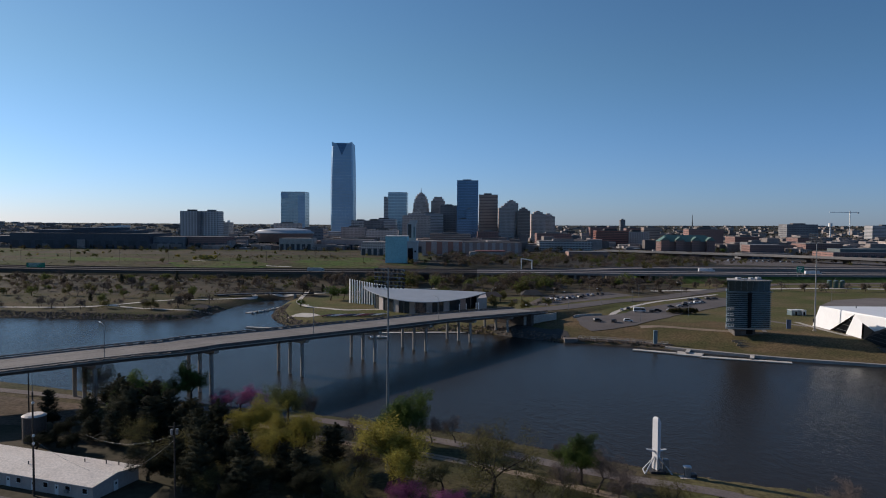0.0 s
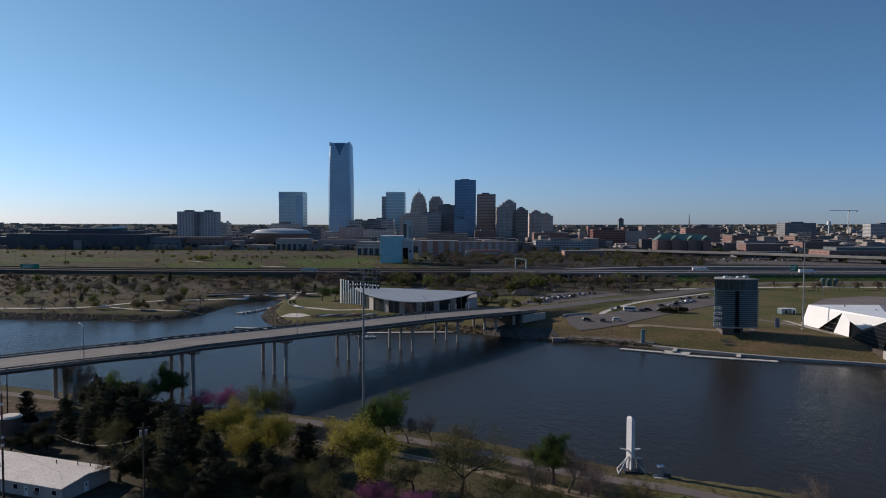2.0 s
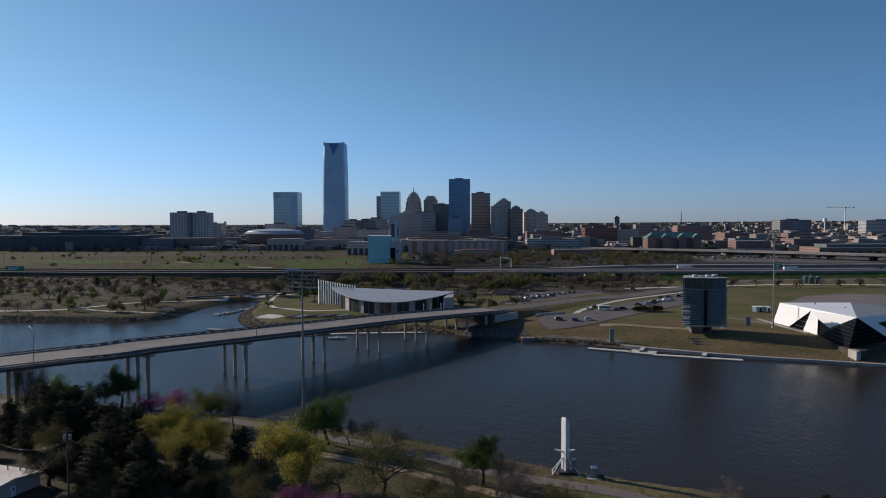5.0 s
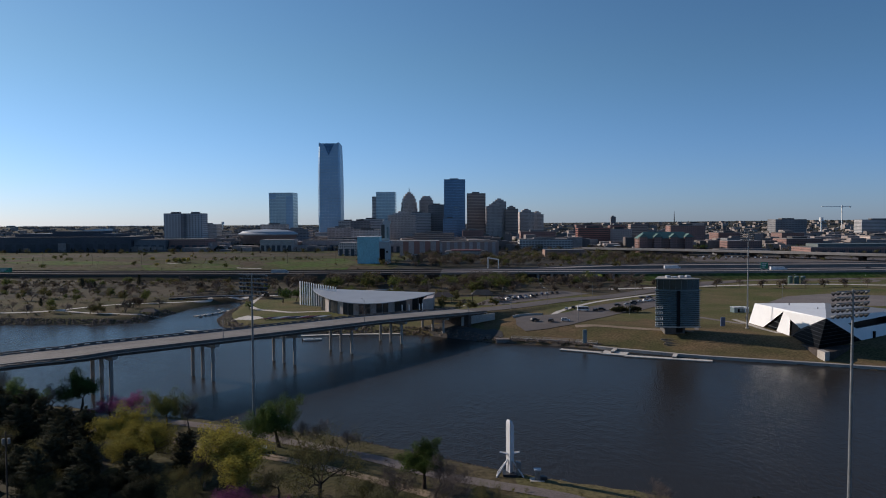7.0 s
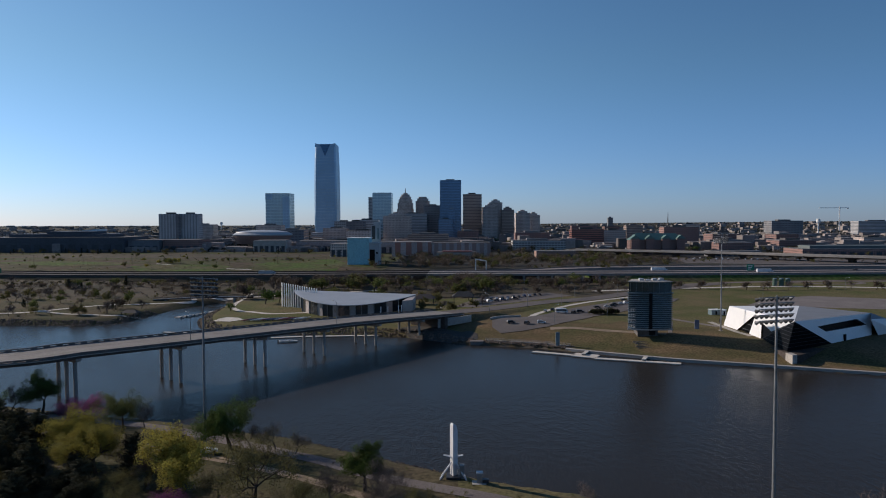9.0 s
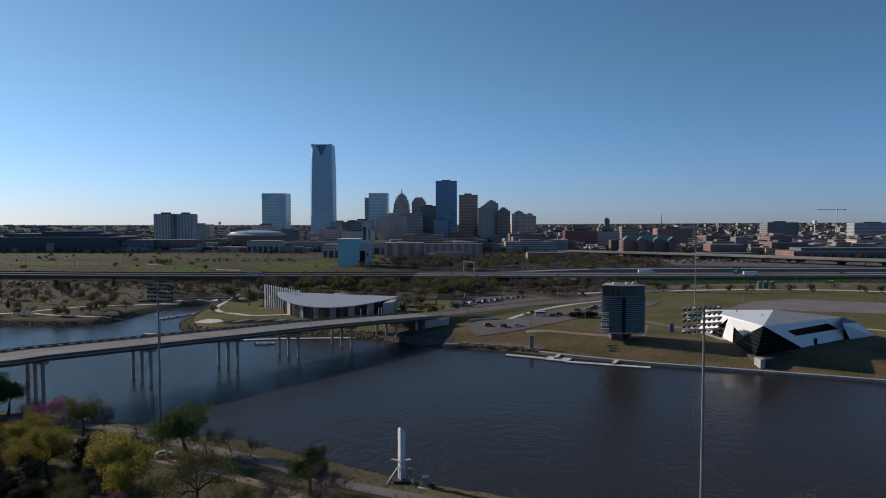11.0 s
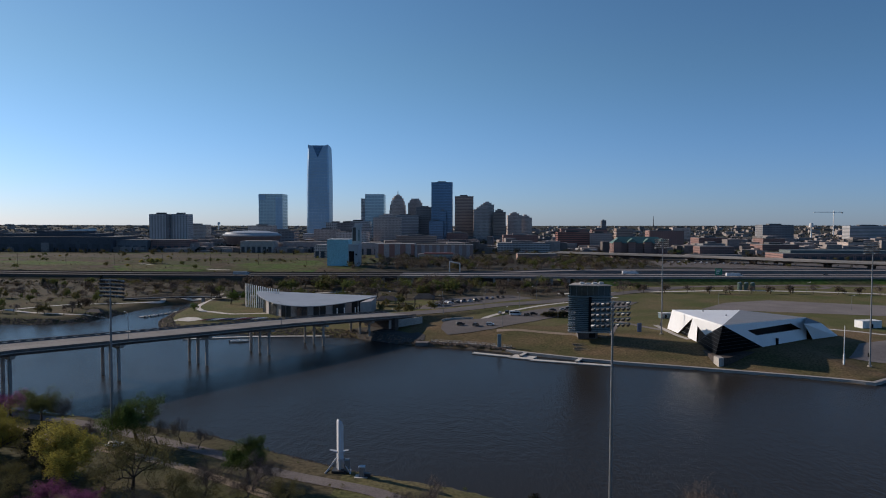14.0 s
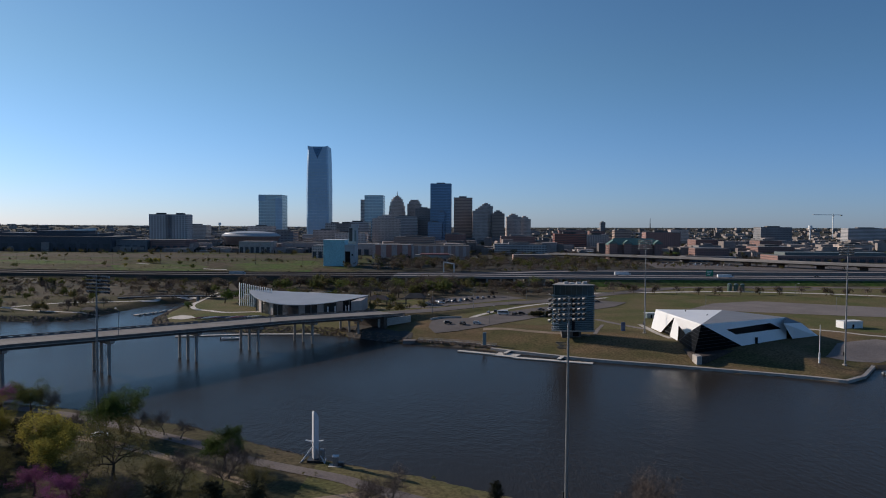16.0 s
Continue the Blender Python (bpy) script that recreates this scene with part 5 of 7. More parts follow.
def faceted_boathouse():
    t = thing("faceted_boathouse", "angular white metal-clad boathouse with large dark glass front", "boathouse")
    A, B, G, I = (185.5, 360.8, 16.8), (220.0, 358.0, 17.2), (187.8, 295.4, 18.2), (244.4, 337.3, 16.3)
    C, D, E = (184.4, 366.0, 5.2), (186.2, 324.5, 5.4), (186.3, 330.5, 16.6)
    E1, E2 = (185.3, 351.5, 5.3), (186.4, 338.6, 5.0)
    Fp, F2 = (187.0, 325.5, 13.3), (187.8, 317.0, 10.4)
    Hh, J, K, L = (213.2, 312.4, 5.5), (243.7, 335.0, 5.1), (214, 396, 10.5), (252, 374, 10.0)
    P = (185.4, 296.6, 5.15)
    poly_mesh("west_wall", [(A, E, E1, C)], M["white"], t)
    poly_mesh("west_wall", [(E, Fp, D, E2)], M["white"], t)
    poly_mesh("west_wall", [(E, G, F2, Fp)], M["white"], t)
    glass = poly_mesh("corner_glass", [((E[0] + 0.9, E[1], E[2] - 0.3), (E1[0] + 1.2, E1[1], 4.9), (E2[0] + 1.2, E2[1], 4.8))], M["glass_black"], t)
    for f in (0.3, 0.55, 0.8):
        a, b = Vector(E).lerp(Vector(E1), f), Vector(E).lerp(Vector(E2), f)
        part("mullion", tube(bmesh.new(), a + Vector((0.7, 0, 0)), b + Vector((0.7, 0, 0)), 0.10, 0.10, 6), M["steel"], glass)
    # this black triangle stands in for the finish tower's shadow on the wall
    poly_mesh("corner_glass", [((Fp[0] + 0.7, Fp[1], Fp[2] - 0.3), (D[0] + 0.7, D[1] - 0.2, D[2]), (F2[0] + 0.7, F2[1], F2[2]))], M["glass_black"], t)
    part("downpipe", tube(bmesh.new(), (188.4, 316.2, 17.2), (188.9, 317.4, 11.0), 0.14, 0.14, 8), M["steel"], t)
    poly_mesh("roof", [(A, B, G, E)], M["white"], t)
    # greyer than the lit facet, so the slope looks shaded
    poly_mesh("roof", [(B, I, G)], M["membrane"], t, "grey roof slope")
    poly_mesh("roof", [(A, K, B), (B, K, L, I)], M["membrane"], t)
    glass = poly_mesh("front_glass", [(G, F2, D, P), (G, P, Hh)], M["glass_black"], t, "dark reflective glazed front")
    for i in range(1, 8):
        f = i / 8
        a, b = Vector(G).lerp(Vector(P), f) + Vector((0.05, -0.15, 0)), Vector(G).lerp(Vector(Hh), f) + Vector((0.05, -0.15, 0))
        part("mullion", tube(bmesh.new(), a, b, 0.08, 0.08, 6), M["dark"], glass)
        b = Vector(G).lerp(Vector(D), f) + Vector((-0.12, 0, 0))
        part("mullion", tube(bmesh.new(), a + Vector((-0.12, 0.1, 0)), b, 0.08, 0.08, 6), M["dark"], glass)
    S = [(202.8, 306.0, 14.4), (232.5, 328.2, 14.6), (239.9, 333.1, 11.2), (209.0, 310.2, 11.5)]
    poly_mesh("front_wall", [(G, S[0], S[3], Hh), (G, I, S[1], S[0]), (I, J, S[2], S[1]), (J, Hh, S[3], S[2])], M["white"], t)
    bk = [(x - 1.3, y + 1.9, z - 0.3) for x, y, z in S]
    poly_mesh("slot_window", [tuple(bk)], M["glass_black"], t)
    poly_mesh("slot_reveal", [(S[i], S[(i + 1) % 4], bk[(i + 1) % 4], bk[i]) for i in range(4)], M["dark"], t)
    along = math.degrees(math.atan2(41.9, 56.6))
    part("door", box(bmesh.new(), -0.7, 0.7, -0.4, 0.3, 0, 3.6, pose(222.0, 318.9, 5.3, 0, 0, along)), M["glass_black"], t)
    W0, Wt, W1, W2 = (238.5, 327.5, 14.6), (252.4, 338.5, 13.4), (266.1, 346.8, 5.0), (247.2, 335.2, 5.0)
    poly_mesh("side_wing", [(W0, Wt, W1, W2)], M["white"], t)
    poly_mesh("side_wing", [(W0, I, L, Wt), (Wt, L, W1)], M["membrane"], t)
    poly_mesh("back_wall", [(A, C, (206, 400, 5), K), (K, (206, 400, 5), (262, 384, 5), L), (L, (262, 384, 5), W1)], M["white"], t)
    # concrete plinth that runs out to a prow over the bank
    out = [(184.2, 372), (184.2, 345), (184.8, 328), (183.8, 296), (183.8, 288.4), (188.6, 290.4), (191.5, 293), (213, 309.5), (241, 329), (268, 351), (264, 386), (207, 402)]
    # the plinth is coloured dark to carry the shadow under the glass front
    part("plinth", prism(bmesh.new(), out, 0.8, [5.0, 4.6, 4.3, 4.9, 4.9, 4.9, 4.9, 5.1, 5.0, 5.0, 5.0, 5.0]), M["soot_wall"], t)
    part("prow_block", prism(bmesh.new(), [(183.6, 294), (183.6, 287.8), (186.2, 289.2), (186.2, 294)], 0.8, 5.1), M["concrete"], t, "pale concrete prow block")
    for p in ((198, 350), (203, 332)):
        bm = bmesh.new()
        tube(bm, (*p, 16.0), (*p, 18.2), 0.3, 0.3, 8)
        part("roof_vent", bm, M["steel"], t)
    return t


faceted_boathouse()


# ---- curved boathouse with a lens-shaped roof and a row of tall white fins ----
def curved_boathouse():
    t = thing("curved_boathouse", "low glass boathouse under a curved grey roof with white fins", "boathouse")
    k = 24
    back = [(-66 + 81.5 * i / k, 457 - 1.0 * math.sin(math.pi * i / k)) for i in range(k + 1)]
    front = [(-66 + 81.5 * i / k, 455 - 50 * math.sin(math.pi * (i / k) ** 0.92) ** 0.8) for i in range(k + 1)]

    def zr(x):
        return 16.0 - 3.0 * (x + 66) / 81.5

    def zf(x):
        return zr(x) - 2.6 * math.sin(math.pi * min(max((x + 66) / 81.5, 0), 1))
    bm = bmesh.new()
    rows = []
    for (ax, ay), (bx, by) in zip(front, back):
        rows.append([bm.verts.new(p) for p in ((ax, ay, zf(ax) - 0.1), (bx, by, zr(bx) - 0.1), (bx, by, zr(bx) - 0.9), (ax, ay, zf(ax) - 0.5))])
    for a, b in zip(rows, rows[1:]):
        for i in range(4):
            bm.faces.new((a[i], a[(i + 1) % 4], b[(i + 1) % 4], b[i]))
    bm.faces.new(rows[0])
    bm.faces.new(rows[-1][::-1])
    part("roof", bm, M["roof_grey"], t, "pale grey metal roof")
    wall = [(x, y + 6.0) for x, y in front[3:-1]]
    ring = wall + [(12, 455), (-56, 455)]
    part("glass_wall", prism(bmesh.new(), ring, [lz(*p) - 0.5 for p in ring], [zf(x) - 0.75 if y < 452 else zr(x) - 1.2 for x, y in ring]), M["glass_grey"], t)
    for i in range(0, len(wall), 2):
        bm = bmesh.new()
        x, y = wall[i]
        box(bm, x - 0.25, x + 0.25, y - 0.5, y - 0.02, lz(x, y) - 0.3, zf(x) - 0.75)
        part("wall_post", bm, M["steel"], t)
    for i in range(1, len(wall) - 1, 3):
        bm = bmesh.new()
        x, y = wall[i]
        x2, y2 = wall[i + 1]
        prism(bm, [(x, y - 0.3), (x2, y2 - 0.3), (x2, y2 - 0.05), (x, y - 0.05)], lz(x, y) - 0.3, zf(x) - 1.2)
        part("wall_panel", bm, M["tan_wall"], t)
    bm = bmesh.new()
    prism(bm, [(9, 424), (15.2, 430), (15.2, 455), (13, 455)], 3.5, 12.2)
    part("end_wall", bm, M["tan_wall"], t)
    # the fins stand on an arc in front of the glass
    for i in range(16):
        f = i / 15
        x, y = -76 + 27.0 * f, 462 - 10 * math.sin(f * math.pi * 0.5) - 6 * f * f
        bm = bmesh.new()
        box(bm, -0.14, 0.14, -0.75, 0.75, lz(x, y) - 0.3, 20.3 - 2.6 * f, pose(x, y, 0, 0, 0, 30))
        part("fin", bm, M["white"], t, "tall white fin")
    bm = bmesh.new()
    prism(bm, [(-68, 458), (-54, 449), (-46, 447), (-46, 456)], 4, 14.8)
    part("bow_glass", bm, M["louvre"], t)
    for x, y in ((-2, 404), (2, 406), (8, 410), (9.5, 412)):
        bm = bmesh.new()
        box(bm, x - 0.25, x + 0.25, y - 0.25, y + 0.25, 3, 11)
        part("post", bm, M["white"], t)
    return t


curved_boathouse()


# ---- floodlight masts ----
def flood_mast(x, y, top, turn):
    zg = lz(x, y)
    t = thing("floodlight_mast", "tall tapered steel floodlight mast with rows of round lamps", "light mast", (x, y, zg), turn, "floodlight masts")
    h = top - zg
    bm = bmesh.new()
    tube(bm, (0, 0, -0.3), (0, 0, h), 0.42, 0.17, 12)
    part("pole", bm, M["steel"], t)
    bm = bmesh.new()
    tube(bm, (0, 0, -0.4), (0, 0, 0.5), 0.9, 0.9, 12)
    part("base", bm, M["concrete"], t)
    bm = bmesh.new()
    box(bm, -0.6, 0.6, -0.7, -0.43, 4.2, 6.0)
    part("control_box", bm, M["dark"], t)
    for r in range(5):
        z = h - 0.3 - r * 1.05
        n = 8
        bm = bmesh.new()
        box(bm, -4.0, 4.0, -0.1, 0.1, z - 0.08, z + 0.08)
        arm = part("crossarm", bm, M["steel"], t)
        for i in range(n):
            xx = -3.9 + 7.8 * i / (n - 1)
            bm = bmesh.new()
            tube(bm, (xx, -0.1, z - 0.2), (xx, -0.75, z - 0.42), 0.16, 0.40, 10)
            part("lamp", bm, M["lamp_shell"] if (3 * i + r) % 5 else M["steel"], arm)
    return t


flood_mast(-20.3, 172.8, 47.4, 160)
flood_mast(103.1, 125.3, 47.7, 200)
flood_mast(176, 347, 55.0, 200)
flood_mast(248, 289.5, 55.0, 200)


# ---- white wing-shaped monument on struts ----
def wing_monument():
    zg = lz(43.8, 157.6)
    t = thing("wing_monument", "white upright metal wing on splayed struts by the path", "monument", (43.8, 157.6, zg))
    o = (0.0, 0.0)
    a, b = (-0.76, 1.7), (1.05, 1.2)
    bm = bmesh.new()
    z0 = 0.6
    hi = 13.0
    lo = [bm.verts.new((*p, z0)) for p in (o, b, a)]
    mid = [bm.verts.new((p[0], p[1], z)) for p, z in ((o, hi - 0.5), (b, hi - 1.6), (a, hi - 0.7))]
    tip = [bm.verts.new((p[0] * 0.6 + c[0], p[1] * 0.6 + c[1], z)) for p, z, c in ((o, hi, (0, 0.3)), (b, hi - 0.6, (0.05, 0.3)), (a, hi - 0.1, (0, 0.3)))]
    for r0, r1 in ((lo, mid), (mid, tip)):
        for i in range(3):
            bm.faces.new((r0[i], r0[(i + 1) % 3], r1[(i + 1) % 3], r1[i]))
    bm.faces.new(lo[::-1])
    bm.faces.new(tip)
    part("wing", bm, M["wing"], t)
    for sx in (-1, 1):
        bm = bmesh.new()
        prism(bm, [(sx * 0.4, 0.6), (sx * 2.4, 0.9), (sx * 2.2, 1.5), (sx * 0.4, 1.6)], [4.7, 5.2, 5.2, 4.7], [5.0, 5.3, 5.3, 5.0])
        part("stub_wing", bm, M["wing"], t)
        for q in ((sx * 3.1, -1.2), (sx * 2.7, 2.2)):
            bm = bmesh.new()
            tube(bm, (sx * 0.5, 0.7, 3.6), (q[0], q[1], 0.1), 0.16, 0.16, 8)
            part("strut", bm, M["wing"], t)
        bm = bmesh.new()
        tube(bm, (sx * 3.1, -1.2, 0.15), (sx * 2.7, 2.2, 0.15), 0.14, 0.14, 8)
        part("foot_rail", bm, M["wing"], t)
    bm = bmesh.new()
    box(bm, 1.5, 2.6, -0.4, 1.2, 0.2, 3.2)
    part("ladder_frame", bm, M["steel"], t)
    bm = bmesh.new()
    box(bm, -1.6, 1.8, -0.8, 2.4, -0.3, 0.6)
    part("plinth", bm, M["dark"], t)
    p = thing("pump_cart", "small grey pump unit on a concrete pad", "machine", (50.0, 155.2, lz(50, 155.2)))
    part("pad", box(bmesh.new(), -1.8, 1.4, -1.2, 1.2, -0.2, 0.12), M["walkway"], p)
    part("housing", box(bmesh.new(), -0.7, 0.5, -0.5, 0.5, 0.13, 2.3), M["steel"], p)
    part("engine", box(bmesh.new(), 0.55, 2.0, -0.6, 0.7, 0.13, 0.9), M["dark"], p)
    part("cowl", box(bmesh.new(), -0.9, 0.7, -0.7, 0.7, 2.304, 2.6), M["wing"], p)
    return t


wing_monument()


# ---- light blue mill and grain tower ----
def mill():
    MB = mat("light_blue_siding", (0.36, 0.60, 0.64), 0.55, (0.30, 0.52, 0.56), 0.05, 0.6, 0.03)
    z = lz(-70, 815)
    t = thing("blue_mill", "light blue ribbed metal mill with white annex", "mill", (-73.5, 815, z - 1))
    part("hall", box(bmesh.new(), -16.5, 9.5, 0, 26, 0, 32.5), MB, t)
    for i in range(13):
        x = -16.2 + i * 2.12
        part("rib", box(bmesh.new(), x - 0.12, x + 0.12, -0.35, -0.004, 0, 32.3), MB, t)
    part("parapet", box(bmesh.new(), -17, 10, -0.5, 26.5, 32.504, 33.2), M["paint"], t)
    part("annex", box(bmesh.new(), 9.6, 21.5, -2, 20, 0, 25.5), M["roof_grey"], t, "white annex")
    part("annex_roof", box(bmesh.new(), 9.7, 22.2, -3, 21, 25.504, 27), M["roof_grey"], t)
    part("loading_door", box(bmesh.new(), 10.4, 16.5, -2.3, -2.004, 0, 19), M["glass_dark"], t, "tall dark opening")
    part("annex_window", box(bmesh.new(), 18, 20, -2.2, -2.004, 14, 16), M["glass_dark"], t)
    g = thing("grain_elevator", "pale concrete grain elevator with dark mural stripes", "elevator", (-61, 862, z - 1))
    part("headhouse", box(bmesh.new(), -6.5, 3.6, 0, 14, 0, 48), M["roof_grey"], g)
    for i in range(2):
        bm = bmesh.new()
        tube(bm, (-18 + i * 11, 20, 0), (-18 + i * 11, 20, 30), 5.4, 5.4, 16)
        part("silo", bm, M["roof_grey"], g)
    part("mural", box(bmesh.new(), -5.8, -1.5, -0.2, -0.004, 30, 47), M["dark"], g)
    part("mural", box(bmesh.new(), 1, 3.4, -0.2, -0.004, 30, 44), M["louvre"], g)
    part("cabin", box(bmesh.new(), -4, 5, 4, 12, 48.004, 52), M["roof_grey"], g)


mill()


# ---- arena, convention hall and other large low buildings ----
def arena():
    z = lz(-347, 1320) - 1
    t = thing("arena", "round brick arena with a pale shallow roof", "arena", (-347, 1350, z))
    k = 40
    ring = [(56 * math.cos(a), 50 * math.sin(a)) for a in (2 * math.pi * i / k for i in range(k))]
    bm = bmesh.new()
    rows = [[bm.verts.new((x * f, y * f, h)) for x, y in ring] for f, h in ((0.84, 0), (0.88, 9), (0.97, 18), (1.02, 24))]
    for a, b in zip(rows, rows[1:]):
        for i in range(k):
            bm.faces.new((a[i], a[(i + 1) % k], b[(i + 1) % k], b[i]))
    bm.faces.new(rows[-1])
    part("wall", bm, M_BRICKWALL, t)
    part("glass_band", prism(bmesh.new(), [(x * 0.9, y * 0.9) for x, y in ring], 2, 8), M["glass_dark"], t)
    bm = bmesh.new()
    lev = [(1.03, 24.004), (1.05, 26), (0.92, 29.5), (0.9, 31), (0.6, 33.5), (0.3, 34.5), (0.05, 35)]
    rows = [[bm.verts.new((x * f, y * f, h)) for x, y in ring] for f, h in lev]
    for a, b in zip(rows, rows[1:]):
        for i in range(k):
            bm.faces.new((a[i], a[(i + 1) % k], b[(i + 1) % k], b[i]))
    bm.faces.new(rows[-1])
    bm.faces.new(rows[0][::-1])
    part("roof", bm, M["roof_grey"], t)


M_BRICKWALL = mat("arena_brick", (0.30, 0.19, 0.15), 0.85, (0.22, 0.14, 0.115), 0.03, 0.5, 0.0)
M_SLATE = mat("slate_cladding", (0.065, 0.07, 0.085), 0.6, (0.045, 0.05, 0.065), 0.02, 0.3, 0.0)
M_SLATE2 = mat("grey_cladding", (0.17, 0.17, 0.18), 0.6, (0.13, 0.13, 0.14), 0.03, 0.3, 0.0)
M_PINK = mat("pink_painted_brick", (0.34, 0.25, 0.22), 0.85, (0.42, 0.36, 0.33), 0.02, 0.3, 0.0)
M_BALLROOF = mat("grey_green_roof", (0.11, 0.13, 0.13), 0.7, (0.09, 0.11, 0.11), 0.03, 0.4, 0.0)
M_REDROOF = mat("faded_red_roof", (0.25, 0.09, 0.07), 0.7, (0.19, 0.07, 0.06), 0.05, 0.5, 0.0)
M_GREENROOF = mat("green_metal_roof", (0.11, 0.19, 0.16), 0.6, (0.085, 0.15, 0.13), 0.05, 0.5, 0.0)
arena()


def hall(name, label, x0, x1, y, d, z1, material, extras=(), doors=0):
    zg = lz((x0 + x1) / 2, y) - 1
    t = thing(name, label, "building", ((x0 + x1) / 2, y, zg))
    w = (x1 - x0) / 2
    part("wall", box(bmesh.new(), -w, w, 0, d, 0, z1 - zg), material, t)
    part("roof", box(bmesh.new(), -w + 0.6, w - 0.6, 0.6, d - 0.6, z1 - zg + 0.004, z1 - zg + 0.6), ROOF_FLAT, t)
    for k, (a, b, zt, m) in enumerate(extras):
        part("upper_hall", box(bmesh.new(), a - (x0 + x1) / 2, b - (x0 + x1) / 2, d * (0.2 + 0.06 * k), d * (0.8 - 0.06 * k), z1 - zg + 0.61, zt - zg), m, t)
    for i in range(doors):
        xx = -w + (i + 0.5) * 2 * w / doors
        part("bay", box(bmesh.new(), xx - w / doors * 0.6, xx + w / doors * 0.6, -0.4, -0.004, 1, (z1 - zg) * 0.55), M["bay"], t)
    return t


F_MURAL_RED = facade("red_mural_bays", (0.42, 0.33, 0.30), (0.31, 0.15, 0.12), floor_h=30, bay=16, sill=0.1, pier=0.5)
F_MURAL = facade("painted_warehouse_bays", (0.38, 0.32, 0.30), (0.27, 0.19, 0.17), floor_h=30, bay=11, sill=0.1, pier=0.45)
hall("convention_hall", "long dark slate convention hall with stepped roof", -765, -525, 1150, 90, 36, M_SLATE, ((-735, -560, 42, M_SLATE), (-672, -590, 46, M_SLATE)), 12)
bm = bmesh.new()
prism(bm, [(-640, 1200), (-596, 1200), (-596, 1230), (-640, 1230)], 46.2, [46.4, 50, 50, 46.4])
tagged(part("sloped_skylight", bm, M["paint"]), "pale sloped skylight on a slate roof", "skylight")
hall("low_hall", "pale low hall beside the convention centre", -524, -470, 1160, 50, 31, M_SLATE2, (), 4)
hall("low_hall", "red brick low hall with flat roof", -468, -405, 1170, 50, 31, F_BRICK, (), 5)
hall("low_hall", "dark low hall with flat roof", -900, -770, 1180, 50, 30, M_SLATE, (), 6)
hall("low_hall", "pale long low hall", -305, -250, 1150, 40, 30, M["concrete"], (), 6)
hall("mural_warehouse", "low warehouse with red and white painted bays", -56, 2, 1000, 40, 31, F_MURAL_RED, (), 0)
hall("mural_warehouse", "long low warehouse with pink and white painted bays", 2.5, 88, 1000, 40, 30, F_MURAL, (), 0)
hall("stone_hall", "brown stone hall with tall windows", -146, -112, 1000, 40, 29, F_STONE, (), 4)
hall("low_hall", "long tan low hall", -240, -150, 1180, 40, 28, M_PINK, (), 8)
hall("low_hall", "pale long low hall", -110, -60, 1100, 40, 29, M_PINK, (), 4)
hall("ballpark", "dark brick ballpark with green upper deck", 540, 720, 1010, 60, 19, F_BRICK, ((556, 710, 24, M_BALLROOF),), 14)
hall("low_hall", "long white low store with red flat roof", 12, 66, 930, 26, 19, M["concrete"], ((20, 60, 21, M_REDROOF),), 6)
hall("low_hall", "brown low restaurant building", 150, 205, 960, 30, 19, M_BRICKWALL, (), 6)
hall("low_hall", "dark brick block with flat roof", 420, 470, 1010, 30, 29, F_BRICK, (), 4)
hall("low_hall", "long pale low store building", 398, 470, 985, 24, 18, M_SLATE2, (), 9)


def hip_hotel():
    z = lz(340, 1040) - 1
    t = thing("gabled_hotel", "red brick hotel with steep green metal roofs", "hotel", (341, 1045, z))
    part("wall", box(bmesh.new(), -40, 40, 0, 24, 0, 23), F_BRICK, t)
    for x in (-34, -12, 12, 34):
        part("gable_bay", box(bmesh.new(), x - 6, x + 6, -4, 2, 0, 25), F_BRICK, t)
        bm = bmesh.new()
        vs = [bm.verts.new(p) for p in ((x - 7, -5, 25), (x + 7, -5, 25), (x + 7, 6, 25), (x - 7, 6, 25), (x, -5, 30.5), (x, 8, 30.5))]
        for f in ((0, 1, 4), (1, 2, 5, 4), (2, 3, 5), (3, 0, 4, 5), (3, 2, 1, 0)):
            bm.faces.new([vs[i] for i in f])
        part("gable_roof", bm, M_GREENROOF, t)
    bm = bmesh.new()
    vs = [bm.verts.new(p) for p in ((-41, -1, 23.004), (41, -1, 23.004), (41, 25, 23.004), (-41, 25, 23.004), (-30, 12, 33), (30, 12, 33))]
    for f in ((0, 1, 5, 4), (1, 2, 5), (2, 3, 4, 5), (3, 0, 4), (3, 2, 1, 0)):
        bm.faces.new([vs[i] for i in f])
    part("main_roof", bm, M_GREENROOF, t)


hip_hotel()


def crane(x, y, top):
    z = lz(x, y)
    t = thing("tower_crane", "pale lattice tower crane above the town", "crane", (x, y, z))
    part("mast", box(bmesh.new(), -1.2, 1.2, -1.2, 1.2, 0, top - z), M["paint"], t)
    part("jib", box(bmesh.new(), -75, -1.3, -0.9, 0.9, top - z - 6, top - z - 4), M["paint"], t)
    part("counter_jib", box(bmesh.new(), 1.3, 34, -0.9, 0.9, top - z - 6, top - z - 4), M["paint"], t)
    part("counterweight", box(bmesh.new(), 27, 33, -1.5, 1.5, top - z - 9, top - z - 6.01), M["concrete"], t)
    part("cab", box(bmesh.new(), 1.3, 4, -1.4, 1.4, top - z - 9, top - z - 6.01), M["paint"], t)


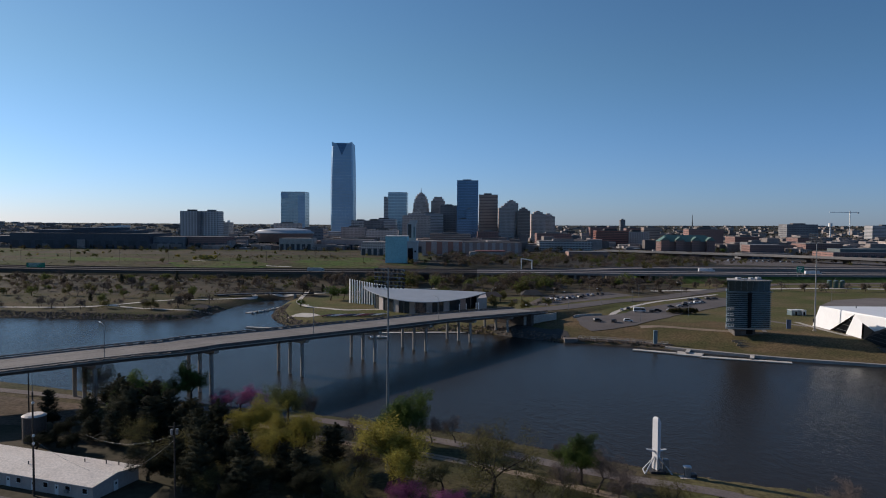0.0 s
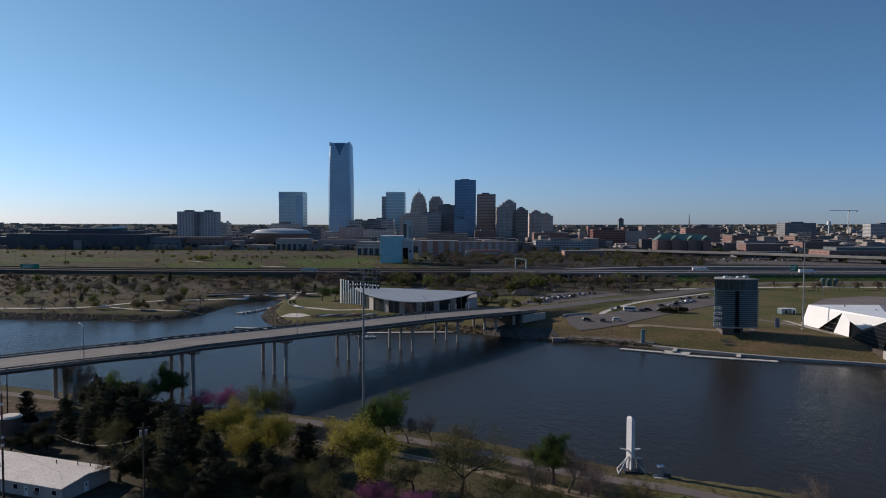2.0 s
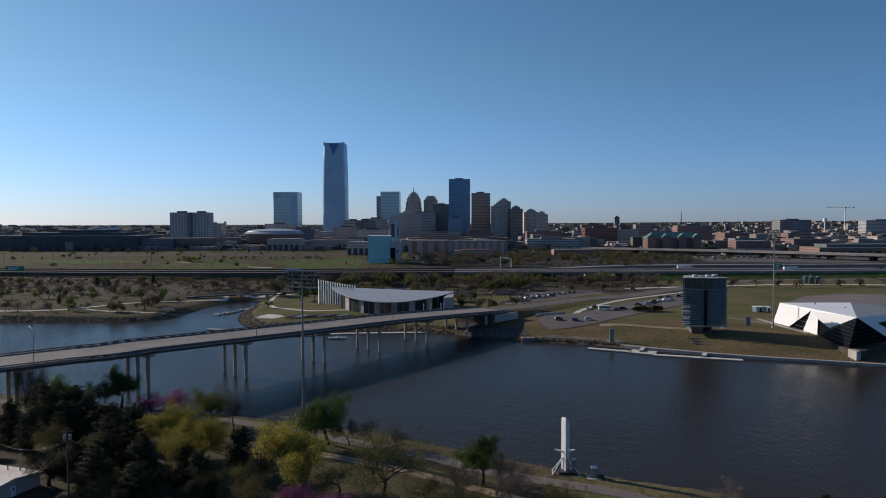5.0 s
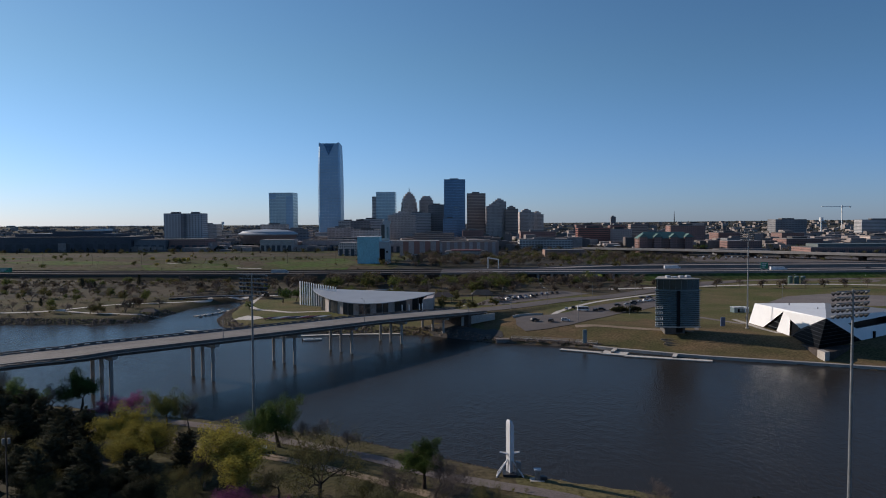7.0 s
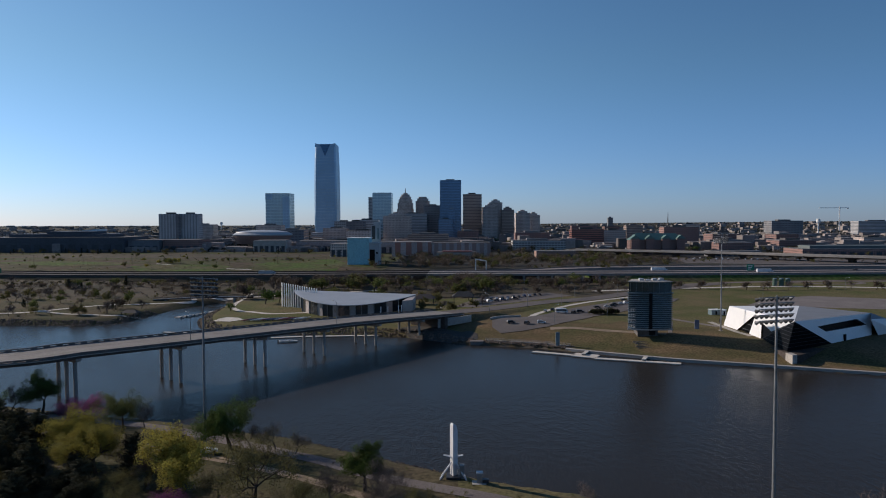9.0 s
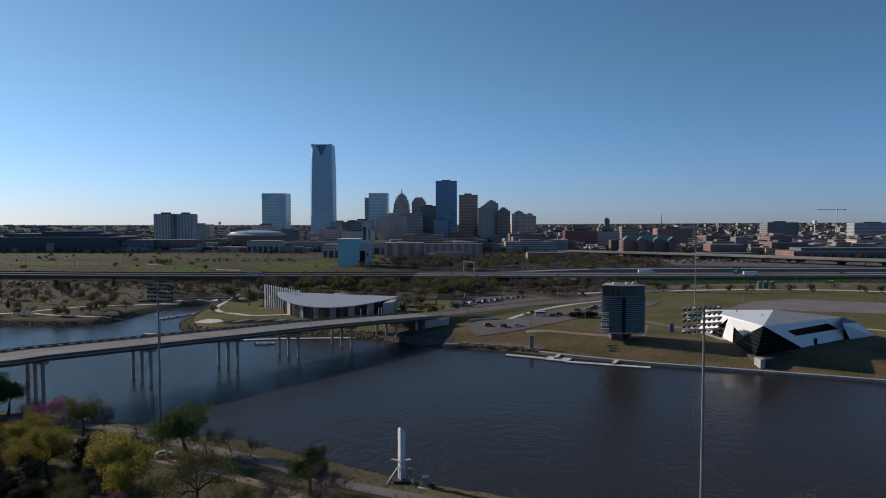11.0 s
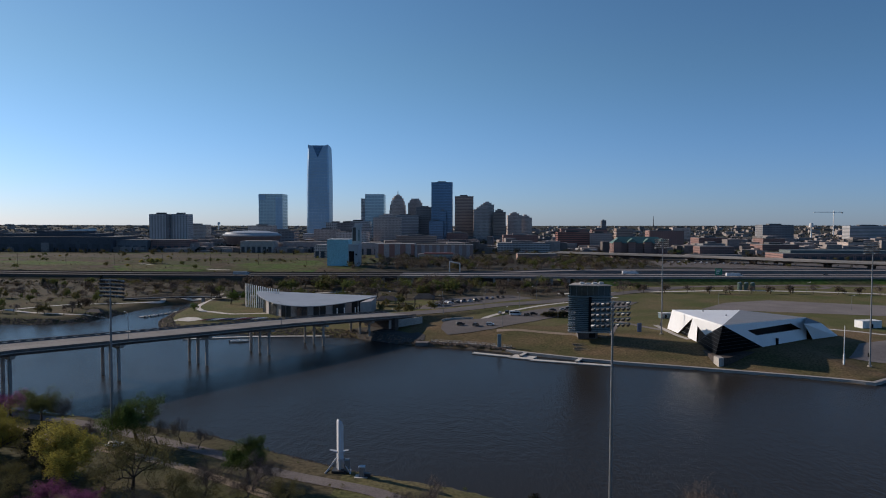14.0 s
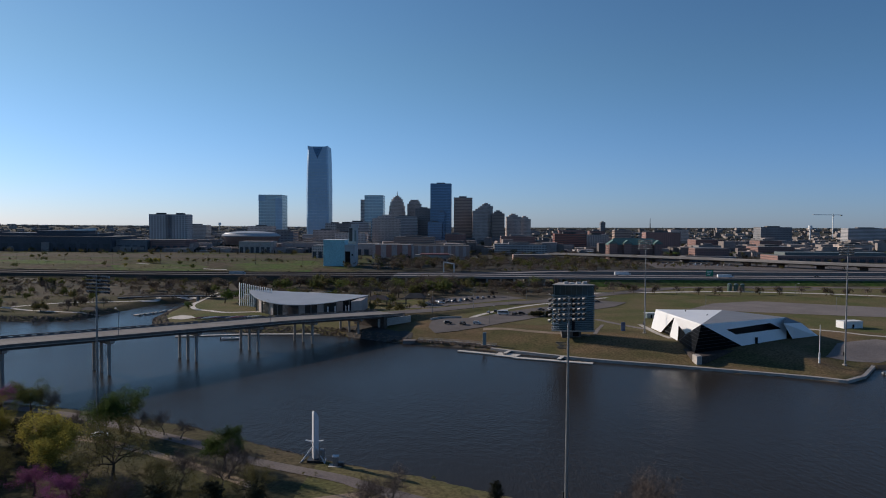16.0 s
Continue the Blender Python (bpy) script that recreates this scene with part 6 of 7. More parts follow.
crane(1450, 2600, 112)
bm = bmesh.new()
w = thing("radio_mast", "thin steel radio mast on a roof", "mast", (420, 1260, 56))
part("shaft", tube(bmesh.new(), (0, 0, 0), (0, 0, 20), 1.0, 0.3, 6), M["dark"], w)
for x, y, h, r in ((1220, 2300, 62, 7), (-1150, 3400, 58, 8), (300, 3300, 70, 7)):
    w = thing("water_tower", "pale water tower on a slender stem", "water tower", (x, y, lz(x, y)))
    z = lz(x, y)
    part("stem", tube(bmesh.new(), (0, 0, 0), (0, 0, h - z - 8), r * 0.3, r * 0.3, 10), M["paint"], w)
    part("tank", tube(bmesh.new(), (0, 0, h - z - 7.99), (0, 0, h - z + 4), r, r * 0.8, 16), M["paint"], w)


# ---- shed, tank, poles and wires on the near bank ----
def shed():
    ang = math.degrees(math.atan2(0.303, -0.953))
    zg = lz(-90, 145)
    t = thing("long_shed", "long pale metal-roofed shed with small windows and doors", "shed", (-76.0, 134.6, zg), ang)
    # local x runs along the long wall, local y towards the yard
    L, W, e, rg = 46.0, 12.5, 2.8, 3.7
    part("wall", prism(bmesh.new(), [(0, 0), (L, 0), (L, -W), (0, -W)], -0.3, e - 0.02), M["tan_wall"], t)
    bm = bmesh.new()
    vs = [bm.verts.new(p) for p in ((0, 0, e - 0.02), (0, -W, e - 0.02), (0, -W / 2, rg - 0.1))]
    bm.faces.new(vs)
    part("gable", bm, M["tan_wall"], t)
    bm = bmesh.new()
    a = [(-0.4, 0.5, e), (-0.4, -W / 2, rg), (-0.4, -W - 0.5, e)]
    rows = [[bm.verts.new((x, y, z + dz)) for (_, y, z) in a for dz in (0,)] + [bm.verts.new((x, y, z + 0.14)) for (_, y, z) in reversed(a)] for x in (-0.4, L + 0.4)]
    k = len(rows[0])
    for i in range(k):
        bm.faces.new((rows[0][i], rows[0][(i + 1) % k], rows[1][(i + 1) % k], rows[1][i]))
    bm.faces.new(rows[0][::-1])
    bm.faces.new(rows[1])
    part("roof", bm, SHED_ROOF, t, "pale dusty metal roof")
    for i, x in enumerate((2.0, 6.5, 12.5, 20.0, 26.0, 33.0)):
        w = part("window", box(bmesh.new(), x - 0.6, x + 0.6, 0.02, 0.08, 1.2, 2.2), M["glass_dark"], t)
        bm = bmesh.new()
        for q in ((x - 0.7, x + 0.7, 0.02, 0.12, 1.08, 1.19), (x - 0.7, x + 0.7, 0.02, 0.12, 2.21, 2.3), (x - 0.7, x - 0.61, 0.02, 0.12, 1.2, 2.2), (x + 0.61, x + 0.7, 0.02, 0.12, 1.2, 2.2)):
            box(bm, *q)
        part("frame", bm, M["paint"], w)
    for x in (9.5, 16.0, 23.0):
        d = part("door", box(bmesh.new(), x - 0.5, x + 0.5, 0.02, 0.09, 0.05, 2.1), M["paint"], t, "white door")
        part("door_window", box(bmesh.new(), x - 0.2, x + 0.2, 0.092, 0.1, 1.3, 1.8), M["glass_dark"], d)
    d = part("door", box(bmesh.new(), -0.09, -0.02, -6.6, -5.4, 0.05, 2.2), M["paint"], t, "white door")
    part("door_window", box(bmesh.new(), -0.1, -0.092, -6.2, -5.8, 1.3, 1.8), M["glass_dark"], d)
    part("air_unit", box(bmesh.new(), 6.1, 7.0, 0.13, 0.6, 0.9, 1.5), M["steel"], t)
    for x, y in ((12, -9.5), (7, -10.5), (4, -11), (22, -4)):
        part("roof_pipe", tube(bmesh.new(), (x, y, 2.9), (x, y, 4.2), 0.12, 0.12, 8), M["dark"], t)
    return t


SHED_ROOF = mat("dusty_metal_roof", (0.62, 0.555, 0.49), 0.7, (0.55, 0.49, 0.43), 0.15, 2.0, 0.05)
shed()
t = thing("storage_tank", "brown upright storage tank with a pale domed lid", "tank", (-111, 171.5, lz(-111, 171.5)))
part("body", tube(bmesh.new(), (0, 0, -0.3), (0, 0, 6.6), 2.75, 2.75, 24), M["girder"], t)
part("lid", tube(bmesh.new(), (0, 0, 6.604), (0, 0, 7.0), 2.9, 2.2, 24), SHED_ROOF, t)


def utility_pole(x, y, h, cans=0, label="dark wooden utility pole with crossarm", r=0.19):
    zg = lz(x, y)
    t = thing("utility_pole", label, "utility pole", (x, y, zg), 25, "utility poles")
    part("pole", tube(bmesh.new(), (0, 0, -0.3), (0, 0, h), r, r * 0.7, 8), M["wood_pole"], t)
    part("crossarm", box(bmesh.new(), -1.2, 1.2, -0.26, -0.14, h - 0.9, h - 0.75), M["wood_pole"], t)
    for i in range(cans):
        xx = (-0.5, 0.5, 0.0)[i]
        part("transformer", tube(bmesh.new(), (xx, 0.36, h - 2.6), (xx, 0.36, h - 1.5), 0.28, 0.28, 10), M["steel"], t, "grey transformer can")
    return t


tall = utility_pole(-89.3, 136.6, 21.5, 0, "tall dark wooden utility pole before the shed", 0.23)
part("riser", tube(bmesh.new(), (0, 0, 21.5), (0, 0, 26.5), 0.06, 0.04, 6), M["steel"], tall)
for z in (11.0, 12.6, 19.4):
    part("lamp", tube(bmesh.new(), (0.1, -0.32, z), (0.1, -0.62, z + 0.12), 0.3, 0.22, 10), M["paint"], tall, "small white lamp")
utility_pole(-59.7, 135.7, 16.0, 2)
utility_pole(-128, 196, 14)


def wire(name, a, b, sag, r=0.018):
    cu = bpy.data.curves.new(name, "CURVE")
    cu.dimensions, cu.bevel_depth, cu.bevel_resolution = "3D", r, 1
    sp = cu.splines.new("POLY")
    n = 16
    sp.points.add(n)
    for i in range(n + 1):
        f = i / n
        sp.points[i].co = (a[0] + (b[0] - a[0]) * f, a[1] + (b[1] - a[1]) * f, a[2] + (b[2] - a[2]) * f - sag * 4 * f * (1 - f), 1)
    cu.materials.append(M["steel"])
    return tagged(new(name, cu), "thin overhead cable between two poles", "cable")


wire("cable", (-59.7, 135.7, 15.6), (-90, 156.8, 8.9), 2.2)
wire("cable", (-59.7, 135.7, 14.6), (-72.4, 146, 5.1), 0.4)
wire("cable", (-89.3, 136.6, 14), (-80, 141, 6.0), 0.5)


# ---- docks, boats and small things on the water ----
def dock(name, pts, width, label, z=0.45):
    line = [np.array((x, y, 0.0)) for x, y in pts]
    t = thing(name, label, "dock")
    part("deck", sweep(bmesh.new(), line, [(-width / 2, z - 0.35), (-width / 2, z), (width / 2, z), (width / 2, z - 0.35)]), M["walkway"], t)
    part("float", sweep(bmesh.new(), line, [(-width / 2 + 0.3, -0.4), (-width / 2 + 0.3, z - 0.354), (width / 2 - 0.3, z - 0.354), (width / 2 - 0.3, -0.4)]), M["dark"], t)
    return t


dock("floating_dock", [(79, 320.5), (97, 312)], 3.2, "pale floating dock on dark floats by the quay")
dock("floating_dock", [(97, 313.5), (107, 308.5)], 8.0, "wide pale floating platform at the end of a ramp")
dock("floating_dock", [(105, 305), (139.5, 293.5)], 3.2, "pale floating dock on dark floats by the quay")
dock("floating_dock", [(-75, 352), (-40, 362), (2, 366)], 2.6, "long pale floating dock behind the bridge")
dock("floating_dock", [(-120, 376), (-96, 372)], 2.2, "pale floating dock near the canal mouth")
dock("floating_dock", [(-138, 435), (-128, 452), (-123, 470)], 2.4, "pale floating dock in the canal mouth")
for a, b in (((104, 318), (101, 311)), ((128, 306), (125, 299))):
    dock("gangway", [a, b], 1.8, "short pale gangway from quay to dock", 1.2)


def motor_boat(x, y, rz, hull, label="small white motor boat with open cockpit", s=1.0):
    t = thing("motor_boat", label, "boat", (x, y, 0), rz, "small boats")
    bm = bmesh.new()
    out = [(-3.0, -1.1), (1.0, -1.15), (2.6, -0.6), (3.3, 0), (2.6, 0.6), (1.0, 1.15), (-3.0, 1.1)]
    lo = [bm.verts.new((px * 0.88 * s, py * 0.75 * s, -0.25)) for px, py in out]
    hi = [bm.verts.new((px * s, py * s, 0.75)) for px, py in out]
    inn = [bm.verts.new((px * 0.86 * s, py * 0.8 * s, 0.75)) for px, py in out]
    fl = [bm.verts.new((px * 0.82 * s, py * 0.72 * s, 0.3)) for px, py in out]
    k = len(out)
    for r0, r1 in ((lo, hi), (hi, inn), (inn, fl)):
        for i in range(k):
            bm.faces.new((r0[i], r0[(i + 1) % k], r1[(i + 1) % k], r1[i]))
    bm.faces.new(lo[::-1])
    bm.faces.new(fl)
    part("hull", bm, hull, t)
    part("windscreen", prism(bmesh.new(), [(0.6, -0.8), (1.1, -0.7), (1.1, 0.7), (0.6, 0.8)], 0.76, 1.25), M["glass_dark"], t)
    part("console", box(bmesh.new(), -0.3, 0.5, -0.5, 0.5, 0.31, 1.15), M["paint"], t)
    part("outboard", box(bmesh.new(), -3.5 * s, -3.05 * s, -0.25, 0.25, -0.2, 1.1), M["dark"], t)
    return t


motor_boat(-43, 347, 10, M["paint"], "white motor boat with a dark canopy on the water", 1.5)
for x, y, r in ((-131, 441, 70), (-128.5, 447, 75), (-126.5, 456, 70), (-134, 436, 100)):
    motor_boat(x, y, r, M["paint"])
for x, y, r in ((262, 282, 40), (267, 286, 40), (272, 290, 40)):
    motor_boat(x, y, r, M["paint"], "white sport boat moored in the basin", 1.2)

# boats on racks and trestles by the curved boathouse
RACK = [mat("red_hull", (0.30, 0.06, 0.07), 0.4), M["paint"], mat("navy_hull", (0.06, 0.07, 0.13), 0.4)]
for i in range(13):
    x, y = -80 + i * 2.7, 400 + 0.35 * i
    t = thing("rowing_shell", "long slim racing shell lying on trestles", "boat", (x, y, lz(x, y) + 0.75), 60, "racing shells")
    bm = bmesh.new()
    rings = []
    for k, (xx, r) in enumerate(((-6, 0.03), (-4, 0.25), (0, 0.36), (4, 0.25), (6, 0.03))):
        rings.append([bm.verts.new((xx, r * math.cos(a), r * math.sin(a))) for a in (math.pi * j / 3 for j in range(6))])
    for a, b in zip(rings, rings[1:]):
        for j in range(6):
            bm.faces.new((a[j], a[(j + 1) % 6], b[(j + 1) % 6], b[j]))
    part("hull", bm, RACK[(i * 2 + i // 3) % 3], t)
    for xx in (-3, 3):
        part("trestle", box(bmesh.new(), xx - 0.08, xx + 0.08, -0.5, 0.5, -0.85, -0.37), M["dark"], t)


# ---- footbridge over the canal, pavilion, bollards, signs ----
t = thing("footbridge", "low dark steel footbridge across the canal mouth", "bridge")
fl = smooth_line([(-182, 500, 4.6), (-160, 506, 5.2), (-135, 512, 5.4), (-112, 516, 4.8)], 4.0)
part("deck", sweep(bmesh.new(), fl, [(-2, -0.8), (-2, 0), (2, 0), (2, -0.8)]), M["dark"], t)
for e in (-1.9, 1.9):
    part("railing", sweep(bmesh.new(), fl, [(e - 0.06, 0.9), (e - 0.06, 1.1), (e + 0.06, 1.1), (e + 0.06, 0.9)]), M["girder"], t)
for p in fl[::2]:
    part("post", box(bmesh.new(), p[0] - 0.1, p[0] + 0.1, p[1] - 2, p[1] - 1.8, p[2], p[2] + 1.0), M["girder"], t)
for p in (fl[2], fl[-4]):
    part("pier", box(bmesh.new(), p[0] - 0.8, p[0] + 0.8, p[1] - 1.8, p[1] + 1.8, -2.5, p[2] - 0.8), M["concrete"], t)


def shelter(x, y, w, d, h, label, roof):
    z = lz(x, y)
    t = thing("park_shelter", label, "shelter", (x, y, z))
    for sx in (-1, 1):
        for sy in (-1, 1):
            part("post", box(bmesh.new(), sx * w * 0.42 - 0.15, sx * w * 0.42 + 0.15, sy * d * 0.4 - 0.15, sy * d * 0.4 + 0.15, -0.2, h), M["dark"], t)
    bm = bmesh.new()
    vs = [bm.verts.new(p) for p in ((-w / 2, -d / 2, h), (w / 2, -d / 2, h), (w / 2, d / 2, h), (-w / 2, d / 2, h), (-w / 4, 0, h + d * 0.28), (w / 4, 0, h + d * 0.28))]
    for f in ((0, 1, 5, 4), (1, 2, 5), (2, 3, 4, 5), (3, 0, 4), (3, 2, 1, 0)):
        bm.faces.new([vs[i] for i in f])
    part("roof", bm, roof, t)


shelter(-164, 428, 11, 6, 3, "small brown park shelter with hipped roof", M["girder"])
shelter(20, 476, 15, 10, 4, "brown picnic pavilion with a raised hipped roof", M["girder"])
shelter(47, 466, 15, 11, 5.5, "grey picnic pavilion with a hipped roof", M["paving"])


def street_lamp(x, y, z, h, rz, label="slim steel street lamp with a curved arm"):
    t = thing("street_lamp", label, "street lamp", (x, y, z), rz, "street lamps")
    part("pole", tube(bmesh.new(), (0, 0, -0.1), (0, 0, h), 0.13, 0.08, 8), M["steel"], t)
    bm = bmesh.new()
    tube(bm, (0, 0, h), (0, 1.6, h + 0.7), 0.06, 0.06, 6)
    tube(bm, (0, 1.6, h + 0.7), (0, 3.0, h + 0.8), 0.06, 0.05, 6)
    part("arm", bm, M["steel"], t)
    part("lamp_head", box(bmesh.new(), -0.16, 0.16, 2.6, 3.4, h + 0.72, h + 0.9), M["paint"], t)
    return t


ang = math.degrees(math.atan2(U[1], U[0]))
for s in (-77, 0, 72):
    street_lamp(*on_axis(s, -4.5, deck_z(s) + 0.3), 10.5, ang)
for s in (150, 190, 230):
    street_lamp(*on_axis(s, -3.0, lz(*on_axis(s, -3.0)[:2])), 10, ang)
for x, y in ((96, 372), (130, 398), (112, 455), (160, 505), (60, 455), (90, 488), (20, 470), (128, 500), (300, 560), (350, 552), (250, 470), (330, 452)):
    street_lamp(x, y, lz(x, y), 9.5, random.uniform(0, 360))
t = thing("flag_pole", "white steel pole with a stepped base", "pole", (235.5, 286.5, lz(235.5, 286.5)))
part("shaft", tube(bmesh.new(), (0, 0, 0), (0, 0, 16.5), 0.22, 0.14, 8), M["paint"], t)
part("base", tube(bmesh.new(), (0, 0, -0.2), (0, 0, 4.5), 0.4, 0.38, 8), M["paint"], t)
t = thing("blue_sign", "upright blue-grey sign panel on the lawn", "sign", (166.5, 354, lz(166.5, 354)))
part("panel", box(bmesh.new(), -1.1, 1.1, -0.2, 0.2, 0, 4.6), mat("blue_sign_panel", (0.10, 0.14, 0.24), 0.5), t)
t = thing("dock_pylon", "dark slim pylon on the quay", "pylon", (92, 330, lz(92, 330)))
part("panel", box(bmesh.new(), -0.9, 0.9, -0.5, 0.5, -0.2, 6.6), M["louvre"], t)
part("plinth", box(bmesh.new(), -1.4, 1.4, -0.9, 0.9, -0.3, 0.4), M["concrete"], t)


def road_sign(x, y, z, w, h, pole, label):
    t = thing("road_sign", label, "road sign", (x, y, z), 0, "road signs")
    part("panel", box(bmesh.new(), -w / 2, w / 2, -0.12, 0.12, pole - h, pole), mat("green_sign", (0.02, 0.22, 0.13), 0.5), t)
    for i in range(3):
        yy = pole - h * (0.3 + 0.25 * i)
        part("text_bar", box(bmesh.new(), -w * 0.38, w * (0.3 - 0.12 * i), -0.15, -0.122, yy, yy + h * 0.11), M["paint"], t)
    for xx in (-w * 0.35, w * 0.35):
        part("post", box(bmesh.new(), xx - 0.2, xx + 0.2, 0.13, 0.45, 0, pole - 0.2), M["steel"], t)


road_sign(312, 640, 11, 6.5, 6, 10, "green highway sign with white bars")
road_sign(-425, 676, 9, 19, 4.6, 7, "wide green highway sign seen from behind")
g = thing("sign_gantry", "white arched sign gantry beside the highway", "gantry", (60, 690, 12))
part("post", box(bmesh.new(), -0.5, 0.5, -0.5, 0.5, 0, 11), M["paint"], g)
part("post", box(bmesh.new(), 10, 11, -0.5, 0.5, 0, 9), M["paint"], g)
part("beam", prism(bmesh.new(), [(-0.5, -0.5), (11, -0.5), (11, 0.5), (-0.5, 0.5)], [11.004, 9.004, 9.004, 11.004], [12, 10, 10, 12]), M["paint"], g)
for x, y, w, d, h, m, lab in ((195, 408, 6.0, 4, 3.0, "louvre", "blue-grey site cabin with a dark door"), (199.8, 408.2, 2.6, 3.8, 2.9, "paint", "white storage box on the lawn"), (297, 376, 12, 6, 3.8, "paint", "white box trailer on gravel")):
    t = thing("site_cabin", lab, "cabin", (x, y, lz(x, y)), 12)
    part("body", box(bmesh.new(), -w / 2, w / 2, -d / 2, d / 2, -0.1, h), M[m], t)
    part("roof", box(bmesh.new(), -w / 2 - 0.15, w / 2 + 0.15, -d / 2 - 0.15, d / 2 + 0.15, h + 0.004, h + 0.18), M["paint"], t)
    part("door", box(bmesh.new(), -0.6, 0.6, -d / 2 - 0.06, -d / 2 - 0.004, 0.1, 2.2), M["glass_dark"], t)
for i in range(3):
    x, y = 311 + i * 5.4, 588
    t = thing("vent_tank", "dark green upright tank beside the highway", "tank", (x, y, lz(x, y)), 0, "green tanks")
    part("body", tube(bmesh.new(), (0, 0, -0.2), (0, 0, 6.0), 1.9, 1.9, 14), mat("tank_green", (0.05, 0.10, 0.075), 0.6), t)
    part("lid", tube(bmesh.new(), (0, 0, 6.004), (0, 0, 6.6), 1.9, 1.1, 14), M["louvre"], t)


# ---- vehicles ----
def car(x, y, rz, colour, label, kind="car", z=None, group="parked vehicles"):
    z = lz(x, y) + 0.22 if z is None else z
    t = thing({"car": "car", "suv": "suv", "bus": "minibus", "truck": "truck"}[kind], label, "vehicle", (x, y, z), rz, group)
    if kind == "bus":
        prof, glass, wid, axle = [(-3.6, 0.5), (3.4, 0.5), (3.6, 1.2), (3.3, 1.5), (2.6, 2.7), (-3.6, 2.75)], [(-3.4, 1.5), (2.9, 1.5), (2.45, 2.3), (-3.4, 2.3)], 1.1, 2.3
    elif kind == "truck":
        prof, glass, wid, axle = [(-8, 1.1), (8, 1.1), (8, 2.4), (6.4, 3.2), (5.8, 3.4), (5.6, 3.9), (-8, 3.9)], [(6.6, 2.3), (7.6, 2.3), (6.5, 3.1), (6.2, 3.1)], 1.25, 5.5
    elif kind == "suv":
        prof, glass, wid, axle = [(-2.3, 0.4), (2.3, 0.4), (2.35, 0.95), (1.2, 1.1), (0.6, 1.72), (-2.0, 1.75), (-2.3, 1.1)], [(-1.95, 1.12), (1.0, 1.12), (0.55, 1.62), (-1.85, 1.62)], 0.93, 1.45
    else:
        prof, glass, wid, axle = [(-2.2, 0.35), (2.2, 0.35), (2.25, 0.8), (1.1, 0.95), (0.4, 1.4), (-1.1, 1.42), (-1.8, 0.98), (-2.25, 0.9)], [(-1.55, 0.98), (0.9, 0.98), (0.35, 1.34), (-1.05, 1.34)], 0.9, 1.4
    bm = bmesh.new()
    a = [bm.verts.new((px, -wid * (1 if pz < 1.2 else 0.86), pz)) for px, pz in prof]
    b = [bm.verts.new((px, wid * (1 if pz < 1.2 else 0.86), pz)) for px, pz in prof]
    k = len(prof)
    for i in range(k):
        bm.faces.new((a[i], a[(i + 1) % k], b[(i + 1) % k], b[i]))
    bm.faces.new(a[::-1])
    bm.faces.new(b)
    part("body", bm, colour, t)
    for sy in (-1, 1):
        bm = bmesh.new()
        vs = [bm.verts.new((px, sy * (wid * 0.93 + (0.08 if sy else 0)), pz)) for px, pz in glass]
        vs2 = [bm.verts.new((px, sy * wid * 0.8, pz)) for px, pz in glass]
        for i in range(4):
            bm.faces.new((vs[i], vs[(i + 1) % 4], vs2[(i + 1) % 4], vs2[i]))
        bm.faces.new(vs)
        part("side_glass", bm, M["glass_dark"], t)
    for sx in (-1, 1):
        for sy in (-1, 1):
            part("wheel", tube(bmesh.new(), (sx * axle, sy * (wid - 0.22), 0.34), (sx * axle, sy * (wid + 0.02), 0.34), 0.34, 0.34, 10), M["tyre"], t)
    return t


PAINT = dict(white=mat("car_white", (0.7, 0.7, 0.7), 0.45), black=mat("car_black", (0.02, 0.02, 0.022), 0.45), silver=mat("car_silver", (0.35, 0.36, 0.37), 0.45, metal=0.5), blue=mat("car_blue", (0.04, 0.06, 0.12), 0.45), red=mat("car_red", (0.22, 0.03, 0.03), 0.45))
LOT = [(72.5, 371, 20, "black", "suv"), (81, 369, 65, "black", "suv"), (89, 371, -5, "white", "suv"), (106, 413, 0, "white", "bus"), (113, 412, 60, "black", "suv"), (117.5, 416, 5, "black", "suv"), (126, 419, 5, "silver", "car"),
       (97, 420, 80, "silver", "car"), (102, 424, 70, "black", "suv"), (108, 427, 75, "black", "car"), (132, 438, 10, "black", "car"), (139, 441, 10, "silver", "car"), (143, 444, 10, "black", "suv"),
       (146, 452, 15, "black", "suv"), (151, 456, 15, "silver", "car"), (156, 460, 15, "white", "suv"), (161, 464, 15, "silver", "car"), (158, 478, 15, "black", "car"), (164, 482, 15, "blue", "car"), (172, 484, 15, "black", "suv"), (178, 488, 15, "black", "car")]
LOT += [(62 + 4.2 * i, 478 + 3.6 * i, 100, c, k) for i, (c, k) in enumerate(zip(("white", "black", "silver", "black", "blue", "black", "black", "blue", "silver", "black", "black"), ("car", "suv") * 6))]
LOT += [(56 + 4.6 * i, 462 + 4.2 * i, 30, c, k) for i, (c, k) in enumerate(zip(("silver", "black", "white", "black", "blue", "silver", "black"), ("suv", "car") * 4))]
LOT += [(-19.0, 171.4, 20, "white", "car"), (405, 470, 20, "black", "suv")]
for x, y, rz, c, k in LOT:
    car(x, y, rz, PAINT[c], {"bus": "white minibus parked beside cars", "suv": "%s sport utility vehicle parked on asphalt" % c, "car": "%s saloon car parked on asphalt" % c}[k], k)
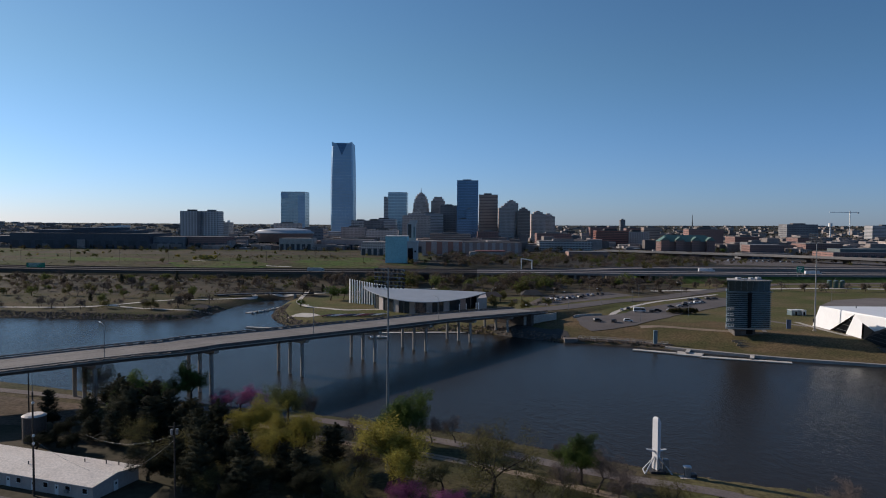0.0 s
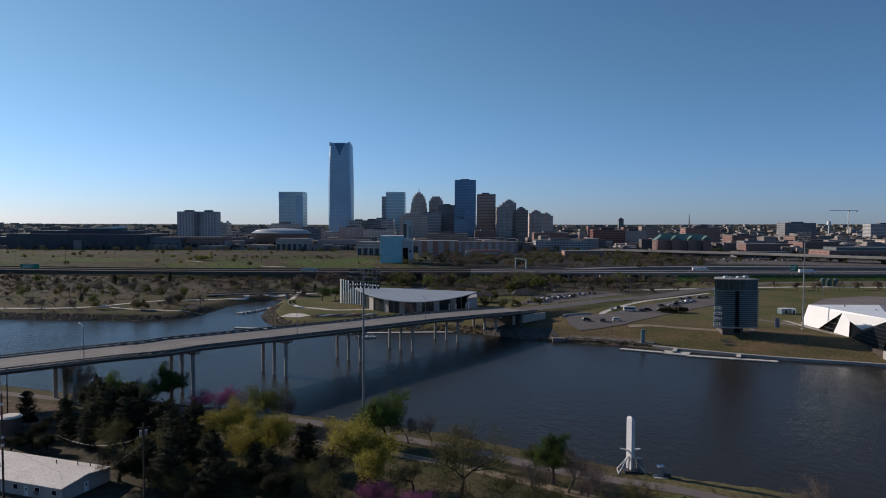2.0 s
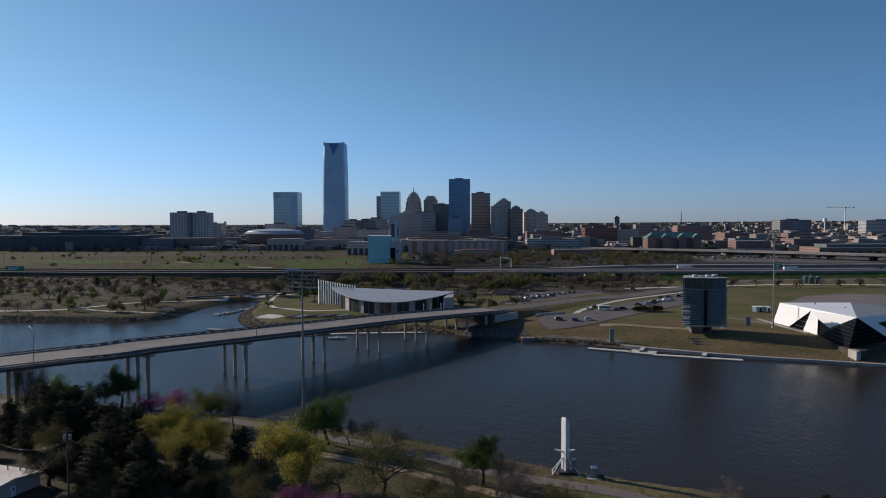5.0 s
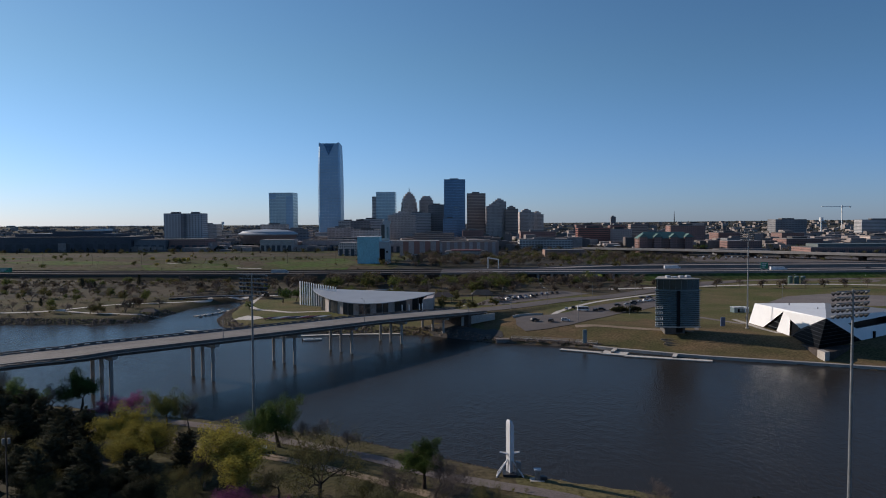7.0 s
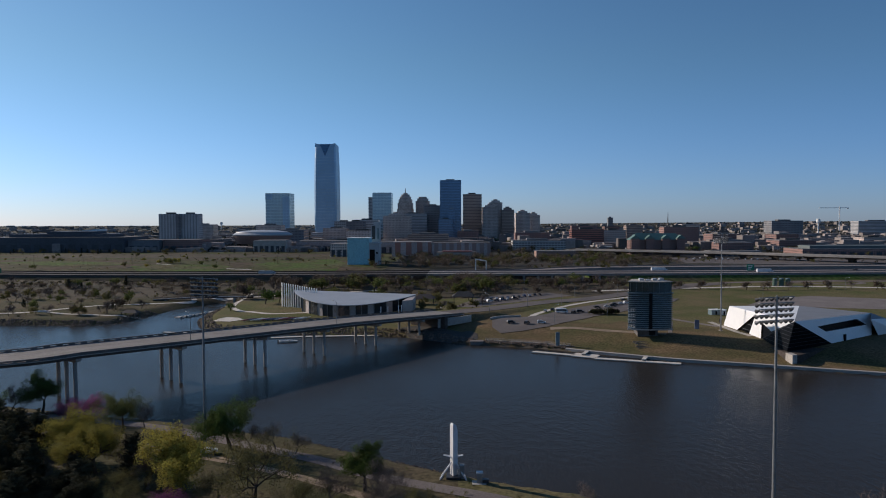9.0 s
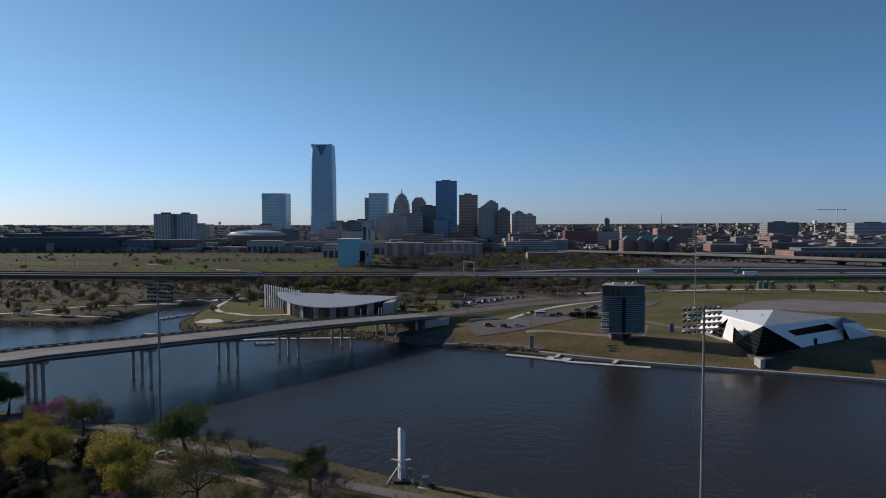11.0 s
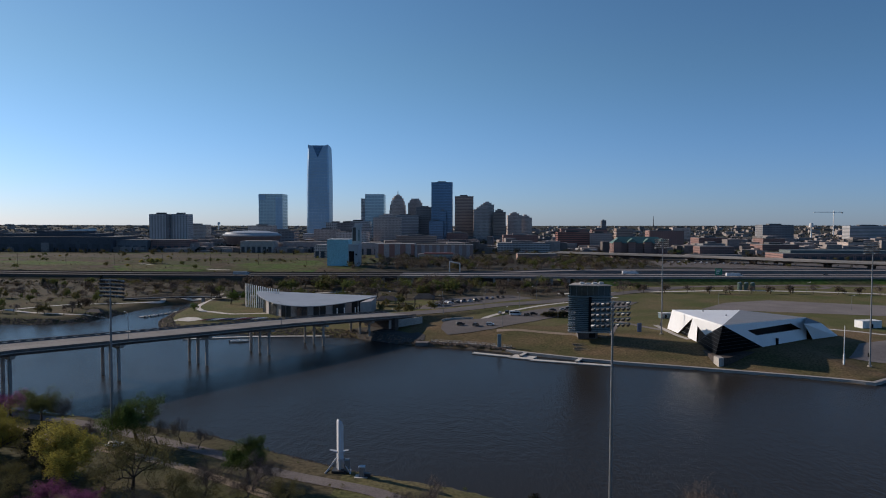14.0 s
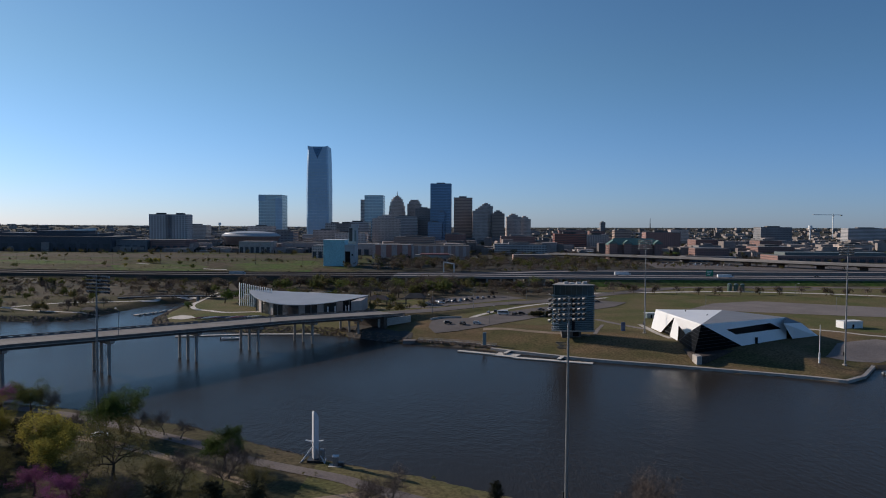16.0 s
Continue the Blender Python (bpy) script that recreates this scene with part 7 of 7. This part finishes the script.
for i, (f, e, c, k) in enumerate(((0.50, -12, "white", "truck"), (0.53, 15, "black", "car"), (0.56, -15, "silver", "suv"), (0.585, 11, "white", "car"), (0.60, -11, "black", "suv"), (0.63, 15, "white", "truck"), (0.645, -15, "black", "car"), (0.66, 11, "silver", "car"), (0.47, 13, "white", "truck"), (0.35, -13, "silver", "truck"), (0.62, -19, "black", "car"), (0.69, -12, "black", "suv"))):
    p = hline[int(f * len(hline))]
    q = hline[int(f * len(hline)) + 1]
    a = math.degrees(math.atan2(q[1] - p[1], q[0] - p[0]))
    car(p[0], p[1] + e, a, PAINT[c], "%s %s standing on the highway" % (c, {"truck": "box lorry", "car": "saloon car", "suv": "utility vehicle"}[k]), k, p[2] + 0.05, "highway vehicles")
for i in range(26):
    x, y = 352 + (i % 13) * 6.5, 915 - (i % 13) * 2.5 + (i // 13) * 18
    car(x, y, 60, PAINT[("white", "silver", "black", "blue", "white")[i % 5]], "parked car in the lot under the elevated highway", "suv" if i % 2 else "car")

# posts of the line along the railway
for i in range(11):
    utility_pole(-640 + 58 * i, 800 + 3 * i, 13, 0, "weathered utility pole beside the field")


# ---- riprap on the far bank ----
def riprap(name, line, n, width, size, seed, label):
    rng = np.random.default_rng(seed)
    base = np.array([(1, 0, 0), (-1, 0, 0), (0, 1, 0), (0, -1, 0), (0, 0, 1), (0, 0, -1)], float)
    tri = np.array([(0, 2, 4), (2, 1, 4), (1, 3, 4), (3, 0, 4), (2, 0, 5), (1, 2, 5), (3, 1, 5), (0, 3, 5)])
    V, Fc = [], []
    ln = smooth_line(line, 2.0)
    for i in range(n):
        k = rng.integers(0, len(ln) - 1)
        d = ln[k + 1] - ln[k]
        d /= np.linalg.norm(d)
        o = rng.uniform(-0.5, width)
        x, y = ln[k] + rng.random() * d * 2 + np.array((-d[1], d[0])) * o
        z = max(lz(x, y), -0.3)
        s = size * rng.uniform(0.5, 1.3)
        v = base * (s * rng.uniform(0.6, 1.1, (6, 1))) * np.array((1, 1, 0.7)) + rng.normal(size=(6, 3)) * s * 0.15
        V.append(v + np.array((x, y, z + 0.1)))
        Fc.append(tri + 6 * i)
    return tagged(link_mesh(name, fast_mesh(np.concatenate(V), np.concatenate(Fc)), M["rock"]), label, "rocks", kind="stuff")


riprap("riprap", [(-330, 410), (-275, 406), (-225, 402), (-177, 401), (-161, 412), (-157, 453)], 1700, 8, 0.75, 1, "brown riprap stones along the park bank")
riprap("riprap", [(-126, 470), (-124, 455), (-118, 422), (-106, 394), (-92, 380), (-60, 374), (-20, 369), (15, 362), (33, 350), (50, 340)], 1500, 8, 0.8, 2, "brown riprap stones below the boathouse")
riprap("riprap", [(56, 339.5), (82, 331.5), (97, 323.5)], 620, 5.5, 0.6, 3, "grey stones on the bank beside the abutment")
riprap("riprap", [(56, 158), (47, 162), (36, 168), (17, 179), (-1, 190), (-24, 198), (-45, 206), (-69, 212), (-119, 226), (-168, 243)][::-1][::-1], 900, 1.6, 0.32, 4, "small pale stones along the near water edge")


# ---- trees beyond the river ----
def clear(x, y):
    return not inside(np.array([x]), np.array([y]), WATER)[0]


def scatter(n, x0, x1, y0, y1, keys, hmin, hmax, seed, keep=lambda x, y: True):
    r = random.Random(seed)
    made = 0
    while made < n:
        x, y = r.uniform(x0, x1), r.uniform(y0, y1)
        made += 1
        if not clear(x, y) or not keep(x, y):
            continue
        plant(r.choice(keys), x, y, r.uniform(hmin, hmax), False, r.uniform(0.85, 1.25))


def off_hwy(x, y):
    i = min(range(len(hline)), key=lambda k: abs(hline[k][0] - x))
    return abs(hline[i][1] - y) > 32 and not (x > 290 and y < 985)


scatter(26, -340, -160, 440, 530, ["lime", "lime", "brown", "olive", "bare"], 4, 9, 1)
scatter(20, -330, -180, 418, 436, ["bare", "bare", "olive"], 5, 8, 2)
scatter(34, -420, -130, 535, 605, ["olive", "brown", "lime", "bare", "brown", "cedar"], 5, 10, 3)
scatter(60, -130, 70, 500, 600, ["brown", "bare", "brown", "lime", "bare", "olive"], 7, 13, 4)
scatter(55, 50, 230, 560, 618, ["bare", "brown", "bare", "brown", "lime"], 5, 10, 5)
scatter(26, 70, 180, 520, 560, ["brown", "bare", "bare"], 4, 7, 15, lambda x, y: y > 505 + (x - 70) * 0.2 and y - 493 > (x - 140) * 0.9)
scatter(14, 15, 60, 425, 500, ["bare", "bare", "olive"], 5, 8, 6)
for i in range(15):
    plant("brown" if i % 3 else "bare", 205 + i * 17, 556 + 4 * math.sin(i), 7.5, False, 1.1)
for x, y, k, h in ((-62, 474, "lime", 11), (-38, 476, "olive", 10), (-12, 480, "lime", 11), (6, 478, "olive", 10), (-92, 478, "green", 11), (-84, 484, "green", 10), (-106, 446, "green", 6), (-25, 398, "bare", 9), (-250, 455, "cedar", 6), (-188, 452, "cedar", 5), (-170, 456, "bare", 7), (-108, 530, "cedar", 7)):
    plant(k, x, y, h, False)


def thicket(name, n, x0, x1, y0, y1, keys, hmin, hmax, seed, label, keep=lambda x, y: True, thin=1):
    """Far trees too many to count, joined by kind of foliage into single meshes."""
    r = random.Random(seed)
    for key in sorted(set(keys)):
        V, Fc, off = [], [], 0
        for _ in range(int(n * keys.count(key) / len(keys))):
            x, y = r.uniform(x0, x1), r.uniform(y0, y1)
            if not keep(x, y):
                continue
            me = next(q for q in FAR[key][r.randrange(2)].children if q.name.startswith("crown")).data
            v = np.empty(len(me.vertices) * 3, np.float32)
            me.vertices.foreach_get("co", v)
            f = np.empty(len(me.loops), np.int32)
            me.loops.foreach_get("vertex_index", f)
            h, w, a = r.uniform(hmin, hmax) / 10, r.uniform(0.85, 1.3), r.uniform(0, 6.28)
            f = f.reshape(-1, 3 if key == "bare" else 4)
            if thin > 1:
                k = f.shape[1]
                v = v.reshape(-1, k, 3)[::thin].reshape(-1)
                f = np.arange(len(v) // 3).reshape(-1, k)
            v = v.reshape(-1, 3) * (h * w, h * w, h)
            c, s = math.cos(a), math.sin(a)
            v[:, :2] = v[:, :2] @ np.array(((c, s), (-s, c)))
            V.append(v + (x, y, lz(x, y)))
            Fc.append(f + off)
            off += len(v)
        if V:
            tagged(link_mesh(name, fast_mesh(np.concatenate(V), np.concatenate(Fc)), M[KINDS[key][1]]), label + " (" + KINDS[key][2].split(" with")[0].split(" in ")[0] + ")", "trees", kind="stuff")


thicket("field_shrubs", 70, -900, -60, 740, 1080, ["lime", "yellow", "olive", "lime"], 3, 7, 7, "scattered shrubs on the open field")
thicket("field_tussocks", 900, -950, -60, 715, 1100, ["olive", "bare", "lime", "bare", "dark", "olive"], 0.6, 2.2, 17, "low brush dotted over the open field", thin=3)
thicket("field_trees", 26, -330, -300, 830, 860, ["yellow", "lime", "bare"], 3, 8, 27, "clump of shrubs in the field")
thicket("field_trees", 40, -300, -150, 870, 905, ["bare", "lime", "olive", "bare"], 2, 6, 28, "row of shrubs in the field")
thicket("bank_brush", 420, -520, 60, 590, 628, ["olive", "bare", "bare", "dark", "olive"], 2.0, 5.0, 18, "brush below the highway", thin=2)
thicket("park_tussocks", 300, -420, -165, 415, 520, ["bare", "olive", "brown", "lime"], 0.6, 2.0, 31, "low tussocks over the riverside park", lambda x, y: clear(x, y), 3)
thicket("bank_tussocks", 260, -60, 90, 118, 190, ["bare", "olive", "brown", "lime"], 0.4, 1.4, 32, "dry tussocks on the near bank", lambda x, y: clear(x, y), 3)
thicket("rail_scrub", 420, -620, -30, 692, 735, ["bare", "olive", "bare", "dark"], 1.5, 3.6, 29, "scrub along the railway beside the field", thin=3)
thicket("park_scrub", 420, -430, -135, 505, 605, ["bare", "brown", "bare", "olive", "brown"], 1.5, 6, 30, "bare scrub below the highway", thin=2)
thicket("wall_trees", 110, -70, 150, 560, 612, ["bare", "brown", "bare", "brown", "lime", "olive"], 6, 12, 19, "half-bare trees before the retaining wall", thin=2)
thicket("street_trees", 420, -60, 640, 750, 1120, ["olive", "bare", "brown", "bare", "olive", "dark", "brown"], 5, 11, 8, "town trees beyond the highway", off_hwy, 2)
thicket("street_trees", 300, -30, 330, 765, 930, ["olive", "bare", "brown", "bare", "lime", "brown"], 6, 12, 9, "dense town trees beyond the highway", off_hwy, 2)
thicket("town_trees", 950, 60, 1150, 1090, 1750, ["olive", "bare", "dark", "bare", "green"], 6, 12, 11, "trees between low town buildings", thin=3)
thicket("lot_trees", 95, 320, 660, 780, 905, ["bare", "olive", "bare", "brown"], 4, 8, 13, "small trees between parked cars", lambda x, y: y > 800 + (640 - x) * 0.1, 2)
thicket("hedge_trees", 160, -900, -100, 1085, 1145, ["olive", "bare", "cedar", "bare"], 4, 9, 10, "trees along the far field edge", thin=2)
thicket("hedge", 44, 121, 139, 406, 411, ["dark", "olive"], 2.5, 4.0, 12, "clipped shrubs beside the car park")


# ---- the town and woods to the horizon ----
def far_town(n, seed):
    rng = np.random.default_rng(seed)
    tri = np.array([(0, 1, 3, 2), (4, 6, 7, 5), (0, 4, 5, 1), (2, 3, 7, 6), (1, 5, 7, 3)])
    V, Fc = [], []
    for i in range(n):
        y = 1160 + 2900 * rng.random() ** 1.6
        x = rng.uniform(-0.75, 0.85) * y
        w, d, h = rng.uniform(10, 42), rng.uniform(10, 30), rng.uniform(4, 11) * (1.5 if rng.random() < 0.15 else 1)
        if y < 1900 and x > -100:
            h *= 1.5
        z = lz(x, y) - 1
        b = np.array([(sx * w / 2, sy * d / 2, sz * h) for sx in (-1, 1) for sy in (-1, 1) for sz in (0, 1)])
        a = rng.uniform(-0.3, 0.3)
        c, s = math.cos(a), math.sin(a)
        b[:, :2] = b[:, :2] @ np.array(((c, s), (-s, c)))
        V.append(b + (x, y, z))
        Fc.append(tri + 8 * i)
    return tagged(link_mesh("far_houses", fast_mesh(np.concatenate(V), np.concatenate(Fc)), F_TOWN), "low houses and sheds spread to the horizon", "houses", kind="stuff")


def far_woods(name, n, y0, y1, power, size, leaf, seed, label, x_lo=-0.75, x_hi=0.85):
    rng = np.random.default_rng(seed)
    y = y0 + (y1 - y0) * rng.random(n) ** power
    x = rng.uniform(x_lo, x_hi, n) * y
    z = land(x, y)
    h = rng.uniform(5, 10, n) * np.interp(y, (2200, 3800), (1.0, 0.45))
    k = 16
    q = rng.normal(size=(n, k, 3))
    q /= np.linalg.norm(q, axis=2, keepdims=True)
    P = np.stack([x, y, z + h * 0.5], 1)[:, None, :] + q * np.stack([h * 0.5, h * 0.5, h * 0.48], 1)[:, None, :] * (0.5 + 0.5 * rng.random((n, k, 1)))
    v, f = cards(P.reshape(-1, 3), q.reshape(-1, 3), size, rng)
    return tagged(link_mesh(name, fast_mesh(v, f), leaf), label, "woods", kind="stuff")


far_town(2050, 3)
far_woods("far_woods", 3600, 1160, 4700, 1.5, 4.2, M["leaf_far"], 4, "dull spring treetops among far houses")
far_woods("far_woods", 1800, 1160, 4700, 1.5, 4.6, M["leaf_far_dark"], 5, "dark treetops among far houses")
for bank in (NEAR, FAR):
    for group in bank.values():
        for src in group:
            if src not in USED:
                for ch in list(src.children):
                    bpy.data.objects.remove(ch)
                bpy.data.objects.remove(src)
